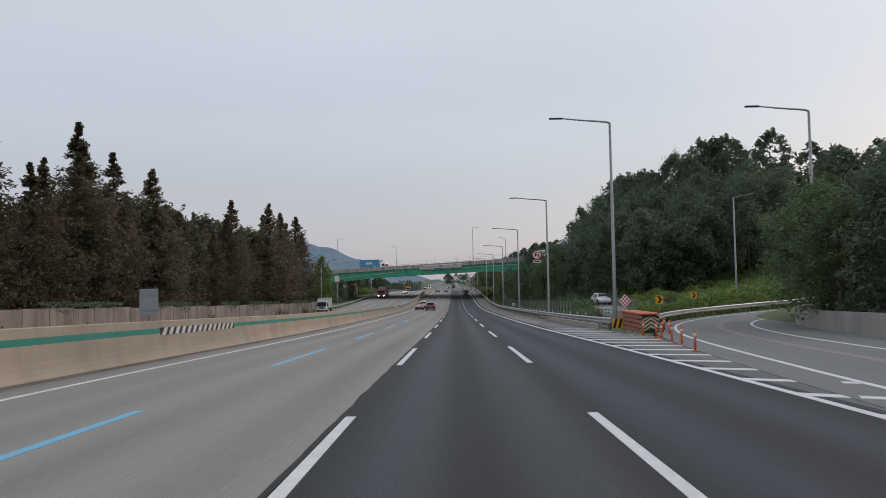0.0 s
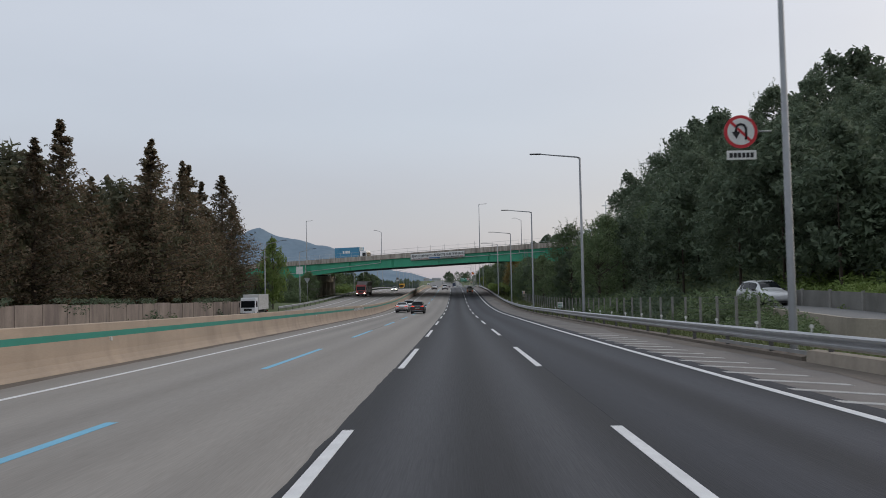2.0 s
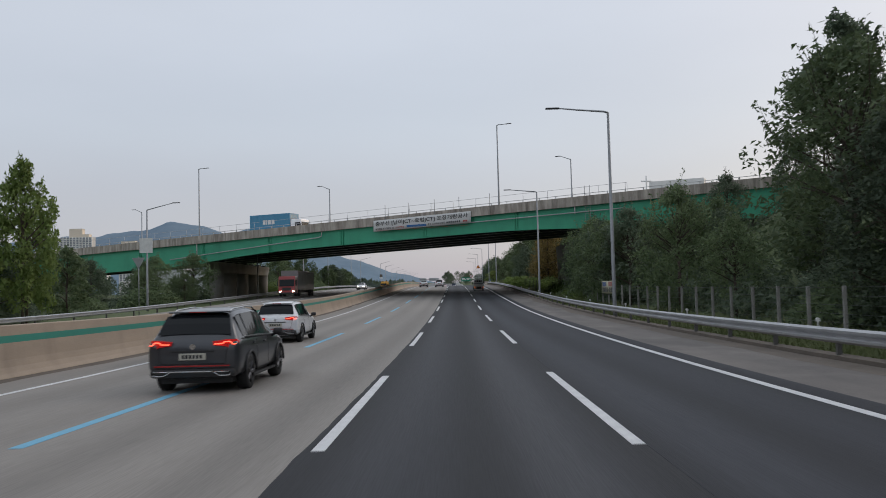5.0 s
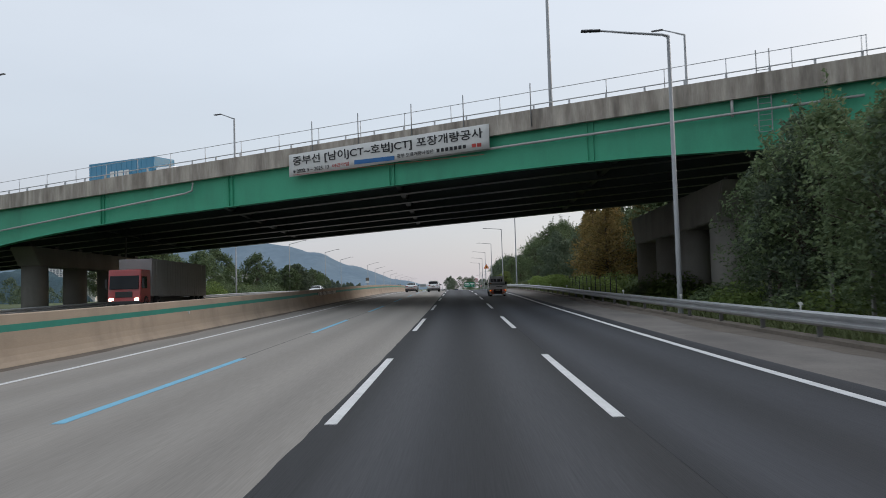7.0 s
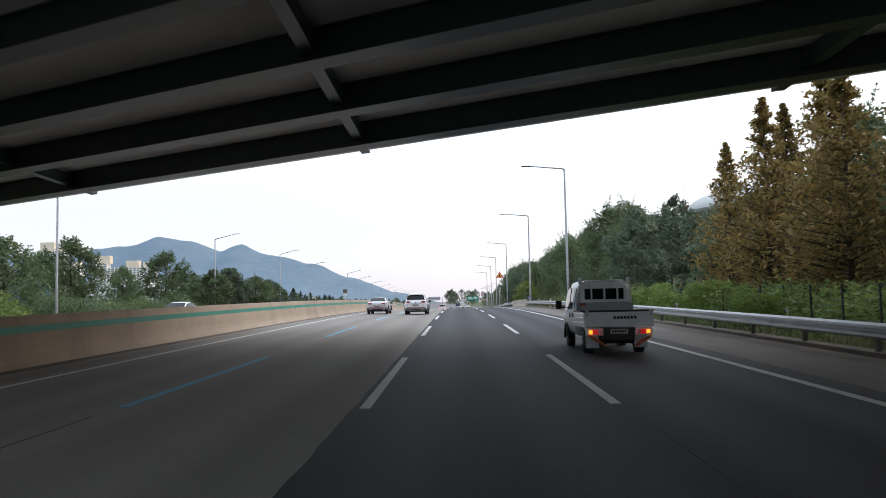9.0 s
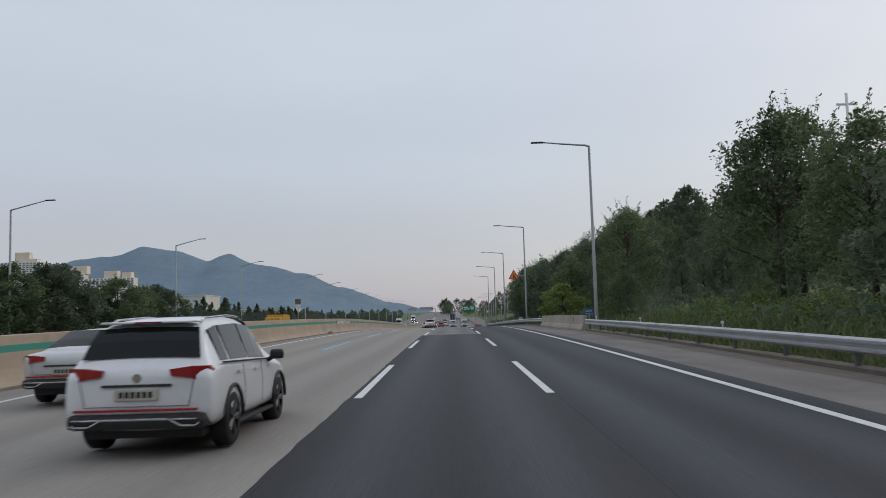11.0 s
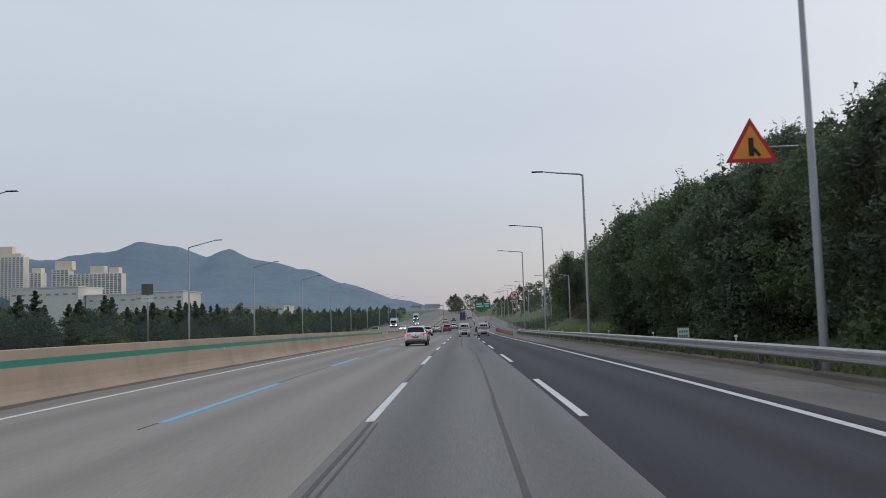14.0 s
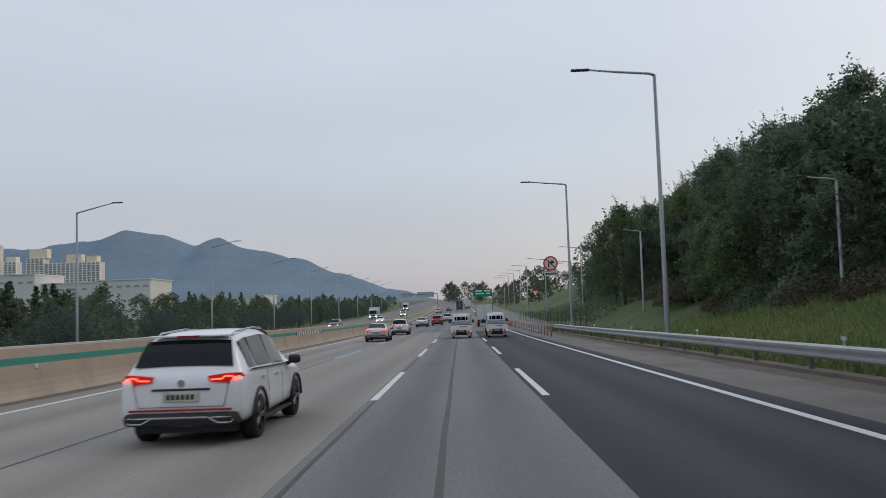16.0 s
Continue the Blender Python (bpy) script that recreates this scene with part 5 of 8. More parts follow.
V, F = [], []
for i in range(31):
    s = BL * i / 30
    wob = 0.012 * math.sin(i * 1.3)
    for dz in (0, 0.5, 1.0, 1.52):
        V.append((s, wob - 0.01 * math.sin(dz * 4), bz(s) + dz))
for i in range(30):
    for k in range(3):
        F.append((4 * i + k, 4 * i + 4 + k, 4 * i + 5 + k, 4 * i + 1 + k))
cl = part("cloth", mesh_of("cloth", V, F, M_BANNER, True), banner, "white printed cloth")
so = cl.modifiers.new("thickness", "SOLIDIFY")
so.thickness = 0.012


def text_mesh(body, size, material):
    cu = bpy.data.curves.new("lettering", "FONT")
    cu.body, cu.size, cu.extrude, cu.offset = body, size, 0.004, 0.012
    ob = bpy.data.objects.new("lettering", cu)
    scene.collection.objects.link(ob)
    bpy.context.view_layer.update()
    me = bpy.data.meshes.new_from_object(ob.evaluated_get(bpy.context.evaluated_depsgraph_get()))
    bpy.data.objects.remove(ob)
    me.materials.clear()
    me.materials.append(material)
    return me


def put_text(body, s, z, width, height, material, parent=None, lean=math.degrees(math.atan(bslope)), y=-0.03):
    me = text_mesh(body, 1.0, material)
    xs = [v.co.x for v in me.vertices]
    zs = [v.co.y for v in me.vertices]
    w, h = max(xs) - min(xs), max(zs) - min(zs)
    for v in me.vertices:
        v.co.x, v.co.y = (v.co.x - min(xs)) / w * width, (v.co.y - min(zs)) / h * height
    return part("lettering", me, parent or banner, "printed lettering", m=Matrix.Translation((s, y, z)) @ pose(0, 0, 0, 90, -lean, 0))


put_text("중부선 [남이JCT~호법JCT] 포장개량공사", 0.35, bz(0.35) + 0.62, 14.0, 0.72, M_INK)
put_text("※ 2022. 5 ~ 2025. 12", 0.35, bz(0.35) + 0.2, 2.9, 0.24, M_INK)
put_text("야간작업", 3.5, bz(3.5) + 0.2, 1.3, 0.25, M_REDINK)
put_text("중부 도로개량사업단", 8.4, bz(8.4) + 0.2, 2.6, 0.26, M_INK)


def bar(name, s0, s1, z0, z1, material, parent, y=-0.03):
    return part(name, box(name, s0, s1, y - 0.004, y + 0.004, z0, z1, material), parent)


bar("print_bar", 5.2, 8.2, bz(6.7) + 0.16, bz(6.7) + 0.44, M_BLUEINK, banner)
for k in range(7):
    bar("print_bar", 11.2 + 0.3 * k, 11.4 + 0.3 * k, bz(11.2 + 0.3 * k) + 0.22, bz(11.2 + 0.3 * k) + 0.44, M_INK, banner)
for k in range(2):
    bar("print_bar", 13.6 + 0.35 * k, 13.88 + 0.35 * k, bz(13.7) + 0.2, bz(13.7) + 0.42, M_REDINK, banner)
bar("print_bar", 0.35, 14.4, bz(0.35) + 0.09, bz(0.35) + 0.11, M_REDINK, banner).matrix_basis = pose(0, 0, 0, 0, 0, 0)

# ---- hazard stripes, reflectors and small things on the median ----
M_WHITE = mat("white_paint", (0.70, 0.70, 0.68), 0.6, scale=3, amount=0.4, fine=20, fine_amt=0.06, bump=0.02)
M_BLACK = mat("black_paint", (0.02, 0.02, 0.02), 0.6, bump=0.02)
M_ORANGE = mat("orange_plastic", (0.62, 0.13, 0.035), 0.55, col2=(0.45, 0.10, 0.04), scale=3, amount=0.6, fine=20, fine_amt=0.08)
M_ORDULL = mat("faded_orange_plastic", (0.36, 0.13, 0.07), 0.7, col2=(0.24, 0.10, 0.07), scale=3, amount=0.7, fine=20, fine_amt=0.1)
M_YEL = mat("yellow_sheet", (0.80, 0.42, 0.02), 0.5, scale=3, amount=0.3, bump=0.02)
M_REDS = mat("red_sheet", (0.55, 0.02, 0.03), 0.5, scale=3, amount=0.3, bump=0.02)
M_GREENS = mat("green_sheet", (0.0, 0.22, 0.12), 0.5, scale=3, amount=0.3, bump=0.02)
M_BLUES = mat("blue_sheet", (0.03, 0.12, 0.40), 0.5, scale=3, amount=0.3, bump=0.02)


def on_barrier(u, y, dz):
    return R(BAR_U + bar_off(y) + u, y, dz)


for k, y0 in enumerate((30, 153, 280, 409, 523)):
    hz_ = thing("hazard_stripes", "black and white slanted hazard stripes on the median", "road marking", group="hazard stripes")
    part("plate", sweep("plate", [(0.10, 0.81), (0.179, 0.81), (0.164, 1.08), (0.10, 1.08)], steps(y0, y0 + 10, 1), M_BLACK, off=lambda y: BAR_U + bar_off(y) + 0.006), hz_, "black backing plate")
    for j in range(14):
        y = y0 + 0.15 + j * 0.7
        V = [on_barrier(0.193, y, 0.815), on_barrier(0.193, y + 0.36, 0.815), on_barrier(0.178, y + 0.66, 1.075), on_barrier(0.178, y + 0.30, 1.075)]
        V += [v - Vector((0.02, 0, 0)) for v in V]
        part("stripe", mesh_of("stripe", V, [(0, 1, 2, 3), (7, 6, 5, 4), (0, 4, 5, 1), (1, 5, 6, 2), (2, 6, 7, 3), (3, 7, 4, 0)], M_WHITE), hz_)
bm = bmesh.new()
box_bm(bm, -0.03, 0.03, -0.06, 0.06, 0, 0.12, 0.02)
refl_me = from_bm("reflector", bm, M_WHITE)
for y in range(8, 560, 40):
    thing("reflector", "small white reflector on the concrete median", "reflector", group="median reflectors", data=refl_me, m=Matrix.Translation(on_barrier(0.19, y, 0.75)))
sgn = thing("median_sign", "grey back of a sign panel standing on the median", "sign", m=Matrix.Translation(on_barrier(0, 29.4, 1.32)))
part("post", tube("post", [(0, 0, 0), (0, 0, 1.1)], 0.035, M_POLE, 8), sgn)
part("panel", box("panel", -0.33, 0.33, -0.04, 0.0, 0.2, 1.12, M_POLE, 0.012), sgn)
for dz in (0.38, 0.9):
    part("bracket", box("bracket", -0.3, 0.3, -0.07, -0.042, dz, dz + 0.05, M_POLE), sgn)
clump = thing("weed", "dry tuft of weeds at the foot of the median", "weed", data=BUSH["t0"], m=Matrix.Translation(on_barrier(0.75, 401, 0)) @ Matrix.Diagonal((0.17, 0.17, 0.16, 1)))

# joints and tyre marks in the pavement
M_SEAL = mat("joint_sealant", (0.088, 0.086, 0.083), 0.8, scale=2, amount=0.5, bump=0.05)
for u, y0, y1, w in ((-5.8, 112, 150, 0.045), (-5.8, 226, 284, 0.03), (-5.8, 424, 560, 0.05), (-1.81, 404, 545, 0.065), (-1.68, 404, 424, 0.04), (0.45, 412, 470, 0.075), (-0.22, 470, 545, 0.09)):
    part("joint", sweep("joint", [(-w / 2, 0.001), (-w / 2, 0.004), (w / 2, 0.004), (w / 2, 0.001)], steps(y0, y1, 3), M_SEAL, off=lambda y, u=u: u + 0.03 * noise.noise(Vector((y * 0.25, u, 0))) + (0.006 * (y - 430) - 0.0009 * max(0, y - 448) ** 2 if u == 0.45 else 0)), road, "dark sealed joint")
for u, y, w, ln in ((-2.6, 402.3, 0.7, 0.4), (-5.6, 396.2, 0.3, 1.3), (-8.9, 407.7, 0.55, 0.6), (-9.5, 404.6, 0.4, 0.5), (-0.5, 393.1, 1.25, 0.45), (-1.0, 497.6, 0.3, 0.6), (1.2, 501.9, 0.5, 0.6), (0.3, 404, 0.8, 0.3)):
    bm = bmesh.new()
    vs = [bm.verts.new(R(u + math.cos(a) * w * (0.7 + 0.3 * noise.noise(Vector((a, u, y)))), y + math.sin(a) * ln * (0.7 + 0.4 * noise.noise(Vector((a, y, u)))), 0.003)) for a in [k * 0.3927 for k in range(16)]]
    bm.faces.new(vs)
    part("patch", from_bm("patch", bm, M_SEAL), road, "dark tar patch")

# ---- right side: concrete wall section, kerb, reflectors on the rail ----
M_TANWALL = mat("tan_barrier_concrete", (0.40, 0.345, 0.285), 0.92, col2=(0.30, 0.26, 0.215), scale=0.5, stretch=(1, 0.5, 0.5), amount=0.8, fine=18, fine_amt=0.1, bump=0.15, stain=0.5, stain_col=(0.17, 0.15, 0.13), stain_scale=0.9, stain_stretch=(1, 1, 0.2))
wall_r = thing("roadside_barrier", "pale concrete roadside barrier between two guard rails", "barrier", kind="structure")
part("barrier_wall", sweep("barrier_wall", [(-0.30, -0.3), (-0.28, 0.12), (-0.14, 0.40), (-0.09, 1.02), (0.14, 1.02), (0.22, -0.3)], steps(384.5, 410.8, 3), M_TANWALL, off=lambda y: 8.98), wall_r)
part("plate", box("plate", -0.01, 0.01, -0.12, 0.12, 0, 0.3, M_GREENS), wall_r, "small green plate", m=Matrix.Translation(R(8.86, 389, 0.55)))
kerb = thing("kerb", "worn concrete kerb under the guard rail", "kerb", kind="structure")
part("kerb_stone", sweep("kerb_stone", [(8.902, -0.3), (8.902, 0.10), (9.2, 0.13), (9.25, -0.3)], steps(84.5, 384, 4), M_DIRT), kerb)
part("kerb_wall", sweep("kerb_wall", [(8.80, -0.3), (8.84, 0.31), (9.12, 0.33), (9.2, -0.3)], steps(54, 84, 2), M_TANWALL), kerb, "low stained concrete wall")
part("kerb_stone", sweep("kerb_stone", [(8.902, -0.3), (8.902, 0.10), (9.2, 0.13), (9.25, -0.3)], steps(411, 545, 4), M_DIRT), kerb)
bm = bmesh.new()
tube_bm(bm, (0, 0, 0), (0, 0, 0.14), 0.02, 0.02, 6)
tube_bm(bm, (0, -0.02, 0.16), (0, 0.02, 0.16), 0.055, 0.055, 12)
dl_me = from_bm("delineator", bm, M_WHITE)
for y in list(range(60, 124, 4)) + list(range(128, 384, 12)) + list(range(414, 545, 12)):
    thing("delineator", "small round white delineator on the guard rail", "delineator", group="rail delineators", data=dl_me, m=Matrix.Translation(R(8.99, y, 0.77)))

# wire fence behind the rail
M_FPOST = mat("fence_post_concrete", (0.28, 0.27, 0.25), 0.9, scale=2, amount=0.6)
M_WIRE = mat("fence_wire", (0.10, 0.11, 0.10), 0.6, 0.4, bump=0)
fpost_me = box("fence_post", -0.06, 0.06, -0.06, 0.06, -0.5, 2.1, M_FPOST, 0.012)


def wire_fence(y0, y1, u, h, label, post_me, step, wires=7):
    f = thing("wire_fence", label, "fence", group="wire fences")
    y = y0
    while y <= y1:
        p = R(u, y)
        part("fence_post", post_me, f, m=Matrix.Translation((p.x, p.y, ground_z(p.x, p.y))))
        y += step
    ys = steps(y0, y1, step)
    for k in range(wires):
        part("wire", tube("wire", [(R(u, q).x, q, ground_z(R(u, q).x, q) + 0.15 + (h - 0.2) * k / (wires - 1)) for q in ys], 0.006, M_WIRE, 4), f)
    return f


wire_fence(100, 250, 13.4, 2.1, "wire fence on grey concrete posts along the verge", fpost_me, 3.0)
gp_me = box("fence_post", -0.03, 0.03, -0.03, 0.03, -0.4, 2.0, M_DARKM)
wire_fence(280, 346, 12.4, 2.0, "dark metal wire fence with vines on it", gp_me, 2.5, 9)
wire_fence(548, 640, 12.4, 1.2, "low wire fence beyond the guard rail", gp_me, 4.0, 3)

# ---- left wall of old concrete panels ----
lwall = thing("wall_left", "old stained concrete panel wall beside the far carriageway", "wall", kind="structure")
lp_me = {}
for k, y in enumerate(np.arange(-40, 196, 4.0)):
    hgt = 2.0 + 0.05 * ((k * 7) % 3)
    x = rx(y) - 31.6
    V = []
    for yy in (y + 0.03, y + 3.97):
        z0 = rz(yy)
        for dx, dz in ((0, -0.6), (0, hgt), (0.22, hgt), (0.22, -0.6)):
            V.append((x + dx + rx(yy) - rx(y), yy, z0 + dz))
    part("panel", mesh_of("panel", V, [(0, 1, 2, 3), (7, 6, 5, 4), (0, 4, 5, 1), (1, 5, 6, 2), (2, 6, 7, 3), (3, 7, 4, 0)], M_WALLC), lwall)
    part("pilaster", box("pilaster", 0.2, 0.27, -0.10, 0.10, -0.6, hgt - 0.02, M_WALLC), lwall, m=Matrix.Translation((x, y, rz(y))))
pts = []
for k in range(9000):
    y = rnd(20, 190)
    m_ = noise.noise(Vector((y / 7.0, 0, 9.0)))
    if m_ < -0.05:
        continue
    pts.append((rx(y) - 31.3 + rnd(-0.45, 0.25), y, rz(y) + 2.35 - rnd(0, 1) ** 1.6 * (0.25 + 2.4 * m_) + rnd(0, 0.25)))
V, F = leaf_quads(np.array(pts), 0.13, 0.7, 0.0, 0.3)
thing("wall_vines", "dark green vines hanging over the old wall", "vines", kind="stuff", data=soft_normals(mesh_of("wall_vines", V, F, M_LEAF_D), np.array(pts) - (0.5, 0, 0.2), 0.4))
guard_l = thing("guard_rail", "low steel guard rail beside the far carriageway", "guard rail", group="guard rails", kind="structure")
part("beam", sweep("beam", [(-u, z) for u, z in WB], steps(200, 560, 5), M_STEEL, off=lambda y: -29.9), guard_l)
for y in range(201, 560, 6):
    part("rail_post", post_me, guard_l, m=Matrix.Translation(R(-30.05, y)))

# ---- exit ramp ----
RC = [(7.9, -45, 0), (8.2, -20, 0), (9.0, 3, 0), (10.4, 22, 0), (13.3, 43, 0.05), (18.3, 60, 0.15), (26, 71.5, 0.4), (37, 79.5, 0.9), (52, 85, 1.6), (75, 89, 2.6), (110, 92, 4.0)]


def ramp_line(off, dz, sub=6):
    """The ramp's middle line, moved sideways by off to its right."""
    P = [Vector((x, y, rz(y) + z)) for x, y, z in RC]
    out = []
    for i in range(len(P) - 1):
        a, b, c, d = P[max(i - 1, 0)], P[i], P[i + 1], P[min(i + 2, len(P) - 1)]
        for k in range(sub):
            t = k / sub
            q = 0.5 * (2 * b + (c - a) * t + (2 * a - 5 * b + 4 * c - d) * t * t + (3 * b - a - 3 * c + d) * t ** 3)
            dq = 0.5 * ((c - a) + 2 * (2 * a - 5 * b + 4 * c - d) * t + 3 * (3 * b - a - 3 * c + d) * t * t)
            n = Vector((dq.y, -dq.x, 0)).normalized()
            out.append(q + n * off + Vector((0, 0, dz)))
    return out


def ramp_band(name, o0, o1, top, bottom, material, i0=0, i1=None):
    A, B = ramp_line(o0, top)[i0:i1], ramp_line(o1, top)[i0:i1]
    V, F = [], []
    for a, b in zip(A, B):
        V += [a + Vector((0, 0, bottom - top)), a, b, b + Vector((0, 0, bottom - top))]
    for i in range(len(A) - 1):
        for k in range(4):
            F.append((4 * i + k, 4 * i + (k + 1) % 4, 4 * i + 4 + (k + 1) % 4, 4 * i + 4 + k))
    F += [(3, 2, 1, 0), tuple(range(len(V) - 4, len(V)))]
    return mesh_of(name, V, F, material)


ramp = thing("exit_ramp", "grey asphalt exit ramp curving away to the right", "road", kind="structure")
part("pavement", ramp_band("pavement", -3.4, 5.6, 0.004, -0.5, M_ASPH_OLD, 10), ramp)
part("edge_line", ramp_band("edge_line", -2.35, -2.18, 0.012, -0.02, M_PAINT, 10), ramp, "solid white edge line")
part("edge_line", ramp_band("edge_line", 2.2, 2.37, 0.012, -0.02, M_PAINT, 10), ramp, "solid white edge line")
M_PINK = mat("faded_pink_paint", (0.27, 0.215, 0.21), 0.8, col2=(0.21, 0.185, 0.18), scale=1.5, amount=0.8)
part("guide_band", ramp_band("guide_band", 0.1, 0.55, 0.010, -0.02, M_PINK, 10, 32), ramp, "faded pink guide line")
# guard rail round the outside of the bend
g = thing("guard_rail", "curved steel guard rail round the exit ramp", "guard rail", group="guard rails", kind="structure")
A = ramp_line(-3.3, 0)[25:]
V, F = [], []
for i, p in enumerate(A):
    d = (A[min(i + 1, len(A) - 1)] - A[max(i - 1, 0)]).normalized()
    nn = Vector((d.y, -d.x, 0))
    for u, z in WB:
        V.append(p - nn * u + Vector((0, 0, z)))
n = len(WB)
for i in range(len(A) - 1):
    for k in range(n):
        F.append((i * n + k, i * n + (k + 1) % n, (i + 1) * n + (k + 1) % n, (i + 1) * n + k))
part("beam", mesh_of("beam", V, F, M_STEEL), g)
for p in A[::2]:
    part("rail_post", post_me, g, m=Matrix.Translation(p + Vector((-0.1, 0.06, 0))))
# low wall inside the bend
A, B = ramp_line(5.0, 0)[20:36], ramp_line(5.25, 0)[20:36]
V, F = [], []
for i, (a, b) in enumerate(zip(A, B)):
    h = 1.0 if i > 0 else 0.5
    V += [a + Vector((0, 0, -0.6)), a + Vector((0, 0, h)), b + Vector((0, 0, h)), b + Vector((0, 0, -0.6))]
for i in range(len(A) - 1):
    for k in range(4):
        F.append((4 * i + k, 4 * i + (k + 1) % 4, 4 * i + 4 + (k + 1) % 4, 4 * i + 4 + k))
F += [(3, 2, 1, 0), tuple(range(len(V) - 4, len(V)))]
thing("ramp_wall", "low weathered concrete wall inside the ramp bend", "wall", kind="structure", data=mesh_of("ramp_wall", V, F, M_PIER))
# side road on a low retaining wall, with a panel wall behind it
def lane_z(y):
    return -2.08 + 0.42 * sstep(90, 116, y)


lane_ys = [124, 120, 116, 112, 108, 104, 101, 98, 96, 94, 92.5, 91.5]
near = [Vector((rx(y) + lane_edge(y) - 3.9, y - 0.5 * sstep(101, 92, y) * 5, lane_z(y))) for y in lane_ys]
far_ = [Vector((rx(y) + lane_edge(y), y, lane_z(y))) for y in lane_ys]


def strip(name, A, B, depth, material):
    V, F = [], []
    for a, b in zip(A, B):
        V += [a - Vector((0, 0, depth)), a, b, b - Vector((0, 0, depth))]
    for i in range(len(A) - 1):
        F += [(4 * i + k, 4 * i + (k + 1) % 4, 4 * i + 4 + (k + 1) % 4, 4 * i + 4 + k) for k in range(4)]
    F += [(3, 2, 1, 0), tuple(range(len(V) - 4, len(V)))]
    return mesh_of(name, V, F, material)


side_road = thing("side_road", "pale concrete side road on a low retaining wall", "road", kind="structure")
part("pavement", strip("pavement", near, far_, 0.25, M_ASPH_OLD), side_road)
lift = Vector((0, 0, 0.12))
part("retaining_wall", strip("retaining_wall", [p + lift - Vector((0.3, 0.1, 0)) for p in near], [p + lift - Vector((0.02, 0, 0)) for p in near], 2.2, M_TANWALL), side_road, "stained concrete retaining wall")
M_PANEL = mat("stained_wall_panel", (0.20, 0.195, 0.18), 0.9, col2=(0.12, 0.115, 0.105), scale=0.7, amount=0.8, fine=18, fine_amt=0.1, bump=0.12, stain=0.6, stain_col=(0.07, 0.07, 0.06), stain_stretch=(1, 1, 0.2))
for k in range(16):
    y = rnd(94, 119)
    bush(random.choice(("l0", "l1", "b0")), rx(y) + lane_edge(y) + rnd(0.5, 0.9), y, rnd(0.45, 0.7), "light green creepers hanging over the wall")
for a, b in zip(far_, far_[1:]):
    d = (b - a)
    part("panel", strip("panel", [a + d * 0.02 + Vector((0.05, 0.05, 1.0)), b - d * 0.02 + Vector((0.05, 0.05, 1.0))], [a + d * 0.02 + Vector((0.17, 0.12, 1.0)), b - d * 0.02 + Vector((0.17, 0.12, 1.0))], 1.6, M_PANEL), side_road, "grey weathered wall panel")
    part("wall_post", box("wall_post", -0.07, 0.07, -0.07, 0.07, -0.3, 1.1, M_FPOST, 0.01), side_road, m=Matrix.Translation(a + Vector((0.02, 0, 0))))
join_far_bushes()
# hatched gore
gore = thing("gore_marking", "faded white hatching between motorway and exit ramp", "road marking", kind="structure")
left_edge = ramp_line(-2.35, 0)
for k in range(23):
    y = -8 + 2.9 * k
    far = [p for p in left_edge if p.y >= y - 2.0][0]
    u1 = min(max(far.x - rx(y), 6.2), 8.75)
    if u1 < 6.5:
        continue
    V = [R(5.75, y, 0.005), R(5.75, y + 0.55, 0.005), R(u1, y - 1.3 + 0.45, 0.005), R(u1, y - 1.3, 0.005)]
    V += [v - Vector((0, 0, 0.03)) for v in V]
    part("hatch_bar", mesh_of("hatch_bar", V, [(3, 2, 1, 0), (4, 5, 6, 7), (1, 5, 4, 0), (2, 6, 5, 1), (3, 7, 6, 2), (0, 4, 7, 3)], M_PAINT), gore)
M_FADED = mat("faded_road_paint", (0.46, 0.45, 0.44), 0.85, col2=(0.30, 0.29, 0.28), scale=2.5, amount=0.9)
for k in range(17):
    y = 72.4 + 1.92 * k
    V = [R(5.9, y + 1.3, 0.004), R(5.9, y + 1.68, 0.004), R(7.3, y + 0.3, 0.004), R(7.3, y, 0.004)]
    V += [v - Vector((0, 0, 0.03)) for v in V]
    part("hatch_bar", mesh_of("hatch_bar", V, [(3, 2, 1, 0), (4, 5, 6, 7), (1, 5, 4, 0), (2, 6, 5, 1), (3, 7, 6, 2), (0, 4, 7, 3)], M_FADED), gore)
# crash cushion with chevron face
M_CREAM = mat("faded_yellow_sheet", (0.52, 0.44, 0.26), 0.6, scale=3, amount=0.4, bump=0)
cc = thing("crash_cushion", "stacked orange crash cushion with a chevron front", "crash cushion", m=Matrix.Translation(R(9.9, 44.2)) @ Matrix.Diagonal((0.74, 0.95, 0.78, 1)))
for k in range(6):
    for dz in range(4):
        part("cell", box("cell", -0.62 + 0.02 * (dz % 2), 0.62, k * 0.95 + 0.05, k * 0.95 + 0.93, 0.04 + dz * 0.30, 0.04 + dz * 0.30 + 0.26, M_ORDULL, 0.03), cc)
part("lid", box("lid", -0.66, 0.66, 0.0, 5.75, 1.24, 1.38, M_ORANGE, 0.05), cc, "bright orange cover")
part("front", box("front", -0.6, 0.6, -0.06, 0.0, 0.12, 1.2, M_BLACK, 0.02), cc)
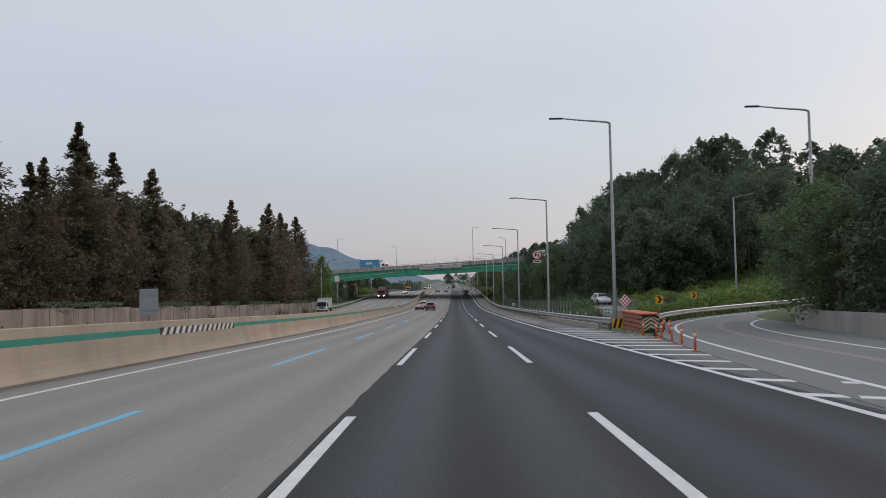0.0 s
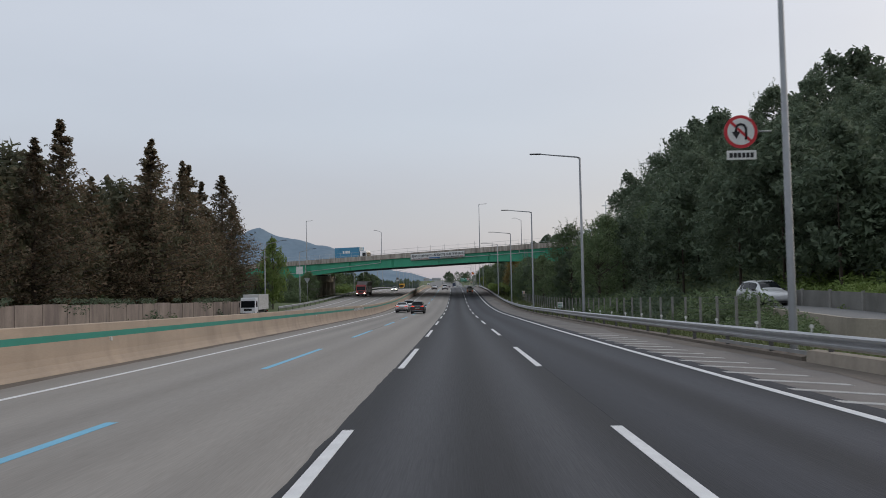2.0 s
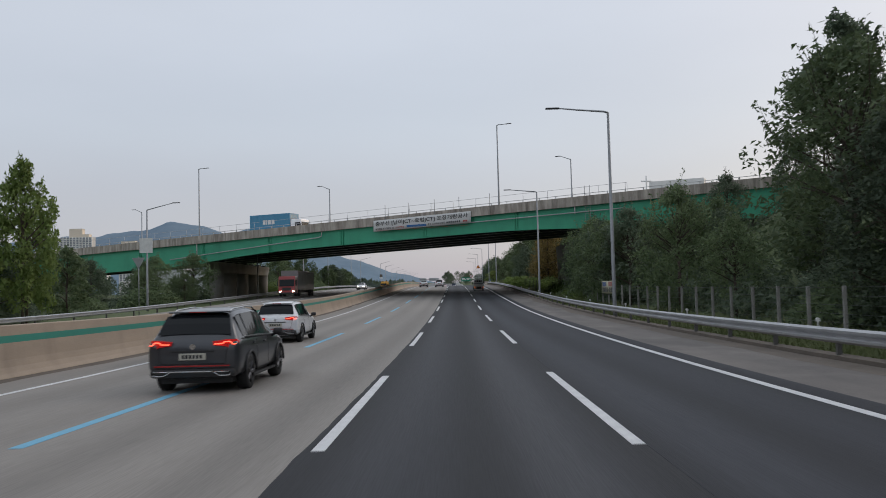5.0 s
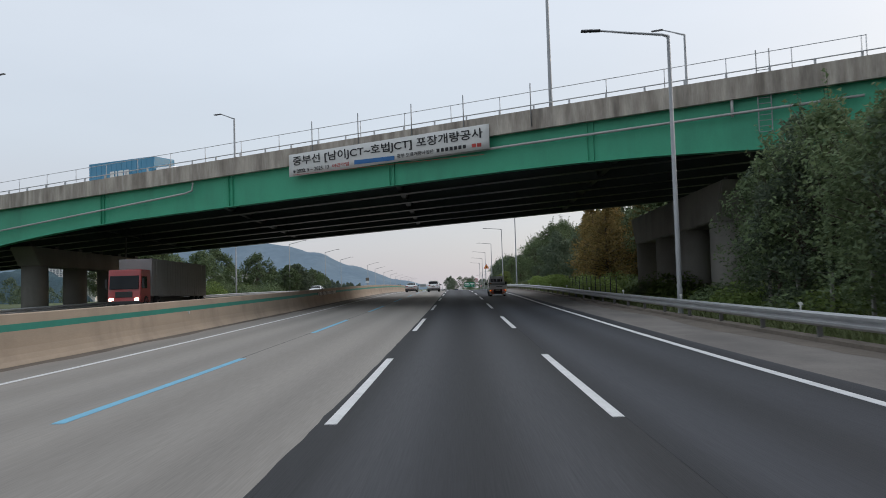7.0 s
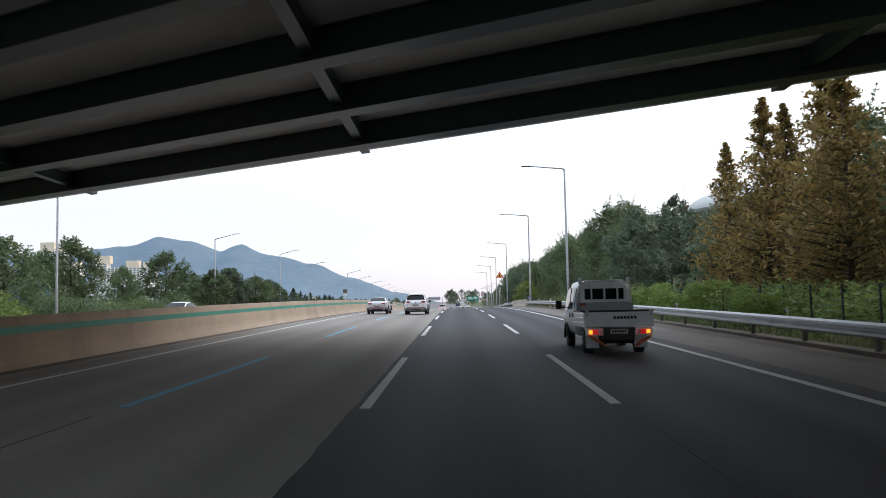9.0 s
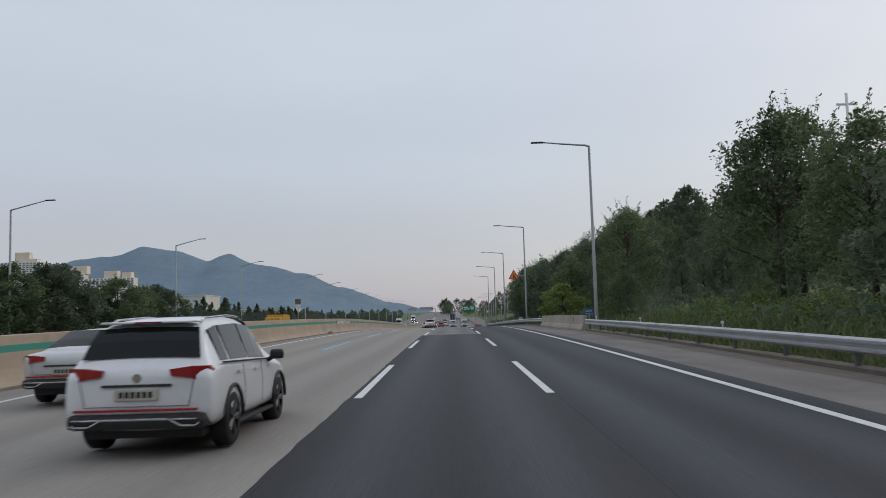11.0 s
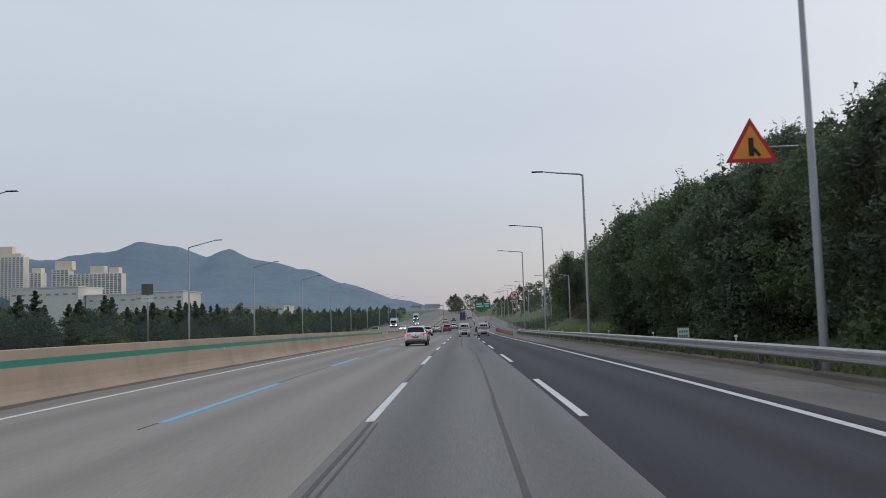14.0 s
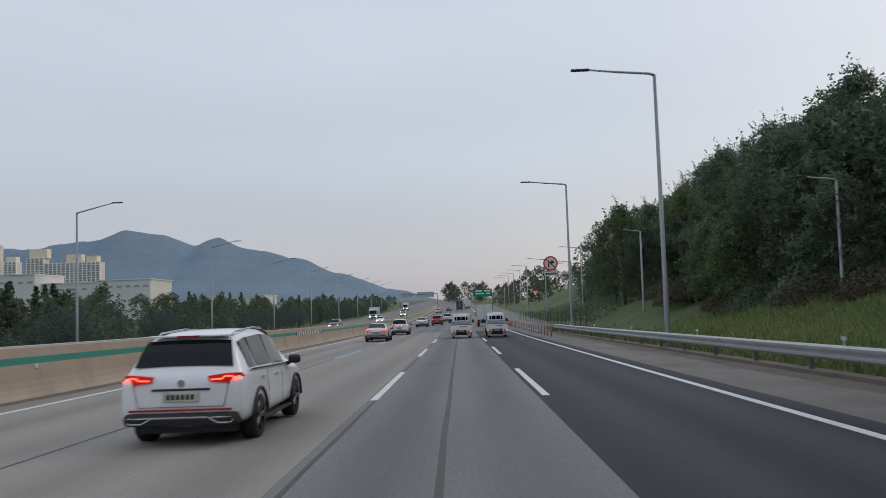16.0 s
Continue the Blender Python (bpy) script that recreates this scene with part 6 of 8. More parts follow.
for sgnx in (-1, 1):
    for k in range(4):
        z = 0.16 + 0.26 * k
        V = [(0, -0.075, z + 0.28), (sgnx * 0.56, -0.075, z - 0.10), (sgnx * 0.56, -0.075, z + 0.05), (0, -0.075, z + 0.43)]
        V = [(x, y, min(max(zz, 0.14), 1.18)) for x, y, zz in V]
        V += [(x, -0.062, zz) for x, y, zz in V]
        part("chevron", mesh_of("chevron", V, [(0, 1, 2, 3), (7, 6, 5, 4), (0, 4, 5, 1), (1, 5, 6, 2), (2, 6, 7, 3), (3, 7, 4, 0)], M_CREAM), cc)
# striped end board of the rail
eb = thing("end_board", "yellow and black striped board at the rail end", "sign", m=Matrix.Translation(R(9.25, 49.2)) @ Matrix.Diagonal((0.95, 1, 0.75, 1)))
part("board", box("board", -0.42, 0.42, -0.03, 0.0, 0.25, 1.0, M_YEL), eb)
for k in range(3):
    V = [(-0.4 + 0.3 * k, -0.04, 0.27), (-0.25 + 0.3 * k, -0.04, 0.27), (-0.1 + 0.3 * k, -0.04, 0.98), (-0.25 + 0.3 * k, -0.04, 0.98)]
    V = [(min(x, 0.42), y, z) for x, y, z in V]
    V += [(x, -0.031, z) for x, y, z in V]
    part("stripe", mesh_of("stripe", V, [(0, 1, 2, 3), (7, 6, 5, 4), (0, 4, 5, 1), (1, 5, 6, 2), (2, 6, 7, 3), (3, 7, 4, 0)], M_BLACK), eb)
# flexible orange posts
tm = tube("post", [(0, 0, 0), (0, 0, 0.75)], 0.045, M_ORANGE, 10)
tb = tube("band", [(0, 0, 0.5), (0, 0, 0.6)], 0.05, M_WHITE, 10)
tf = tube("foot", [(0, 0, 0), (0, 0, 0.05)], [0.13, 0.10], M_ORANGE, 12)
for u, y in ((7.5, 27.8), (8.28, 32.3), (8.5, 34.6), (8.75, 37.3), (9.0, 39.3), (8.9, 41.5), (10.3, 42), (10.6, 44.5), (11.3, 47)):
    t = thing("delineator_post", "flexible orange delineator post with a pale band", "traffic post", group="orange posts", m=Matrix.Translation(R(u, y)))
    part("post", tm, t)
    part("band", tb, t)
    part("foot", tf, t)
pm = tube("post", [(0, 0, 0), (0, 0, 0.75)], 0.045, M_ORDULL, 8)
for k in range(24):
    y = 531 + 2.6 * k
    t = thing("delineator_post", "dull orange delineator post beside the far hard shoulder", "traffic post", group="orange posts", m=Matrix.Translation(R(7.1, y)))
    part("post", pm, t)


# ---- signs ----
def disc(r, material, y0, y1, n=32, z=0.0):
    bm = bmesh.new()
    tube_bm(bm, (0, y0, z), (0, y1, z), r, r, n)
    return from_bm("disc", bm, material)


def chevron_sign(p, turn):
    s = thing("chevron_sign", "orange square sign with a black chevron on a post", "sign", group="chevron signs", m=Matrix.Translation(p) @ pose(0, 0, 0, 0, 0, turn) @ Matrix.Diagonal((0.8, 0.8, 0.8, 1)))
    part("post", tube("post", [(0, 0.04, -1.2), (0, 0.04, 2.1)], 0.035, M_POLE, 8), s)
    part("panel", box("panel", -0.38, 0.38, -0.02, 0.0, 1.3, 2.12, M_YEL, 0.008), s)
    V = [(-0.22, -0.03, 2.05), (0.0, -0.03, 2.05), (0.25, -0.03, 1.71), (0.0, -0.03, 1.37), (-0.22, -0.03, 1.37), (0.03, -0.03, 1.71)]
    V += [(x, -0.021, z) for x, y, z in V]
    part("chevron", mesh_of("chevron", V, [(0, 5, 2, 1), (5, 4, 3, 2), (0, 1, 7, 6), (1, 2, 8, 7), (2, 3, 9, 8), (3, 4, 10, 9), (4, 5, 11, 10), (5, 0, 6, 11)], M_BLACK), s)


for q in ((15.6, 66.1, 0.0), (22.3, 80.3, 0.05), (30.0, 92.7, 0.2), (38.2, 102.1, 0.4)):
    chevron_sign(Vector(q) - Vector((0, 0, 1.37)), 0)


def prohibition(p, m_label, bar_txt):
    s = thing("prohibition_sign", m_label, "sign", group="round signs", m=Matrix.Translation(p))
    part("rim", disc(0.62, M_REDS, -0.05, -0.01), s, "red rim")
    part("face", disc(0.50, M_WHITE, -0.058, -0.05), s, "white face")
    part("bracket", tube("bracket", [(0.1, 0.0, 0), (1.15, 0.02, 0)], 0.035, M_POLE, 8), s)
    part("plate", box("plate", -0.55, 0.55, -0.05, -0.02, -1.05, -0.70, M_WHITE, 0.01), s, "white supplementary plate")
    for k in range(6):
        part("print_bar", box("print_bar", -0.45 + 0.155 * k, -0.33 + 0.155 * k, -0.056, -0.05, -0.97, -0.79, M_INK), s)
    return s


def slash(s, a=45):
    part("slash", box("slash", -0.5, 0.5, -0.068, -0.064, -0.05, 0.05, M_REDS), s, m=pose(0, 0, 0, 0, a, 0))


s = prohibition(R(8.25, 86.7, 6.65), "round red-rimmed no U-turn sign on a lamp pole", 0)
s.scale = (0.8, 0.8, 0.8)
U = [(-0.18, 0), (-0.18, 0.14), (-0.12, 0.24), (0, 0.28), (0.12, 0.24), (0.18, 0.14), (0.18, -0.3)]
part("arrow", tube("arrow", [(x, -0.062, z) for x, z in U], 0.05, M_INK, 6), s)
part("arrow_head", mesh_of("arrow_head", [(-0.34, -0.066, 0.0), (-0.02, -0.066, 0.0), (-0.18, -0.066, -0.28), (-0.34, -0.06, 0.0), (-0.02, -0.06, 0.0), (-0.18, -0.06, -0.28)], [(0, 2, 1), (3, 4, 5), (0, 1, 4, 3), (1, 2, 5, 4), (2, 0, 3, 5)], M_INK), s)
slash(s)
s = prohibition(R(7.9, 536.8, 6.0), "round red-rimmed no-turning sign on a lamp pole", 0)
part("arrow", tube("arrow", [(-0.16, -0.062, -0.32), (-0.16, -0.062, 0.1), (0.1, -0.062, 0.1)], 0.055, M_INK, 6), s)
part("arrow_head", mesh_of("arrow_head", [(0.06, -0.066, 0.28), (0.06, -0.066, -0.08), (0.34, -0.066, 0.1), (0.06, -0.06, 0.28), (0.06, -0.06, -0.08), (0.34, -0.06, 0.1)], [(0, 1, 2), (3, 5, 4), (0, 3, 4, 1), (1, 4, 5, 2), (2, 5, 3, 0)], M_INK), s)
slash(s)
# small white plate signs with print, on posts behind the rail
def plate_sign(p, w, h, top, material, ink, label, rows=2):
    s = thing("plate_sign", label, "sign", group="small signs", m=Matrix.Translation(p))
    part("post", tube("post", [(0, 0.03, -0.6), (0, 0.03, top)], 0.03, M_POLE, 8), s)
    part("panel", box("panel", -w / 2, w / 2, -0.02, 0.0, top - h, top, material, 0.008), s)
    part("rim", box("rim", -w / 2 + 0.03, w / 2 - 0.03, -0.024, -0.02, top - h + 0.03, top - h + 0.05, ink), s)
    for r in range(rows):
        for k in range(4):
            z = top - h * (0.35 + 0.4 * r)
            part("print_bar", box("print_bar", -w * 0.38 + w * 0.2 * k, -w * 0.25 + w * 0.2 * k, -0.026, -0.02, z - h * 0.1, z + h * 0.1, ink), s)
    return s


def gz(u, y):
    p = R(u, y)
    return Vector((p.x, y, ground_z(p.x, y)))


plate_sign(gz(9.5, 140.3), 0.5, 0.5, 1.75, M_WHITE, M_GREENS, "small white sign with green print on a post")
plate_sign(gz(9.35, 53.4), 0.5, 0.5, 1.75, M_WHITE, M_GREENS, "small white sign with green print on a post")
plate_sign(gz(9.9, 448.0), 0.52, 0.48, 1.5, M_WHITE, M_GREENS, "small white sign with green print on a post")
plate_sign(gz(9.6, 386.5), 0.6, 0.3, 1.75, M_BLUES, M_WHITE, "small blue place-name sign on a post", 1)
plate_sign(gz(10.3, 50.8), 0.85, 0.4, 1.5, M_BLUES, M_WHITE, "small blue place-name sign on a post", 1)
# orange triangle on the lamp pole
s = thing("warning_triangle", "orange warning triangle with a red rim on a lamp pole", "sign", m=Matrix.Translation(R(7.9, 432.5, 6.2)))


def tri_mesh(r, y0, y1, material):
    V = [(r * math.sin(a), y, r * math.cos(a)) for y in (y0, y1) for a in (0, 2.0944, 4.18879)]
    return mesh_of("triangle", V, [(0, 1, 2), (5, 4, 3), (0, 3, 4, 1), (1, 4, 5, 2), (2, 5, 3, 0)], material)


part("rim", tri_mesh(0.82, -0.04, 0.0, M_REDS), s, "red rim")
part("face", tri_mesh(0.62, -0.05, -0.04, mat("amber_sheet", (0.78, 0.30, 0.03), 0.5, scale=3, amount=0.3, bump=0.0)), s, "orange face")
part("symbol", box("symbol", -0.08, 0.06, -0.06, -0.05, -0.24, 0.26, M_INK, 0.01), s)
part("symbol", box("symbol", -0.04, 0.04, -0.06, -0.051, -0.14, 0.14, M_INK, 0.01), s, m=Matrix.Translation((0.13, 0, -0.13)) @ pose(0, 0, 0, 0, -38, 0))
part("bracket", tube("bracket", [(0.2, 0.02, 0), (1.3, 0.03, 0.0)], 0.035, M_POLE, 8), s)
# green direction sign far ahead, on a bent pole
s = thing("direction_sign", "green motorway direction sign on a cantilever pole", "sign", m=Matrix.Translation(R(9.6, 790)))
part("pole", tube("pole", [(3.5, 0, -1), (3.5, 0, 6.4), (2.8, 0, 7.2), (-3, 0, 7.3)], 0.16, M_POLE, 10), s)
part("panel", box("panel", -3.6, 3.4, -0.2, -0.1, 5.2, 8.2, M_GREENS, 0.03), s)
for k, (a, b, z) in enumerate(((-3.0, -0.6, 7.2), (0.4, 2.8, 7.2), (-3.0, 0.2, 6.2), (1.0, 2.6, 6.2))):
    part("print_bar", box("print_bar", a, b, -0.23, -0.2, z, z + 0.5, M_WHITE), s)
# overhead sign gantry on the opposite side, seen from behind
gt = thing("sign_gantry", "overhead sign gantry over the far carriageway", "gantry", m=Matrix.Translation(R(0, 905)))
for x in (-31, -11.2):
    part("post", tube("post", [(x, 0, -0.5), (x, 0, 7)], 0.2, M_POLE, 10), gt)
part("beam", tube("beam", [(-31, 0, 6.9), (-11.2, 0, 6.9)], 0.2, M_POLE, 10), gt)
for a, b in ((-30, -24.5), (-22, -13)):
    part("panel", box("panel", a, b, 0.2, 0.3, 5.2, 8.0, M_STEEL), gt, "grey back of a sign panel")
# church with a cross behind the trees
ch = thing("church", "pale church building with a cross on its roof", "church")
cz = ground_z(76, 488)
part("wall", box("wall", 74.5, 78.5, 486.8, 492, cz - 3, 29.5, M_APT), ch)
part("cross_post", tube("cross_post", [(76.3, 488.6, 29.4), (76.3, 488.6, 42.2)], 0.28, M_WHITE, 8), ch)
part("cross_arm", tube("cross_arm", [(74.3, 488.6, 40), (78.3, 488.6, 40)], 0.25, M_WHITE, 8), ch)
# lamps on the ramp
street_lamp(Vector((20.9, 50, ground_z(20.9, 50) + 0.5)), LM_R, "tall grey steel street lamp outside the exit ramp", "street lamps on the ramp")
street_lamp(Vector((32.3, 98, ground_z(32.3, 98) + 0.5)), lamp_meshes(11.2, 2.6, 0.5, 1), "slim grey street lamp beside the exit ramp", "street lamps on the ramp")

# side-road lamps and a small radio mast behind the bank
LM_S = lamp_meshes(8.0, 1.7, 0.25, -1)
for xw, y, b in ((18.3, 511, -0.4), (15.0, 545, 1.2), (15.5, 600, 1.5)):
    street_lamp(Vector((xw, y, max(ground_z(xw, y) - 1.5, rz(y) + b))), LM_S, "slim grey street lamp on the side road", "street lamps on the side road")
p = R(22.5, 582)
mast = thing("radio_mast", "white radio mast with a ring of antennas", "mast", m=Matrix.Translation((p.x, p.y, ground_z(p.x, p.y))))
part("pole", tube("pole", [(0, 0, -0.5), (0, 0, 13)], [0.25, 0.16], M_WHITE, 12), mast)
for k in range(6):
    a = k * 1.047
    part("antenna", box("antenna", -0.12, 0.12, -0.08, 0.08, 11, 13.2, M_WHITE, 0.02), mast, m=Matrix.Translation((math.cos(a) * 0.8, math.sin(a) * 0.8, 0)))
    part("bracket", tube("bracket", [(0, 0, 12), (math.cos(a) * 0.8, math.sin(a) * 0.8, 12)], 0.03, M_POLE, 5), mast)
s = thing("route_sign", "dark panel with white plates on a tall pole", "sign", m=Matrix.Translation(R(-29.2, 486)))
part("pole", tube("pole", [(0, 0.1, -0.4), (0, 0.1, 6.2)], 0.07, M_POLE, 8), s)
part("panel", box("panel", -0.55, 0.55, -0.03, 0.0, 5.3, 6.3, M_DIRT, 0.01), s)
for z in (4.65, 4.95):
    part("plate", box("plate", -0.58, 0.58, -0.03, 0.0, z, z + 0.22, M_WHITE, 0.01), s)
# old direction board on the wall side before the overpass, seen from behind
s = thing("give_way_sign", "back of a triangular sign on a pole", "sign", m=Matrix.Translation(R(-31.5, 236)))
part("pole", tube("pole", [(0, 0.05, -0.4), (0, 0.05, 5.6)], 0.05, M_POLE, 8), s)
part("panel", tri_mesh(0.75, -0.02, 0.0, M_STEEL), s, m=Matrix.Translation((0.0, 0, 5.1)) @ pose(0, 0, 0, 0, 180, 0))
s = thing("give_way_sign", "red and white give-way triangle on a bent pole", "sign", m=Matrix.Translation(R(11.3, 586)))
part("pole", tube("pole", [(0.9, 0.06, -0.4), (0.9, 0.06, 4.0), (0.7, 0.06, 4.5), (-0.3, 0.06, 4.7)], 0.05, M_POLE, 8), s)
part("panel", tri_mesh(0.62, -0.02, 0.0, M_REDS), s, "red rim", m=Matrix.Translation((-0.3, 0, 4.6)) @ pose(0, 0, 0, 0, 180, 0))
part("face", tri_mesh(0.42, -0.03, -0.02, M_WHITE), s, "white face", m=Matrix.Translation((-0.3, 0, 4.6)) @ pose(0, 0, 0, 0, 180, 0))
# white panel strapped to the lamp before the overpass
s = thing("lamp_panel", "white square panel strapped to a lamp pole", "sign", m=Matrix.Translation(R(-35.5, 248.8, 7.2)))
part("panel", box("panel", -0.75, 0.75, -0.16, -0.11, -0.85, 0.85, M_WHITE, 0.01), s)
for dz in (-0.5, 0.5):
    part("strap", box("strap", -0.16, 0.16, -0.12, 0.14, dz - 0.03, dz + 0.03, M_STEEL), s)
# ragged asphalt edge along the concrete, and dirt at the foot of the median
V, F = [], []
ys_ = steps(-60, 384, 0.6)
for i, y in enumerate(ys_):
    w = 0.05 + 0.03 * noise.noise(Vector((y * 0.7, 0, 0))) + 0.035 * noise.noise(Vector((y * 2.3, 4, 0)))
    V += [R(-1.95, y, 0.002), R(-1.98 - max(w, 0.02), y, 0.003)]
    if i:
        F.append((2 * i - 2, 2 * i, 2 * i + 1, 2 * i - 1))
part("ragged_edge", mesh_of("ragged_edge", V, F, M_ASPH), road, "ragged edge of the asphalt")
V, F = [], []
ys_ = steps(-60, 560, 1.2)
for i, y in enumerate(ys_):
    w = 0.30 + 0.22 * noise.noise(Vector((y * 0.23, 0, 7))) + 0.12 * noise.noise(Vector((y * 1.1, 4, 7)))
    V += [on_barrier(0.40, y, 0.03), on_barrier(0.45 + max(w, 0.05), y, 0.003)]
    if i:
        F.append((2 * i - 2, 2 * i - 1, 2 * i + 1, 2 * i))
part("dirt", mesh_of("dirt", V, F, M_DIRT), road, "dirt swept against the median")
V, F = [], []
ys_ = steps(70, 560, 1.2)
for i, y in enumerate(ys_):
    w = 0.8 + 0.5 * noise.noise(Vector((y * 0.11, 0, 2))) + 0.25 * noise.noise(Vector((y * 0.8, 4, 2)))
    V += [R(8.88, y, 0.004), R(8.88 - max(w, 0.1), y, 0.001)]
    if i:
        F.append((2 * i - 2, 2 * i, 2 * i + 1, 2 * i - 1))
part("dirt", mesh_of("dirt", V, F, M_DIRT), road, "dirt gathered along the hard shoulder")

# advertising banner tied to the roadside fence
ad = thing("banner", "pale yellow advertising banner tied to the wire fence", "banner", m=Matrix.Translation((R(13.2, 228).x, 224.4, -2.22)) @ pose(0, 0, 0, 0, 0, 90))
V, F = [], []
for i in range(25):
    s = 6.9 * i / 24
    w = 0.04 * math.sin(i * 0.9)
    dz = -0.05 * math.sin(math.pi * i / 24)
    V += [(s, w, dz), (s, w + 0.01, dz), (s, w * 0.5 + 0.01, 1.12 + dz), (s, w * 0.5, 1.12 + dz)]
    if i:
        for k in range(4):
            F.append((4 * i - 4 + k, 4 * i - 4 + (k + 1) % 4, 4 * i + (k + 1) % 4, 4 * i + k))
F += [(0, 3, 2, 1), (96, 97, 98, 99)]
M_ADCLOTH = mat("yellow_banner_cloth", (0.44, 0.41, 0.30), 0.8, col2=(0.38, 0.35, 0.25), scale=0.6, amount=0.3, bump=0.03)
M_ADBLUE = mat("faded_blue_print", (0.16, 0.22, 0.42), 0.8, bump=0)
M_ADRED = mat("faded_red_print", (0.46, 0.20, 0.18), 0.8, bump=0)
M_ADINK = mat("faded_dark_print", (0.14, 0.14, 0.13), 0.8, bump=0)
part("cloth", mesh_of("cloth", V, F, M_ADCLOTH, True), ad)
for a, b, z0, z1, m_ in ((4.9, 5.3, 0.62, 0.98, M_ADBLUE), (5.42, 5.85, 0.62, 0.98, M_ADBLUE), (5.95, 6.2, 0.62, 0.98, M_ADBLUE), (4.4, 4.7, 0.62, 0.98, M_ADBLUE),
                         (0.5, 0.9, 0.62, 1.0, M_ADRED), (1.0, 1.4, 0.62, 1.0, M_ADRED), (1.5, 1.85, 0.62, 1.0, M_ADRED), (1.95, 2.3, 0.62, 1.0, M_ADRED), (2.4, 2.75, 0.62, 1.0, M_ADRED), (2.9, 3.3, 0.62, 1.0, M_ADRED)):
    part("print_bar", box("print_bar", a, b, 0.045, 0.055, z0, z1, m_), ad)
for k in range(9):
    if k != 4:
        part("print_bar", box("print_bar", 0.4 + 0.68 * k, 0.88 + 0.68 * k, 0.045, 0.055, 0.1, 0.5, M_ADINK), ad)
part("print_bar", box("print_bar", 0.5 + 0.68 * 4, 0.8 + 0.68 * 4, 0.045, 0.055, 0.26, 0.34, M_ADINK), ad)

# diamond warning board behind the cushion
s = thing("object_marker", "diamond board with red reflector dots on a post", "sign", m=Matrix.Translation(R(9.75, 49.9)))
part("post", tube("post", [(0, 0.03, -0.5), (0, 0.03, 1.9)], 0.03, M_POLE, 8), s)
part("panel", box("panel", -0.27, 0.27, -0.02, 0.0, -0.27, 0.27, M_WHITE, 0.006), s, m=Matrix.Translation((0, 0, 1.75)) @ pose(0, 0, 0, 0, 45, 0))
for i in range(3):
    for j in range(3):
        part("reflector", disc(0.055, M_REDS, -0.03, -0.02, 10), s, m=Matrix.Translation((0, 0, 1.75)) @ pose(0, 0, 0, 0, 45, 0) @ Matrix.Translation((-0.17 + 0.17 * i, 0, -0.17 + 0.17 * j)))


# ---- vehicles ----
def paint(name, col, metal=0.0, rough=0.28):
    m = mat(name, col, rough, metal, col2=tuple(c * 0.9 for c in col), scale=1.5, amount=0.5, fine=60, fine_amt=0.01, bump=0.0, stain=0.12, stain_col=(0.12, 0.11, 0.10), stain_scale=2.5)
    m.node_tree.nodes["Principled BSDF"].inputs["Coat Weight"].default_value = 0.5
    return m


P_WHITE = paint("white_car_paint", (0.80, 0.81, 0.83))
P_SILVER = paint("silver_car_paint", (0.60, 0.61, 0.62), 0.3, 0.35)
P_DARK = paint("dark_grey_car_paint", (0.045, 0.048, 0.055), 0.3, 0.3)
P_RED = paint("red_car_paint", (0.33, 0.03, 0.03))
P_BLUE = paint("blue_container_paint", (0.03, 0.20, 0.34), 0, 0.5)
P_BOX = paint("cargo_box_paint", (0.60, 0.60, 0.58), 0, 0.5)
P_GREYBOX = paint("grey_tarpaulin", (0.22, 0.21, 0.21), 0, 0.7)
P_NAVY = paint("navy_box_paint", (0.03, 0.045, 0.09), 0, 0.5)
M_GLASS = mat("tinted_glass", (0.010, 0.012, 0.014), 0.06, scale=1, amount=0.2, fine_amt=0.02, bump=0, spec=0.2)
M_RUBBER = mat("tyre_rubber", (0.018, 0.018, 0.018), 0.85, scale=6, amount=0.5, bump=0.1)
M_RIM = mat("alloy_rim", (0.10, 0.10, 0.105), 0.45, 0.6, scale=6, amount=0.4, bump=0.02)
M_TRIM = mat("black_trim_plastic", (0.025, 0.025, 0.026), 0.6, scale=6, amount=0.4, bump=0.03)
M_CHROME = mat("chrome_trim", (0.60, 0.60, 0.60), 0.15, 1.0, bump=0)
M_TAIL = glow_mat("lit_tail_lamp", (0.42, 0.008, 0.008), 0.3)
M_TAILB = glow_mat("bright_lamp_strip", (1.0, 0.10, 0.05), 2.6)
M_TAILD = mat("unlit_tail_lamp", (0.35, 0.02, 0.02), 0.25, bump=0)
M_AMBER = glow_mat("amber_lamp", (0.9, 0.25, 0.02), 1.2)
M_HEAD = glow_mat("head_lamp", (1.0, 0.86, 0.62), 9.0)
M_PLATE = mat("number_plate", (0.55, 0.53, 0.45), 0.5, bump=0)

WHEELS = {}


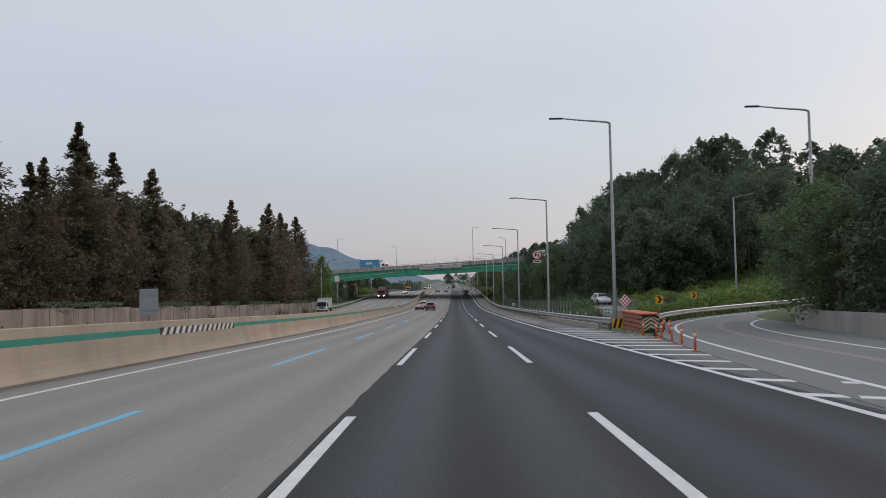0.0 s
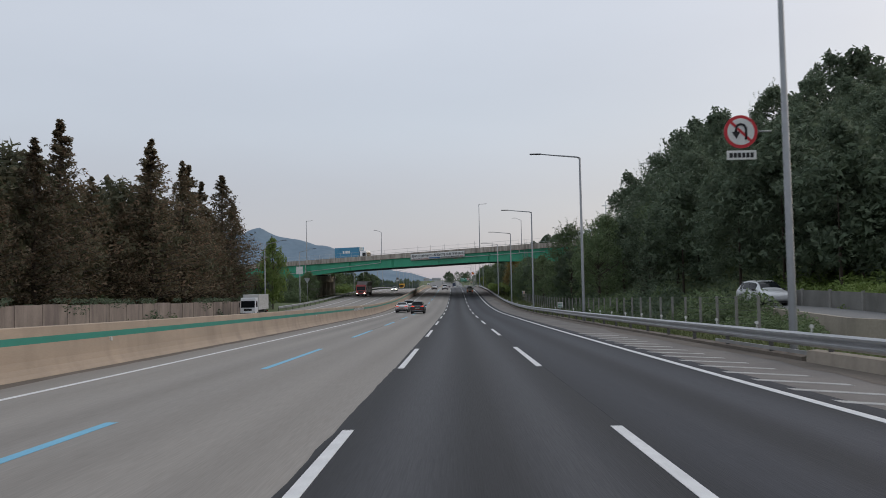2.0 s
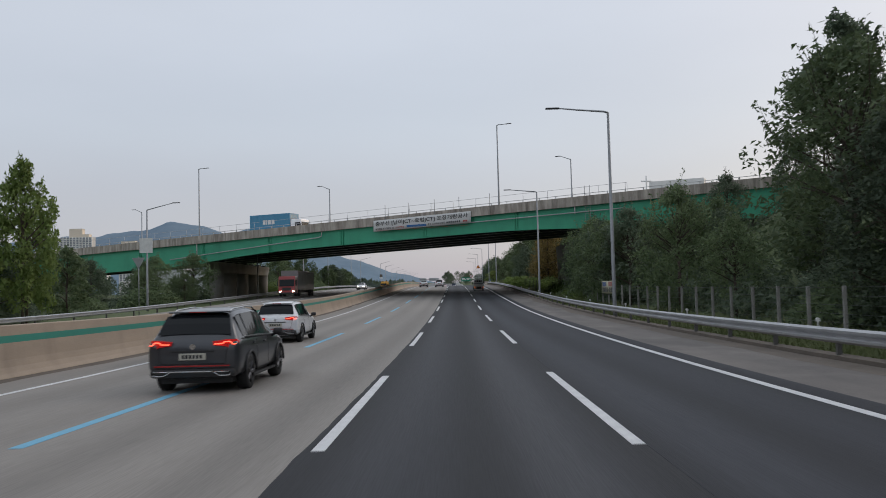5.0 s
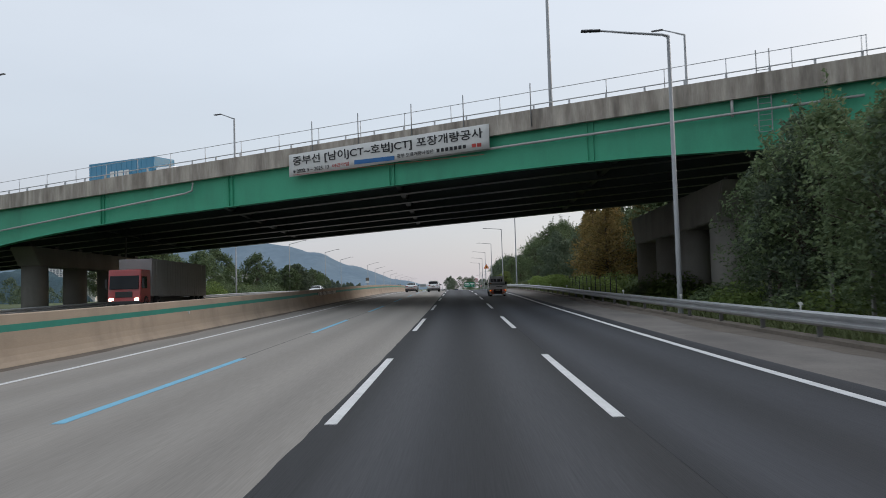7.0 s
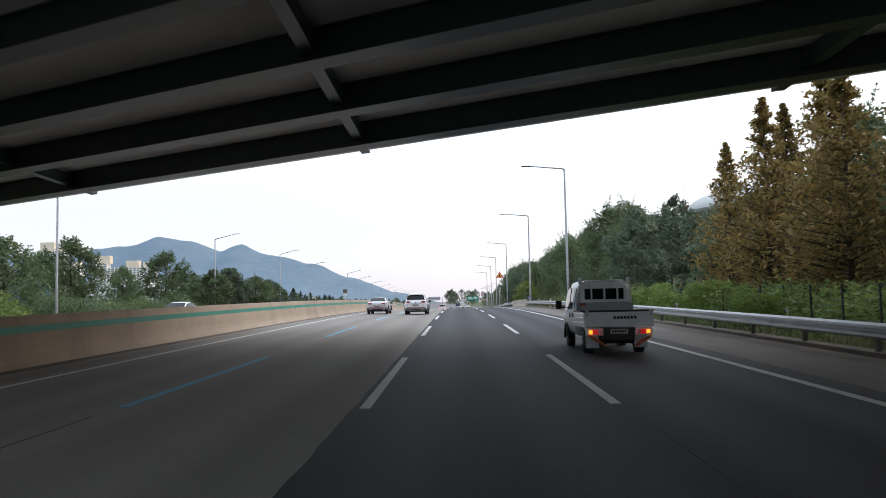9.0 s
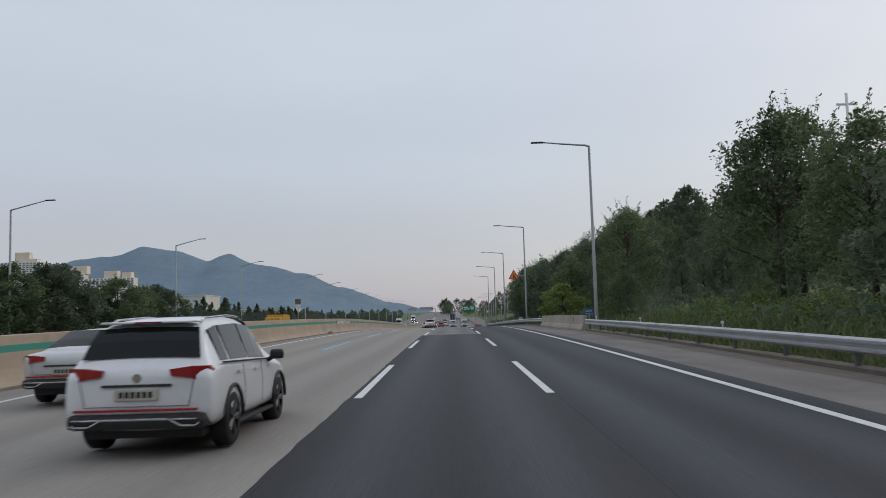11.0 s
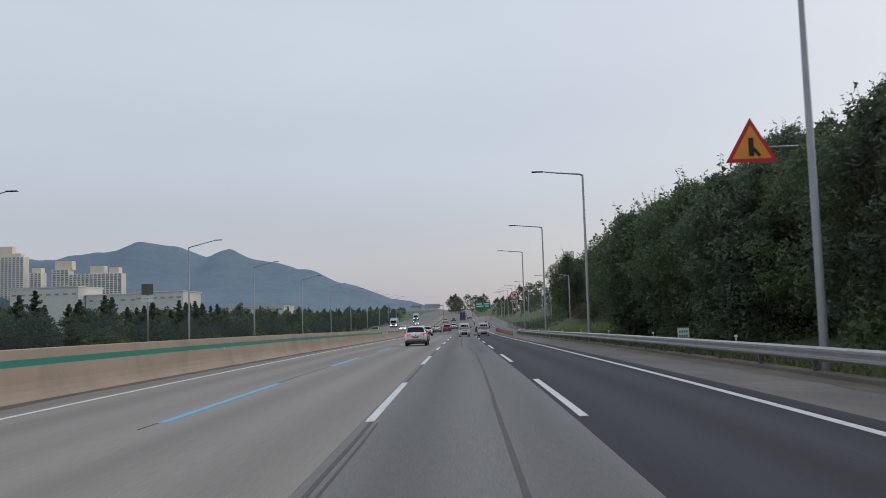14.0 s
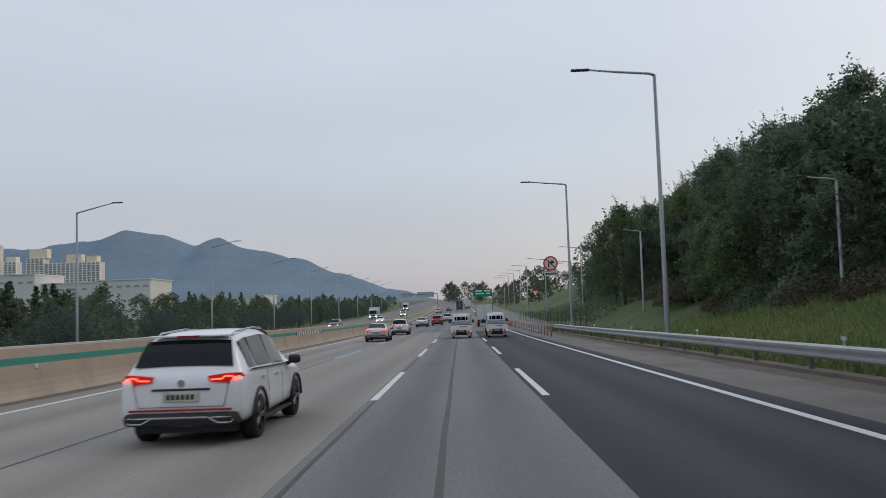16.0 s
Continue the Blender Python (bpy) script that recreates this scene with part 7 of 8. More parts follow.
def wheel_meshes(r, w):
    key = (r, w)
    if key not in WHEELS:
        ring = [(-w / 2, r * 0.62), (-w / 2, r * 0.93), (-w / 2 + 0.03, r), (w / 2 - 0.03, r), (w / 2, r * 0.93), (w / 2, r * 0.62)]
        V, F, n = [], [], 24
        for k in range(n):
            a = 2 * math.pi * k / n
            V += [(x, math.cos(a) * q, math.sin(a) * q) for x, q in ring]
        m = len(ring)
        for k in range(n):
            for j in range(m - 1):
                F.append((k * m + j, ((k + 1) % n) * m + j, ((k + 1) % n) * m + j + 1, k * m + j + 1))
        tyre = mesh_of("tyre", V, F, M_RUBBER, True)
        bm = bmesh.new()
        for sx in (-1, 1):
            x = sx * w * 0.36
            tube_bm(bm, (x, 0, 0), (x + sx * 0.03, 0, 0), 0.07, 0.06, 12)
            for k in range(5):
                a = k * 1.2566
                for da in (-0.11, 0.11):
                    tube_bm(bm, (x + sx * 0.015, 0, 0), (x + sx * 0.02, math.cos(a + da) * r * 0.63, math.sin(a + da) * r * 0.63), 0.022, 0.028, 5)
        tube_bm(bm, (-w * 0.3, 0, 0), (w * 0.3, 0, 0), r * 0.45, r * 0.45, 16)
        rim = from_bm("rim", bm, M_RIM)
        bm = bmesh.new()
        tube_bm(bm, (-w * 0.28, 0, 0), (w * 0.28, 0, 0), r * 0.64, r * 0.64, 20)
        WHEELS[key] = (tyre, rim, from_bm("brake_drum", bm, M_TRIM))
    return WHEELS[key]


def wheel(parent, x, y, r, w):
    t, rim, dr = wheel_meshes(r, w)
    wh = part("wheel", t, parent, "black tyre", m=Matrix.Translation((x, y, r)))
    part("rim", rim, wh)
    part("brake_drum", dr, wh)


SUV = [(-2.25, .48, .90, .93, .80, .76, .72), (-2.21, .36, .98, 1.02, .88, .83, .79), (-2.13, .30, 1.03, 1.09, .91, .86, .80), (-1.95, .28, 1.05, 1.36, .92, .86, .725),
       (-1.74, .27, 1.05, 1.575, .92, .86, .655), (-1.35, .25, 1.04, 1.635, .92, .86, .64), (-0.4, .25, 1.02, 1.665, .92, .86, .64), (0.3, .25, 1.0, 1.62, .92, .86, .635),
       (0.75, .25, .99, 1.40, .92, .86, .66), (1.2, .25, 1.0, 1.06, .92, .86, .80), (1.7, .26, .95, 1.0, .91, .82, .74), (2.1, .30, .86, .90, .86, .76, .66), (2.25, .42, .70, .72, .74, .66, .58)]
SEDAN = [(-2.4, .48, .88, .90, .76, .74, .70), (-2.33, .36, .96, .99, .86, .82, .76), (-2.2, .30, 1.0, 1.03, .90, .84, .78), (-1.75, .27, 1.0, 1.05, .91, .86, .78),
         (-1.4, .25, .98, 1.22, .91, .87, .68), (-0.95, .25, .97, 1.41, .91, .87, .62), (-0.3, .25, .95, 1.46, .91, .87, .62), (0.3, .25, .94, 1.42, .91, .87, .62),
         (0.75, .25, .93, 1.20, .91, .86, .68), (1.2, .25, .92, .97, .91, .84, .78), (1.8, .26, .86, .91, .90, .80, .72), (2.2, .30, .78, .82, .84, .74, .64), (2.4, .42, .64, .66, .72, .64, .56)]


def loft_body(st):
    V, F = [], []
    for y, zb, zl, zt_, w, wb, wt in st:
        half = [(w * 0.80, zb), (w * 0.97, zb + 0.09), (w, zb + 0.45 * (zl - zb)), (w * 0.985, zl - 0.07), (wb, zl), (wt, max(zt_ - 0.045, zl + 0.004)), (wt * 0.86, zt_), (wt * 0.4, zt_ + 0.018)]
        V += [(x, y, z) for x, z in half] + [(-x, y, z) for x, z in reversed(half)]
    n = 16
    for i in range(len(st) - 1):
        for k in range(n):
            F.append((i * n + k, i * n + (k + 1) % n, (i + 1) * n + (k + 1) % n, (i + 1) * n + k))
    F.append(tuple(range(n))[::-1])
    F.append(tuple(range((len(st) - 1) * n, len(st) * n)))
    return V, F


def at_station(st, i):
    k = min(int(i), len(st) - 2)
    f = i - k
    return [a + (b - a) * f for a, b in zip(st[k], st[k + 1])]


def side_pane(name, st, i0, i1, sx, material, t0=0.10, t1=0.90, off=0.012, steps_=4):
    V, F = [], []
    for j in range(steps_ + 1):
        y, zb, zl, zt_, w, wb, wt = at_station(st, i0 + (i1 - i0) * j / steps_)
        zt_ -= 0.045
        for t in (t0, t1):
            for o in (off, -0.01):
                V.append((sx * (wb + (wt - wb) * t + o), y, zl + (zt_ - zl) * t))
    for j in range(steps_):
        a = 4 * j
        F += [(a, a + 2, a + 6, a + 4), (a + 1, a + 5, a + 7, a + 3), (a, a + 4, a + 5, a + 1), (a + 2, a + 3, a + 7, a + 6)]
    e = 4 * steps_
    F += [(0, 1, 3, 2), (e, e + 2, e + 3, e + 1)]
    return mesh_of(name, V, F, material)


def end_pane(name, st, i0, i1, material, frac=0.86, sgn=-1, off=0.014):
    V, F, m = [], [], 6
    for j in range(5):
        y, zb, zl, zt_, w, wb, wt = at_station(st, i0 + (i1 - i0) * j / 4)
        for k in range(m + 1):
            q = -1 + 2 * k / m
            V.append((q * wt * frac, y + sgn * off, zt_ + 0.018 * (1 - q * q) + off))
    n = m + 1
    F = [(j * n + k, j * n + k + 1, (j + 1) * n + k + 1, (j + 1) * n + k) for j in range(4) for k in range(m)]
    return mesh_of(name, V, F, material)


CAR_MESH = {}


def car(kind, colour, p, turn, label, lit=True, head=False, scale=1.0):
    st = SUV if kind == "suv" else SEDAN
    t = thing("car", label, "car", group="vehicles", m=Matrix.Translation(p) @ pose(0, 0, 0, 0, 0, turn) @ Matrix.Diagonal((scale, scale, scale, 1)))
    V, F = loft_body(st)
    key = (kind, colour.name)
    if key not in CAR_MESH:
        me = mesh_of("body", V, F, colour, True)
        CAR_MESH[key] = me
    b = part("body", CAR_MESH[key], t)
    mods = b.modifiers.new("round", "SUBSURF")
    mods.levels = mods.render_levels = 1
    rear, front = st[0][0], st[-1][0]
    suv = kind == "suv"
    panes = [((2.2, 3.68) if suv else (3.15, 4.95), -1, "rear_window"), ((7.25, 8.85), 1, "windscreen")]
    for (a, c), sg, nm in panes:
        part(nm, end_pane(nm, st, a, c, M_GLASS, 0.92, sg), t, "dark tinted glass")
    segs = ((4.1, 5.0), (5.1, 6.0), (6.1, 7.7)) if suv else ((5.0, 5.9), (6.0, 7.9))
    for sx in (-1, 1):
        for a, c in segs:
            part("side_window", side_pane("side_window", st, a, c, sx, M_GLASS), t, "dark tinted glass")
        part("sill", box("sill", sx * 0.85 - 0.05, sx * 0.85 + 0.05, -1.0, 1.0, 0.23, 0.28, M_TRIM, 0.02), t)
        bm = bmesh.new()
        box_bm(bm, -0.105, 0.105, -0.06, 0.08, -0.075, 0.075, 0.05)
        part("mirror", from_bm("mirror", bm, M_TRIM, True), t, "black wing mirror", m=Matrix.Translation((sx * 1.02, 0.75, 1.07 if suv else 0.99)))
        part("mirror_foot", tube("mirror_foot", [(sx * 0.86, 0.80, 0.98 if suv else 0.92), (sx * 0.97, 0.77, 1.03 if suv else 0.95)], [0.04, 0.03], M_TRIM, 6), t)
        zl = st[2][2] + (0.0 if suv else -0.06)
        lamp_out = [(0.40, zl + 0.0), (0.64, zl + 0.03), (0.84, zl + 0.03), (0.875, zl - 0.02), (0.86, zl - 0.13), (0.72, zl - 0.135), (0.66, zl - 0.105), (0.42, zl - 0.075)]
        V = [(sx * x, rear - 0.03 + 0.85 * max(0, x - 0.62) ** 1.2, z) for x, z in lamp_out] + [(sx * x, rear + 0.30, z) for x, z in lamp_out]
        nn = len(lamp_out)
        tl = part("tail_lamp", mesh_of("tail_lamp", V, [tuple(range(nn)), tuple(range(nn, 2 * nn))[::-1]] + [(k, (k + 1) % nn, nn + (k + 1) % nn, nn + k) for k in range(nn)], M_TAIL if lit else M_TAILD), t, "red tail lamp")
        if lit:
            part("lamp_strip", tube("lamp_strip", [(sx * 0.44, rear - 0.032, zl - 0.05), (sx * 0.60, rear - 0.032, zl - 0.045), (sx * 0.64, rear - 0.028, zl - 0.01), (sx * 0.74, rear + 0.005, zl - 0.01), (sx * 0.79, rear + 0.02, zl - 0.06), (sx * 0.85, rear + 0.045, zl - 0.06)], 0.011, M_TAILB, 5), tl, "bright lit strip")
        if head:
            part("head_lamp", box("head_lamp", min(sx * 0.46, sx * 0.74), max(sx * 0.46, sx * 0.74), front - 0.22, front + 0.01, 0.60, 0.72, M_HEAD, 0.02), t, "lit head lamp")
        for wy in (rear + 0.90, front - 0.92):
            wheel(t, sx * 0.80, wy, 0.35 if suv else 0.32, 0.23)
            arch = [(sx * 0.925, wy + math.cos(a) * 0.42, (0.35 if suv else 0.32) + math.sin(a) * 0.42) for a in np.linspace(0.02, math.pi - 0.02, 14)]
            part("wheel_arch", tube("wheel_arch", arch, 0.026, M_TRIM, 6), t, "dark wheel arch trim")
        if suv:
            rail = [(sx * 0.56, y, z) for y, z in ((-1.58, 1.585), (-1.45, 1.635), (-0.4, 1.672), (0.15, 1.648), (0.35, 1.59))]
            part("roof_rail", tube("roof_rail", rail, 0.016, M_CHROME, 6), t, "silver roof rail")
        part("door_handle", box("door_handle", sx * 0.93 - 0.015, sx * 0.93 + 0.015, -0.25, -0.05, 0.90, 0.93, colour, 0.006), t)
        part("door_handle", box("door_handle", sx * 0.93 - 0.015, sx * 0.93 + 0.015, -1.15, -0.95, 0.92, 0.95, colour, 0.006), t)
    part("rear_bumper", box("rear_bumper", -0.835, 0.835, rear - 0.06, rear + 0.34, 0.33, 0.52, M_TRIM, 0.085), t, "dark lower bumper")
    part("bumper_strip", box("bumper_strip", -0.72, 0.72, rear - 0.075, rear - 0.05, 0.44, 0.465, M_CHROME, 0.006), t, "chrome strip")
    part("reflector_strip", box("reflector_strip", -0.74, 0.74, rear - 0.064, rear - 0.03, 0.545, 0.575, M_TAILD, 0.006), t, "thin red reflector")
    for sx in (-1, 1):
        ex = [(sx * 0.40, 0.455), (sx * 0.74, 0.455), (sx * 0.76, 0.40), (sx * 0.72, 0.375), (sx * 0.55, 0.375), (sx * 0.40, 0.455)]
        part("exhaust_trim", tube("exhaust_trim", [(x, rear - 0.075, z) for x, z in ex], 0.013, M_CHROME, 6), t, "chrome exhaust surround")
    zp = 0.74 if suv else 0.66
    pl = part("number_plate", box("number_plate", -0.26, 0.26, rear - 0.03, rear + 0.02, zp - 0.065, zp + 0.065, M_PLATE, 0.006), t)
    for k in range(6):
        part("print_bar", box("print_bar", -0.2 + 0.07 * k, -0.155 + 0.07 * k, rear - 0.036, rear - 0.029, zp - 0.035, zp + 0.035, M_INK), pl)
    seam = [(-0.62, rear - 0.012, 0.60), (-0.70, rear + 0.0, 0.98), (0.70, rear + 0.0, 0.98), (0.62, rear - 0.012, 0.60), (-0.62, rear - 0.012, 0.60)]
    part("boot_seam", tube("boot_seam", seam[:2], 0.004, M_TRIM, 4), t)
    part("boot_seam", tube("boot_seam", seam[2:4], 0.004, M_TRIM, 4), t)
    part("boot_seam", tube("boot_seam", [seam[3], seam[4]], 0.004, M_TRIM, 4), t)
    part("grip_strip", box("grip_strip", -0.42, 0.42, rear - 0.018, rear + 0.02, zp + 0.09, zp + 0.12, M_TRIM, 0.006), t)
    for sx in (-1, 1):
        for ys2 in (-0.78, 0.22):
            part("door_seam", tube("door_seam", [(sx * 0.915, ys2, 0.42), (sx * 0.925, ys2, 0.72), (sx * 0.893, ys2, 1.0 if suv else 0.93)], 0.0035, M_TRIM, 4), t)
        part("belt_strip", tube("belt_strip", [(sx * 0.893, -1.75, 1.075 if suv else 0.985), (sx * 0.893, 0.9, 1.005 if suv else 0.935)], 0.012, M_TRIM, 5), t)
    if suv:
        part("badge", disc(0.055, M_CHROME, rear - 0.03, rear + 0.05, 20), t, "plain round badge", m=Matrix.Translation((0, 0.03, 0.93)))
        part("spoiler", box("spoiler", -0.60, 0.60, -1.88, -1.62, 1.578, 1.608, colour, 0.02), t)
        part("brake_lamp", box("brake_lamp", -0.17, 0.17, -1.89, -1.865, 1.583, 1.602, M_TAILD, 0.004), t)
        part("wiper", tube("wiper", [(0, -2.12, 1.10), (0.25, -2.10, 1.13)], 0.012, M_TRIM, 5), t)
    part("underside", box("underside", -0.7, 0.7, rear + 0.25, front - 0.25, 0.2, 0.34, M_TRIM), t)
    return t


def pickup(p, label, turn=0.0, straps=True, lit=True):
    """Small double-cab truck with a drop-side bed; its tail at y = 0."""
    t = thing("pickup_truck", label, "truck", group="vehicles", m=Matrix.Translation(p) @ pose(0, 0, 0, 0, 0, turn))
    st = [(2.06, .46, 1.12, 1.80, .80, .80, .66), (2.12, .42, 1.14, 1.90, .83, .82, .70), (2.5, .42, 1.14, 1.95, .84, .83, .72), (3.2, .42, 1.12, 1.97, .85, .83, .72), (3.9, .42, 1.08, 1.93, .85, .83, .71),
          (4.3, .42, 1.04, 1.62, .85, .82, .74), (4.72, .42, 1.0, 1.10, .84, .80, .76), (4.95, .45, .92, .96, .80, .74, .70), (5.05, .5, .8, .82, .72, .66, .6)]
    V, F = loft_body(st)
    b = part("cab", mesh_of("cab", V, F, P_WHITE, True), t, "white double cab")
    sub = b.modifiers.new("round", "SUBSURF")
    sub.levels = sub.render_levels = 1
    for sx in (-1, 1):
        for a, c in ((1.3, 2.7), (3.0, 4.9)):
            part("side_window", side_pane("side_window", st, a, c, sx, M_GLASS, 0.06, 0.82, 0.012), t, "dark tinted glass")
    # rear window in four panes, with rack bars before it
    for x0, x1 in ((-0.54, -0.37), (-0.34, -0.02), (0.02, 0.34), (0.37, 0.54)):
        part("rear_window", box("rear_window", x0, x1, 2.03, 2.09, 1.42, 1.72, M_GLASS, 0.02), t, "dark tinted glass")
    part("rear_panel", box("rear_panel", -0.78, 0.78, 1.98, 2.02, 0.78, 1.34, mat("grey_steel_panel", (0.36, 0.39, 0.40), 0.5, bump=0.02), 0.01), t, "grey steel headboard")
    part("label_plate", box("label_plate", -0.70, -0.52, 1.965, 1.979, 1.24, 1.33, M_ORDULL), t)
    for x in (-0.36, 0.0, 0.36):
        part("rack_bar", tube("rack_bar", [(x, 1.99, 1.3), (x, 1.99, 1.93)], 0.022, P_WHITE, 6), t)
    part("rack_top", tube("rack_top", [(-0.72, 2.0, 1.3), (-0.68, 2.0, 1.80), (-0.5, 2.0, 1.93), (0.5, 2.0, 1.93), (0.68, 2.0, 1.80), (0.72, 2.0, 1.3)], 0.028, P_WHITE, 8), t)
    for sx in (-1, 1):
        part("rack_ear", box("rack_ear", sx * 0.66 - 0.05, sx * 0.66 + 0.05, 1.97, 2.05, 1.86, 2.02, P_WHITE, 0.015), t)
    # bed
    part("bed_floor", box("bed_floor", -0.84, 0.84, 0.0, 1.97, 0.70, 0.76, M_TRIM), t, "dark bed floor")
    for sx in (-1, 1):
        part("side_board", box("side_board", sx * 0.85 - 0.025, sx * 0.85 + 0.025, 0.02, 1.97, 0.70, 1.08, P_WHITE, 0.012), t, "white drop side")
        part("side_rib", box("side_rib", sx * 0.88 - 0.012, sx * 0.88 + 0.012, 0.04, 1.95, 0.80, 0.83, P_WHITE, 0.006), t)
        part("side_rib", box("side_rib", sx * 0.88 - 0.012, sx * 0.88 + 0.012, 0.04, 1.95, 0.92, 0.95, P_WHITE, 0.006), t)
        part("rubber_edge", tube("rubber_edge", [(sx * 0.85, 0.0, 1.10), (sx * 0.85, 1.95, 1.10)], 0.03, M_TRIM, 8), t, "black rubber edge")
        part("latch", box("latch", sx * 0.80 - 0.04, sx * 0.80 + 0.04, -0.05, 0.0, 0.98, 1.14, M_STEEL, 0.01), t)
        part("tail_lamp", box("tail_lamp", sx * 0.60 - 0.17, sx * 0.60 + 0.17, -0.02, 0.10, 0.52, 0.64, M_TAIL if lit else M_TAILD, 0.02), t, "lit red tail lamp")
        part("indicator", box("indicator", sx * 0.72 - 0.045, sx * 0.72 + 0.045, -0.032, -0.012, 0.53, 0.63, M_AMBER, 0.008), t, "amber indicator")
        part("reverse_lamp", disc(0.05, M_WHITE, -0.035, 0.0, 16), t, m=Matrix.Translation((sx * 0.49, 0, 0.58)))
        part("lamp_bracket", box("lamp_bracket", sx * 0.62 - 0.22, sx * 0.62 + 0.22, 0.0, 0.12, 0.49, 0.69, P_WHITE, 0.02), t)
        part("mud_flap", box("mud_flap", sx * 0.62 - 0.17, sx * 0.62 + 0.17, 0.42, 0.45, 0.16, 0.52, M_STEEL, 0.01), t, "pale mud flap")
        wheel(t, sx * 0.66, 0.92, 0.30, 0.22)
        wheel(t, sx * 0.74, 3.75, 0.33, 0.19)
        arch = [(sx * 0.855, 3.75 + math.cos(a) * 0.40, 0.36 + math.sin(a) * 0.40) for a in np.linspace(-0.1, math.pi + 0.1, 12)]
        part("wheel_arch", tube("wheel_arch", arch, 0.035, M_TRIM, 6), t)
        bm = bmesh.new()
        box_bm(bm, -0.09, 0.09, -0.04, 0.05, -0.13, 0.13, 0.03)
        part("mirror", from_bm("mirror", bm, M_TRIM), t, "black wing mirror", m=Matrix.Translation((sx * 1.0, 4.35, 1.30)))
        part("mirror_arm", tube("mirror_arm", [(sx * 0.8, 4.4, 1.2), (sx * 0.97, 4.36, 1.25)], 0.018, M_TRIM, 5), t)
        part("door_handle", disc(0.07, M_TRIM, -0.01, 0.01, 14), t, m=Matrix.Translation((sx * 0.855, 3.0, 1.0)) @ pose(0, 0, 0, 0, 0, 90))
        part("door_handle", disc(0.07, M_TRIM, -0.01, 0.01, 14), t, m=Matrix.Translation((sx * 0.855, 2.3, 1.0)) @ pose(0, 0, 0, 0, 0, 90))
    part("tailgate", box("tailgate", -0.83, 0.83, -0.03, 0.02, 0.70, 1.08, P_WHITE, 0.012), t, "white tailgate")
    for z in (0.76, 0.80):
        part("tailgate_rib", box("tailgate_rib", -0.80, 0.80, -0.045, -0.028, z, z + 0.018, P_WHITE, 0.004), t)
    part("rubber_edge", tube("rubber_edge", [(-0.83, 0.0, 1.10), (0.83, 0.0, 1.10)], 0.03, M_TRIM, 8), t, "black rubber edge")
    for k in range(7):
        part("print_bar", box("print_bar", -0.14 + 0.085 * k, -0.075 + 0.085 * k, -0.036, -0.03, 0.90, 0.97, M_INK), t)
    part("chassis", box("chassis", -0.42, 0.42, 0.15, 4.7, 0.36, 0.60, M_TRIM), t, "dark chassis frame")
    part("rear_axle", tube("rear_axle", [(-0.6, 0.92, 0.30), (0.6, 0.92, 0.30)], 0.06, M_TRIM, 8), t)
    part("bumper_bar", box("bumper_bar", -0.40, 0.40, 0.02, 0.10, 0.50, 0.68, M_TRIM, 0.01), t)
    pl = part("number_plate", box("number_plate", -0.22, 0.22, -0.01, 0.02, 0.53, 0.65, M_PLATE, 0.006), t)
    for k in range(6):
        part("print_bar", box("print_bar", -0.18 + 0.062 * k, -0.135 + 0.062 * k, -0.016, -0.009, 0.56, 0.62, M_INK), pl)
    if straps:
        for x, k in ((-0.78, 1), (0.80, -1)):
            for j in range(4):
                a = rnd(-0.4, 0.4)
                part("strap", tube("strap", [(x, -0.04, 0.50), (x + k * 0.08 + a * 0.1, -0.1, 0.44), (x + k * (0.2 + 0.05 * j), -0.12, 0.40 - 0.05 * j), (x + k * (0.30 + 0.06 * j), -0.1, 0.36 - 0.05 * j)], [0.02, 0.028, 0.02, 0.012], M_ORANGE, 5), t, "orange rag tied to the tail")
        bm = bmesh.new()
        bmesh.ops.create_icosphere(bm, subdivisions=3, radius=1)
        for v in bm.verts:
            q = 1 + 0.18 * noise.noise(v.co * 2.3)
            v.co = Vector((0.32 + v.co.x * 0.24 * q, 1.55 + v.co.y * 0.2 * q, 0.90 + v.co.z * 0.17 * q))
        thing("sack", "crumpled white sack lying on the truck bed", "sack", data=from_bm("sack", bm, M_WHITE, True), m=Matrix.Translation(p))
    return t


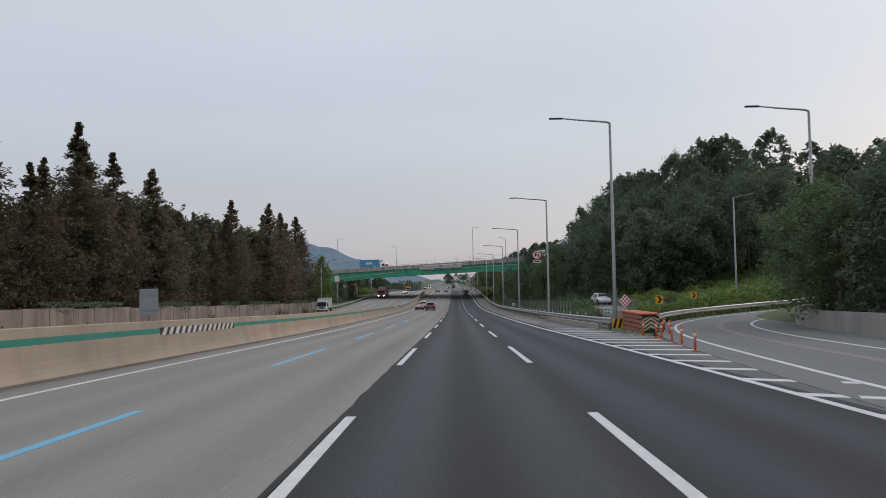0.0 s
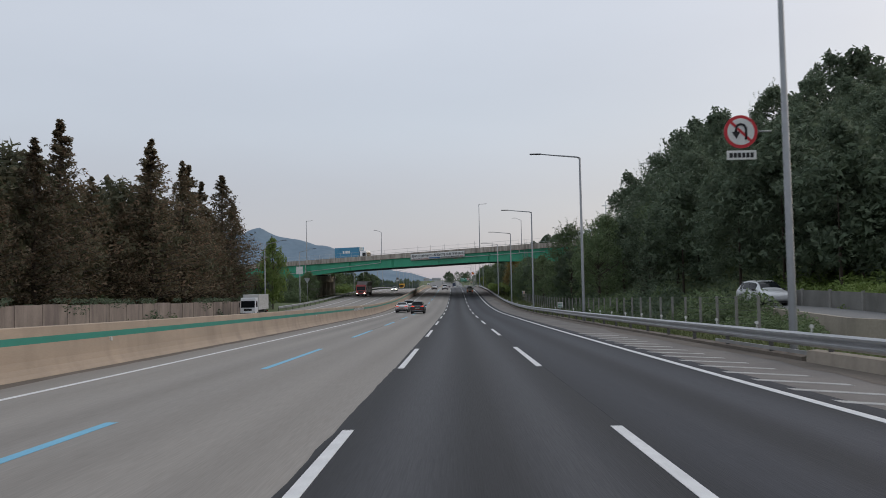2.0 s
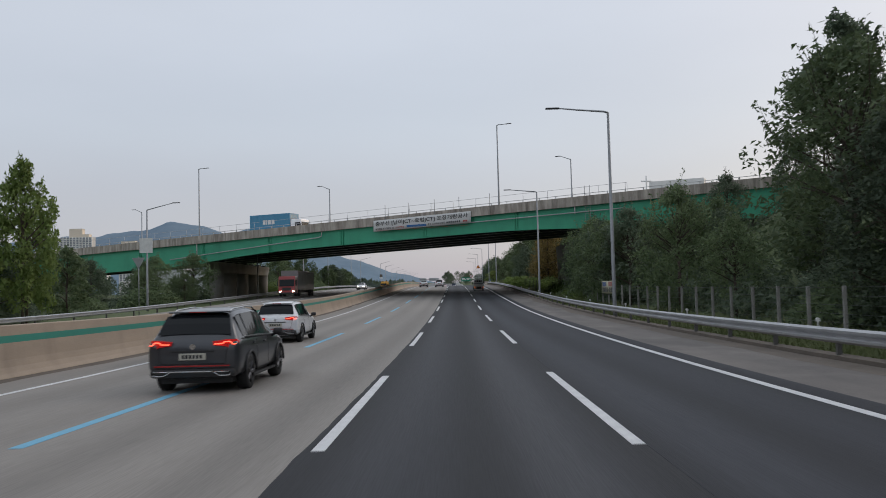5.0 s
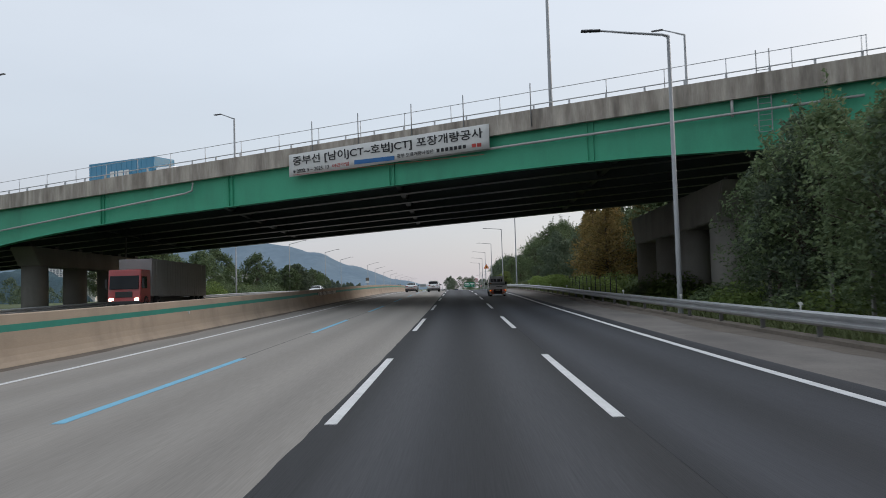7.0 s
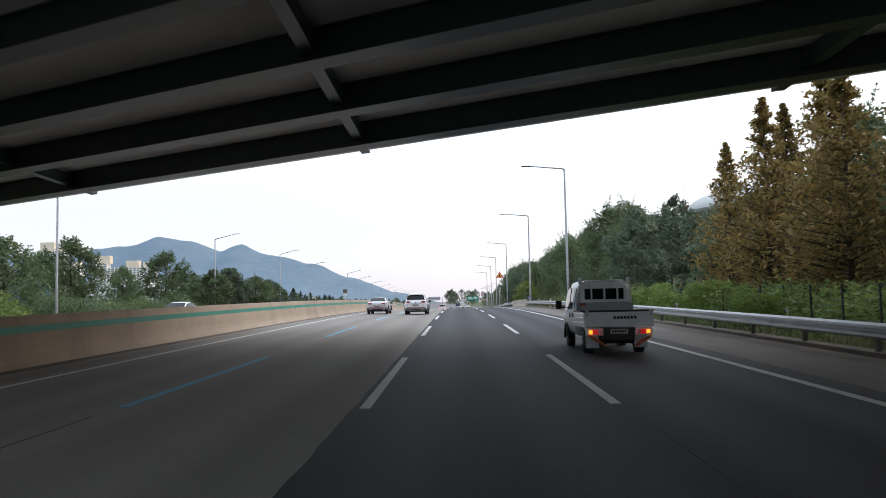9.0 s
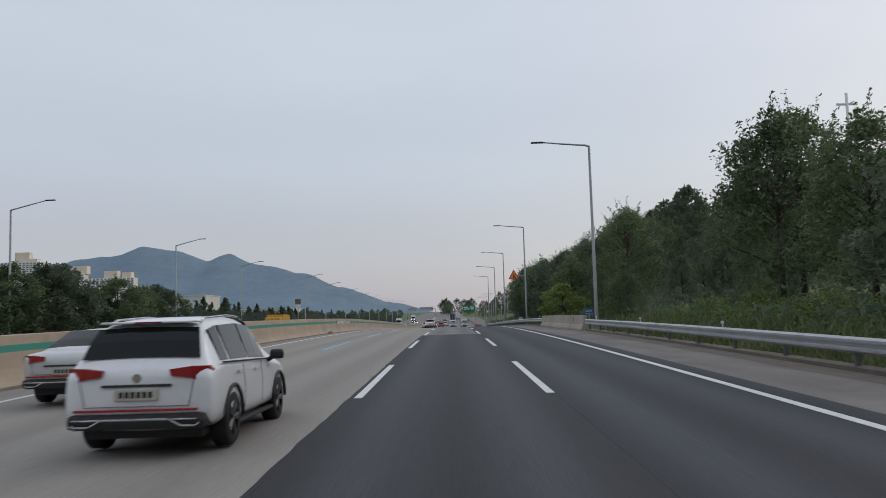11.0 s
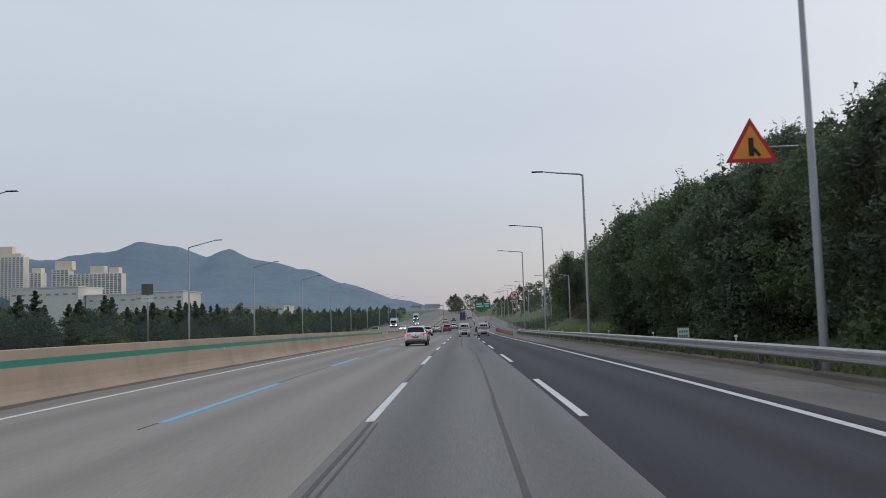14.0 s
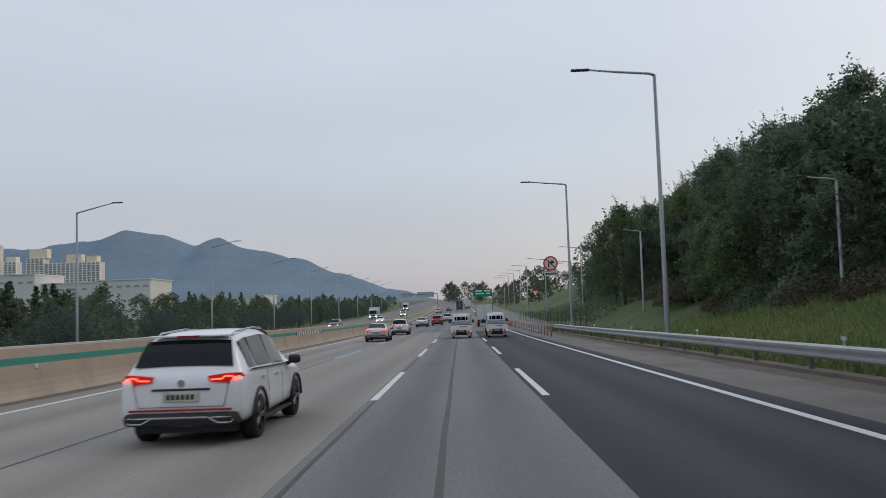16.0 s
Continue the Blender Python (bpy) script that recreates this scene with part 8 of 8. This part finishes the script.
def lorry(p, turn, cab_paint, box_paint, length, height, width, label, kind="lorry", head=True, lit=False):
    """Cab-over lorry; origin under the tail, front at y = length."""
    t = thing(kind, label, "lorry", group="vehicles", m=Matrix.Translation(p) @ pose(0, 0, 0, 0, 0, turn))
    L, W, H = length, width / 2, height
    cabl = 2.1 if H > 3 else 1.6
    ch = min(H * 0.86, 2.9)
    bm = bmesh.new()
    box_bm(bm, -W * 0.97, W * 0.97, L - cabl, L, 0.45, ch, 0.12)
    for v in bm.verts:
        if v.co.z > 1.4 and v.co.y > L - 0.4:
            v.co.y -= 0.22 * (v.co.z - 1.4) / (ch - 1.4)
    part("cab", from_bm("cab", bm, cab_paint), t, "painted cab")
    bm = bmesh.new()
    box_bm(bm, -W * 0.86, W * 0.86, L - 0.2, L + 0.015, ch * 0.50, ch * 0.84, 0.03)
    for v in bm.verts:
        if v.co.z > 1.4:
            v.co.y -= 0.22 * (v.co.z - 1.4) / (ch - 1.4)
    part("windscreen", from_bm("windscreen", bm, M_GLASS), t, "dark windscreen")
    for sx in (-1, 1):
        part("side_window", box("side_window", sx * W * 0.975 - 0.015, sx * W * 0.975 + 0.015, L - cabl * 0.62, L - 0.32, ch * 0.52, ch * 0.82, M_GLASS, 0.01), t)
        part("mirror", box("mirror", sx * (W + 0.12) - 0.07, sx * (W + 0.12) + 0.07, L - 0.25, L - 0.15, ch * 0.52, ch * 0.76, M_TRIM, 0.02), t)
        part("head_lamp", box("head_lamp", sx * W * 0.75 - 0.16, sx * W * 0.75 + 0.16, L - 0.05, L + 0.02, 0.62, 0.80, M_HEAD if head else M_WHITE, 0.02), t)
        part("tail_lamp", box("tail_lamp", sx * W * 0.8 - 0.15, sx * W * 0.8 + 0.15, -0.03, 0.05, 0.62, 0.76, M_TAIL if lit else M_TAILD, 0.01), t)
        wr = 0.48 if H > 3 else 0.36
        ys = [L - cabl * 0.55, 0.9] + ([2.2, 3.5, L - 3.6] if L > 10 else [])
        for wy in ys:
            wheel(t, sx * (W - 0.16), wy, wr, 0.28)
    part("bumper", box("bumper", -W * 0.95, W * 0.95, L - 0.1, L + 0.05, 0.35, 0.58, M_TRIM, 0.03), t)
    part("grille", box("grille", -W * 0.5, W * 0.5, L - 0.05, L + 0.012, 0.85, ch * 0.44, M_TRIM, 0.02), t)
    part("chassis", box("chassis", -W * 0.45, W * 0.45, 0.1, L - 0.4, 0.5, 0.9, M_TRIM), t)
    b = part("cargo_box", box("cargo_box", -W, W, 0, L - cabl - 0.15, 0.95, H, box_paint, 0.03), t, "tall cargo box")
    for k in range(int((L - cabl) / 0.6)):
        y = 0.3 + k * 0.6
        for sx in (-1, 1):
            part("rib", box("rib", sx * (W + 0.006) - 0.014, sx * (W + 0.006) + 0.014, y - 0.04, y + 0.04, 1.0, H - 0.08, box_paint), b)
    part("door_bar", box("door_bar", -0.03, 0.03, -0.02, 0.0, 1.0, H - 0.05, M_STEEL), b)
    return t


random.seed(11)
# traffic as it stands along the way
car("suv", P_WHITE, R(-3.95, 480.45), 0, "white SUV with silver roof rails and lit red lamps")
pickup(R(3.6, 293), "white double-cab pickup truck with orange rags at the tail")
car("suv", P_DARK, R(-5.36, 173), 0, "dark grey SUV with lit red tail lamps")
car("sedan", P_SILVER, R(-7.95, 181.2), 0, "silver sedan with lit red tail lamps")
car("suv", P_WHITE, R(-7.46, 190), 0, "white SUV driving ahead in the bus lane")
car("sedan", P_SILVER, R(-7.43, 346.5), 0, "silver sedan driving past the overpass", lit=False)
car("suv", P_WHITE, R(-3.75, 340.3), 0, "white SUV driving past the overpass", lit=False)
pickup(R(0.15, 533.3), "white double-cab pickup truck far ahead", straps=False)
pickup(R(3.04, 533.3), "white double-cab pickup truck with lit brake lamps", straps=False)
car("sedan", P_SILVER, R(-6.52, 533.7), 0, "silver sedan with lit tail lamps far ahead")
car("suv", P_WHITE, R(-6.2, 554.5), 0, "white SUV with lit tail lamps far ahead")
car("sedan", P_WHITE, R(-5.9, 598), 0, "white sedan far ahead on the motorway", lit=False)
car("suv", P_RED, R(-3.76, 607), 0, "dark red SUV far ahead on the motorway")
car("suv", P_WHITE, R(-2.45, 635), 0, "white SUV far ahead between lanes", lit=False)
car("suv", P_WHITE, R(-7.2, 760), 0, "white SUV distant on the rising motorway", lit=False)
car("sedan", P_DARK, R(-4.0, 790), 0, "dark sedan distant on the rising motorway")
lorry(R(3.6, 585), 0, P_WHITE, P_BOX, 6.2, 3.1, 2.1, "small white box lorry far ahead", lit=True, head=False)
lorry(R(0.2, 800), 0, P_NAVY, P_NAVY, 9.5, 3.8, 2.5, "dark blue box lorry far ahead", head=False)
lorry(R(3.8, 830), 0, P_WHITE, P_BOX, 9.5, 3.8, 2.5, "white box lorry far ahead", lit=True, head=False)
lorry(R(3.9, 905), 0, P_RED, P_BOX, 9.5, 3.8, 2.5, "white and red box lorry in the distance", lit=True, head=False)
# oncoming traffic
lorry(R(-27.6, 178), 180, P_WHITE, P_BOX, 7.4, 3.0, 2.1, "small white box truck on the far carriageway", head=False)
lorry(R(-24.5, 289), 180, P_RED, P_GREYBOX, 15.5, 3.75, 2.5, "red tractor lorry with a grey trailer")
car("sedan", P_WHITE, R(-20, 330), 180, "white oncoming sedan with lit head lamps", lit=False, head=True)
car("suv", P_DARK, R(-20, 600), 180, "dark oncoming SUV with lit head lamps", lit=False, head=True)
car("sedan", P_WHITE, R(-16.5, 640), 180, "white oncoming sedan with lit head lamps", lit=False, head=True)
lorry(R(-23.5, 700), 180, P_WHITE, P_BOX, 7.5, 3.3, 2.3, "white oncoming box lorry with lit head lamps")
car("suv", P_SILVER, R(-17, 720), 180, "silver oncoming SUV with lit head lamps", lit=False, head=True)
car("sedan", P_DARK, R(-20.5, 770), 180, "dark oncoming sedan with lit head lamps", lit=False, head=True)
lorry(R(-23.5, 840), 180, P_WHITE, P_BOX, 9, 3.6, 2.4, "white oncoming lorry with lit head lamps")
lorry(R(-24.5, 448), 180, mat("yellow_truck_paint", (0.62, 0.32, 0.02), 0.5, bump=0), mat("yellow_box_paint", (0.62, 0.33, 0.03), 0.5, bump=0), 6.5, 2.5, 2.2, "yellow works truck on the far carriageway", head=False)
car("suv", P_SILVER, Vector((20.0, 118.0, lane_z(118) + 0.012)), 186, "silver SUV parked on the side road", lit=False)
# traffic on the overpass
deck = BR(-36.5, 8, 0) + Vector((0, 0, zt(-34) + 0.31))
box_lorry = lorry(deck, 90 + ang + 180, P_WHITE, P_BLUE, 10.0, 3.9, 2.45, "blue container lorry crossing the overpass", head=False)
for a_, b_ in ((2.6, 3.1), (3.25, 3.45), (3.6, 4.15), (4.3, 4.85)):
    part("print_bar", box("print_bar", 1.246, 1.262, a_, b_, 2.3, 3.0, M_WHITE), box_lorry, "plain white mark")
deck = BR(20, 16, 0) + Vector((0, 0, zt(20) + 0.31))
lorry(deck, 90 + ang + 180, P_NAVY, P_BOX, 9.5, 3.6, 2.45, "white box lorry crossing the overpass", head=False)
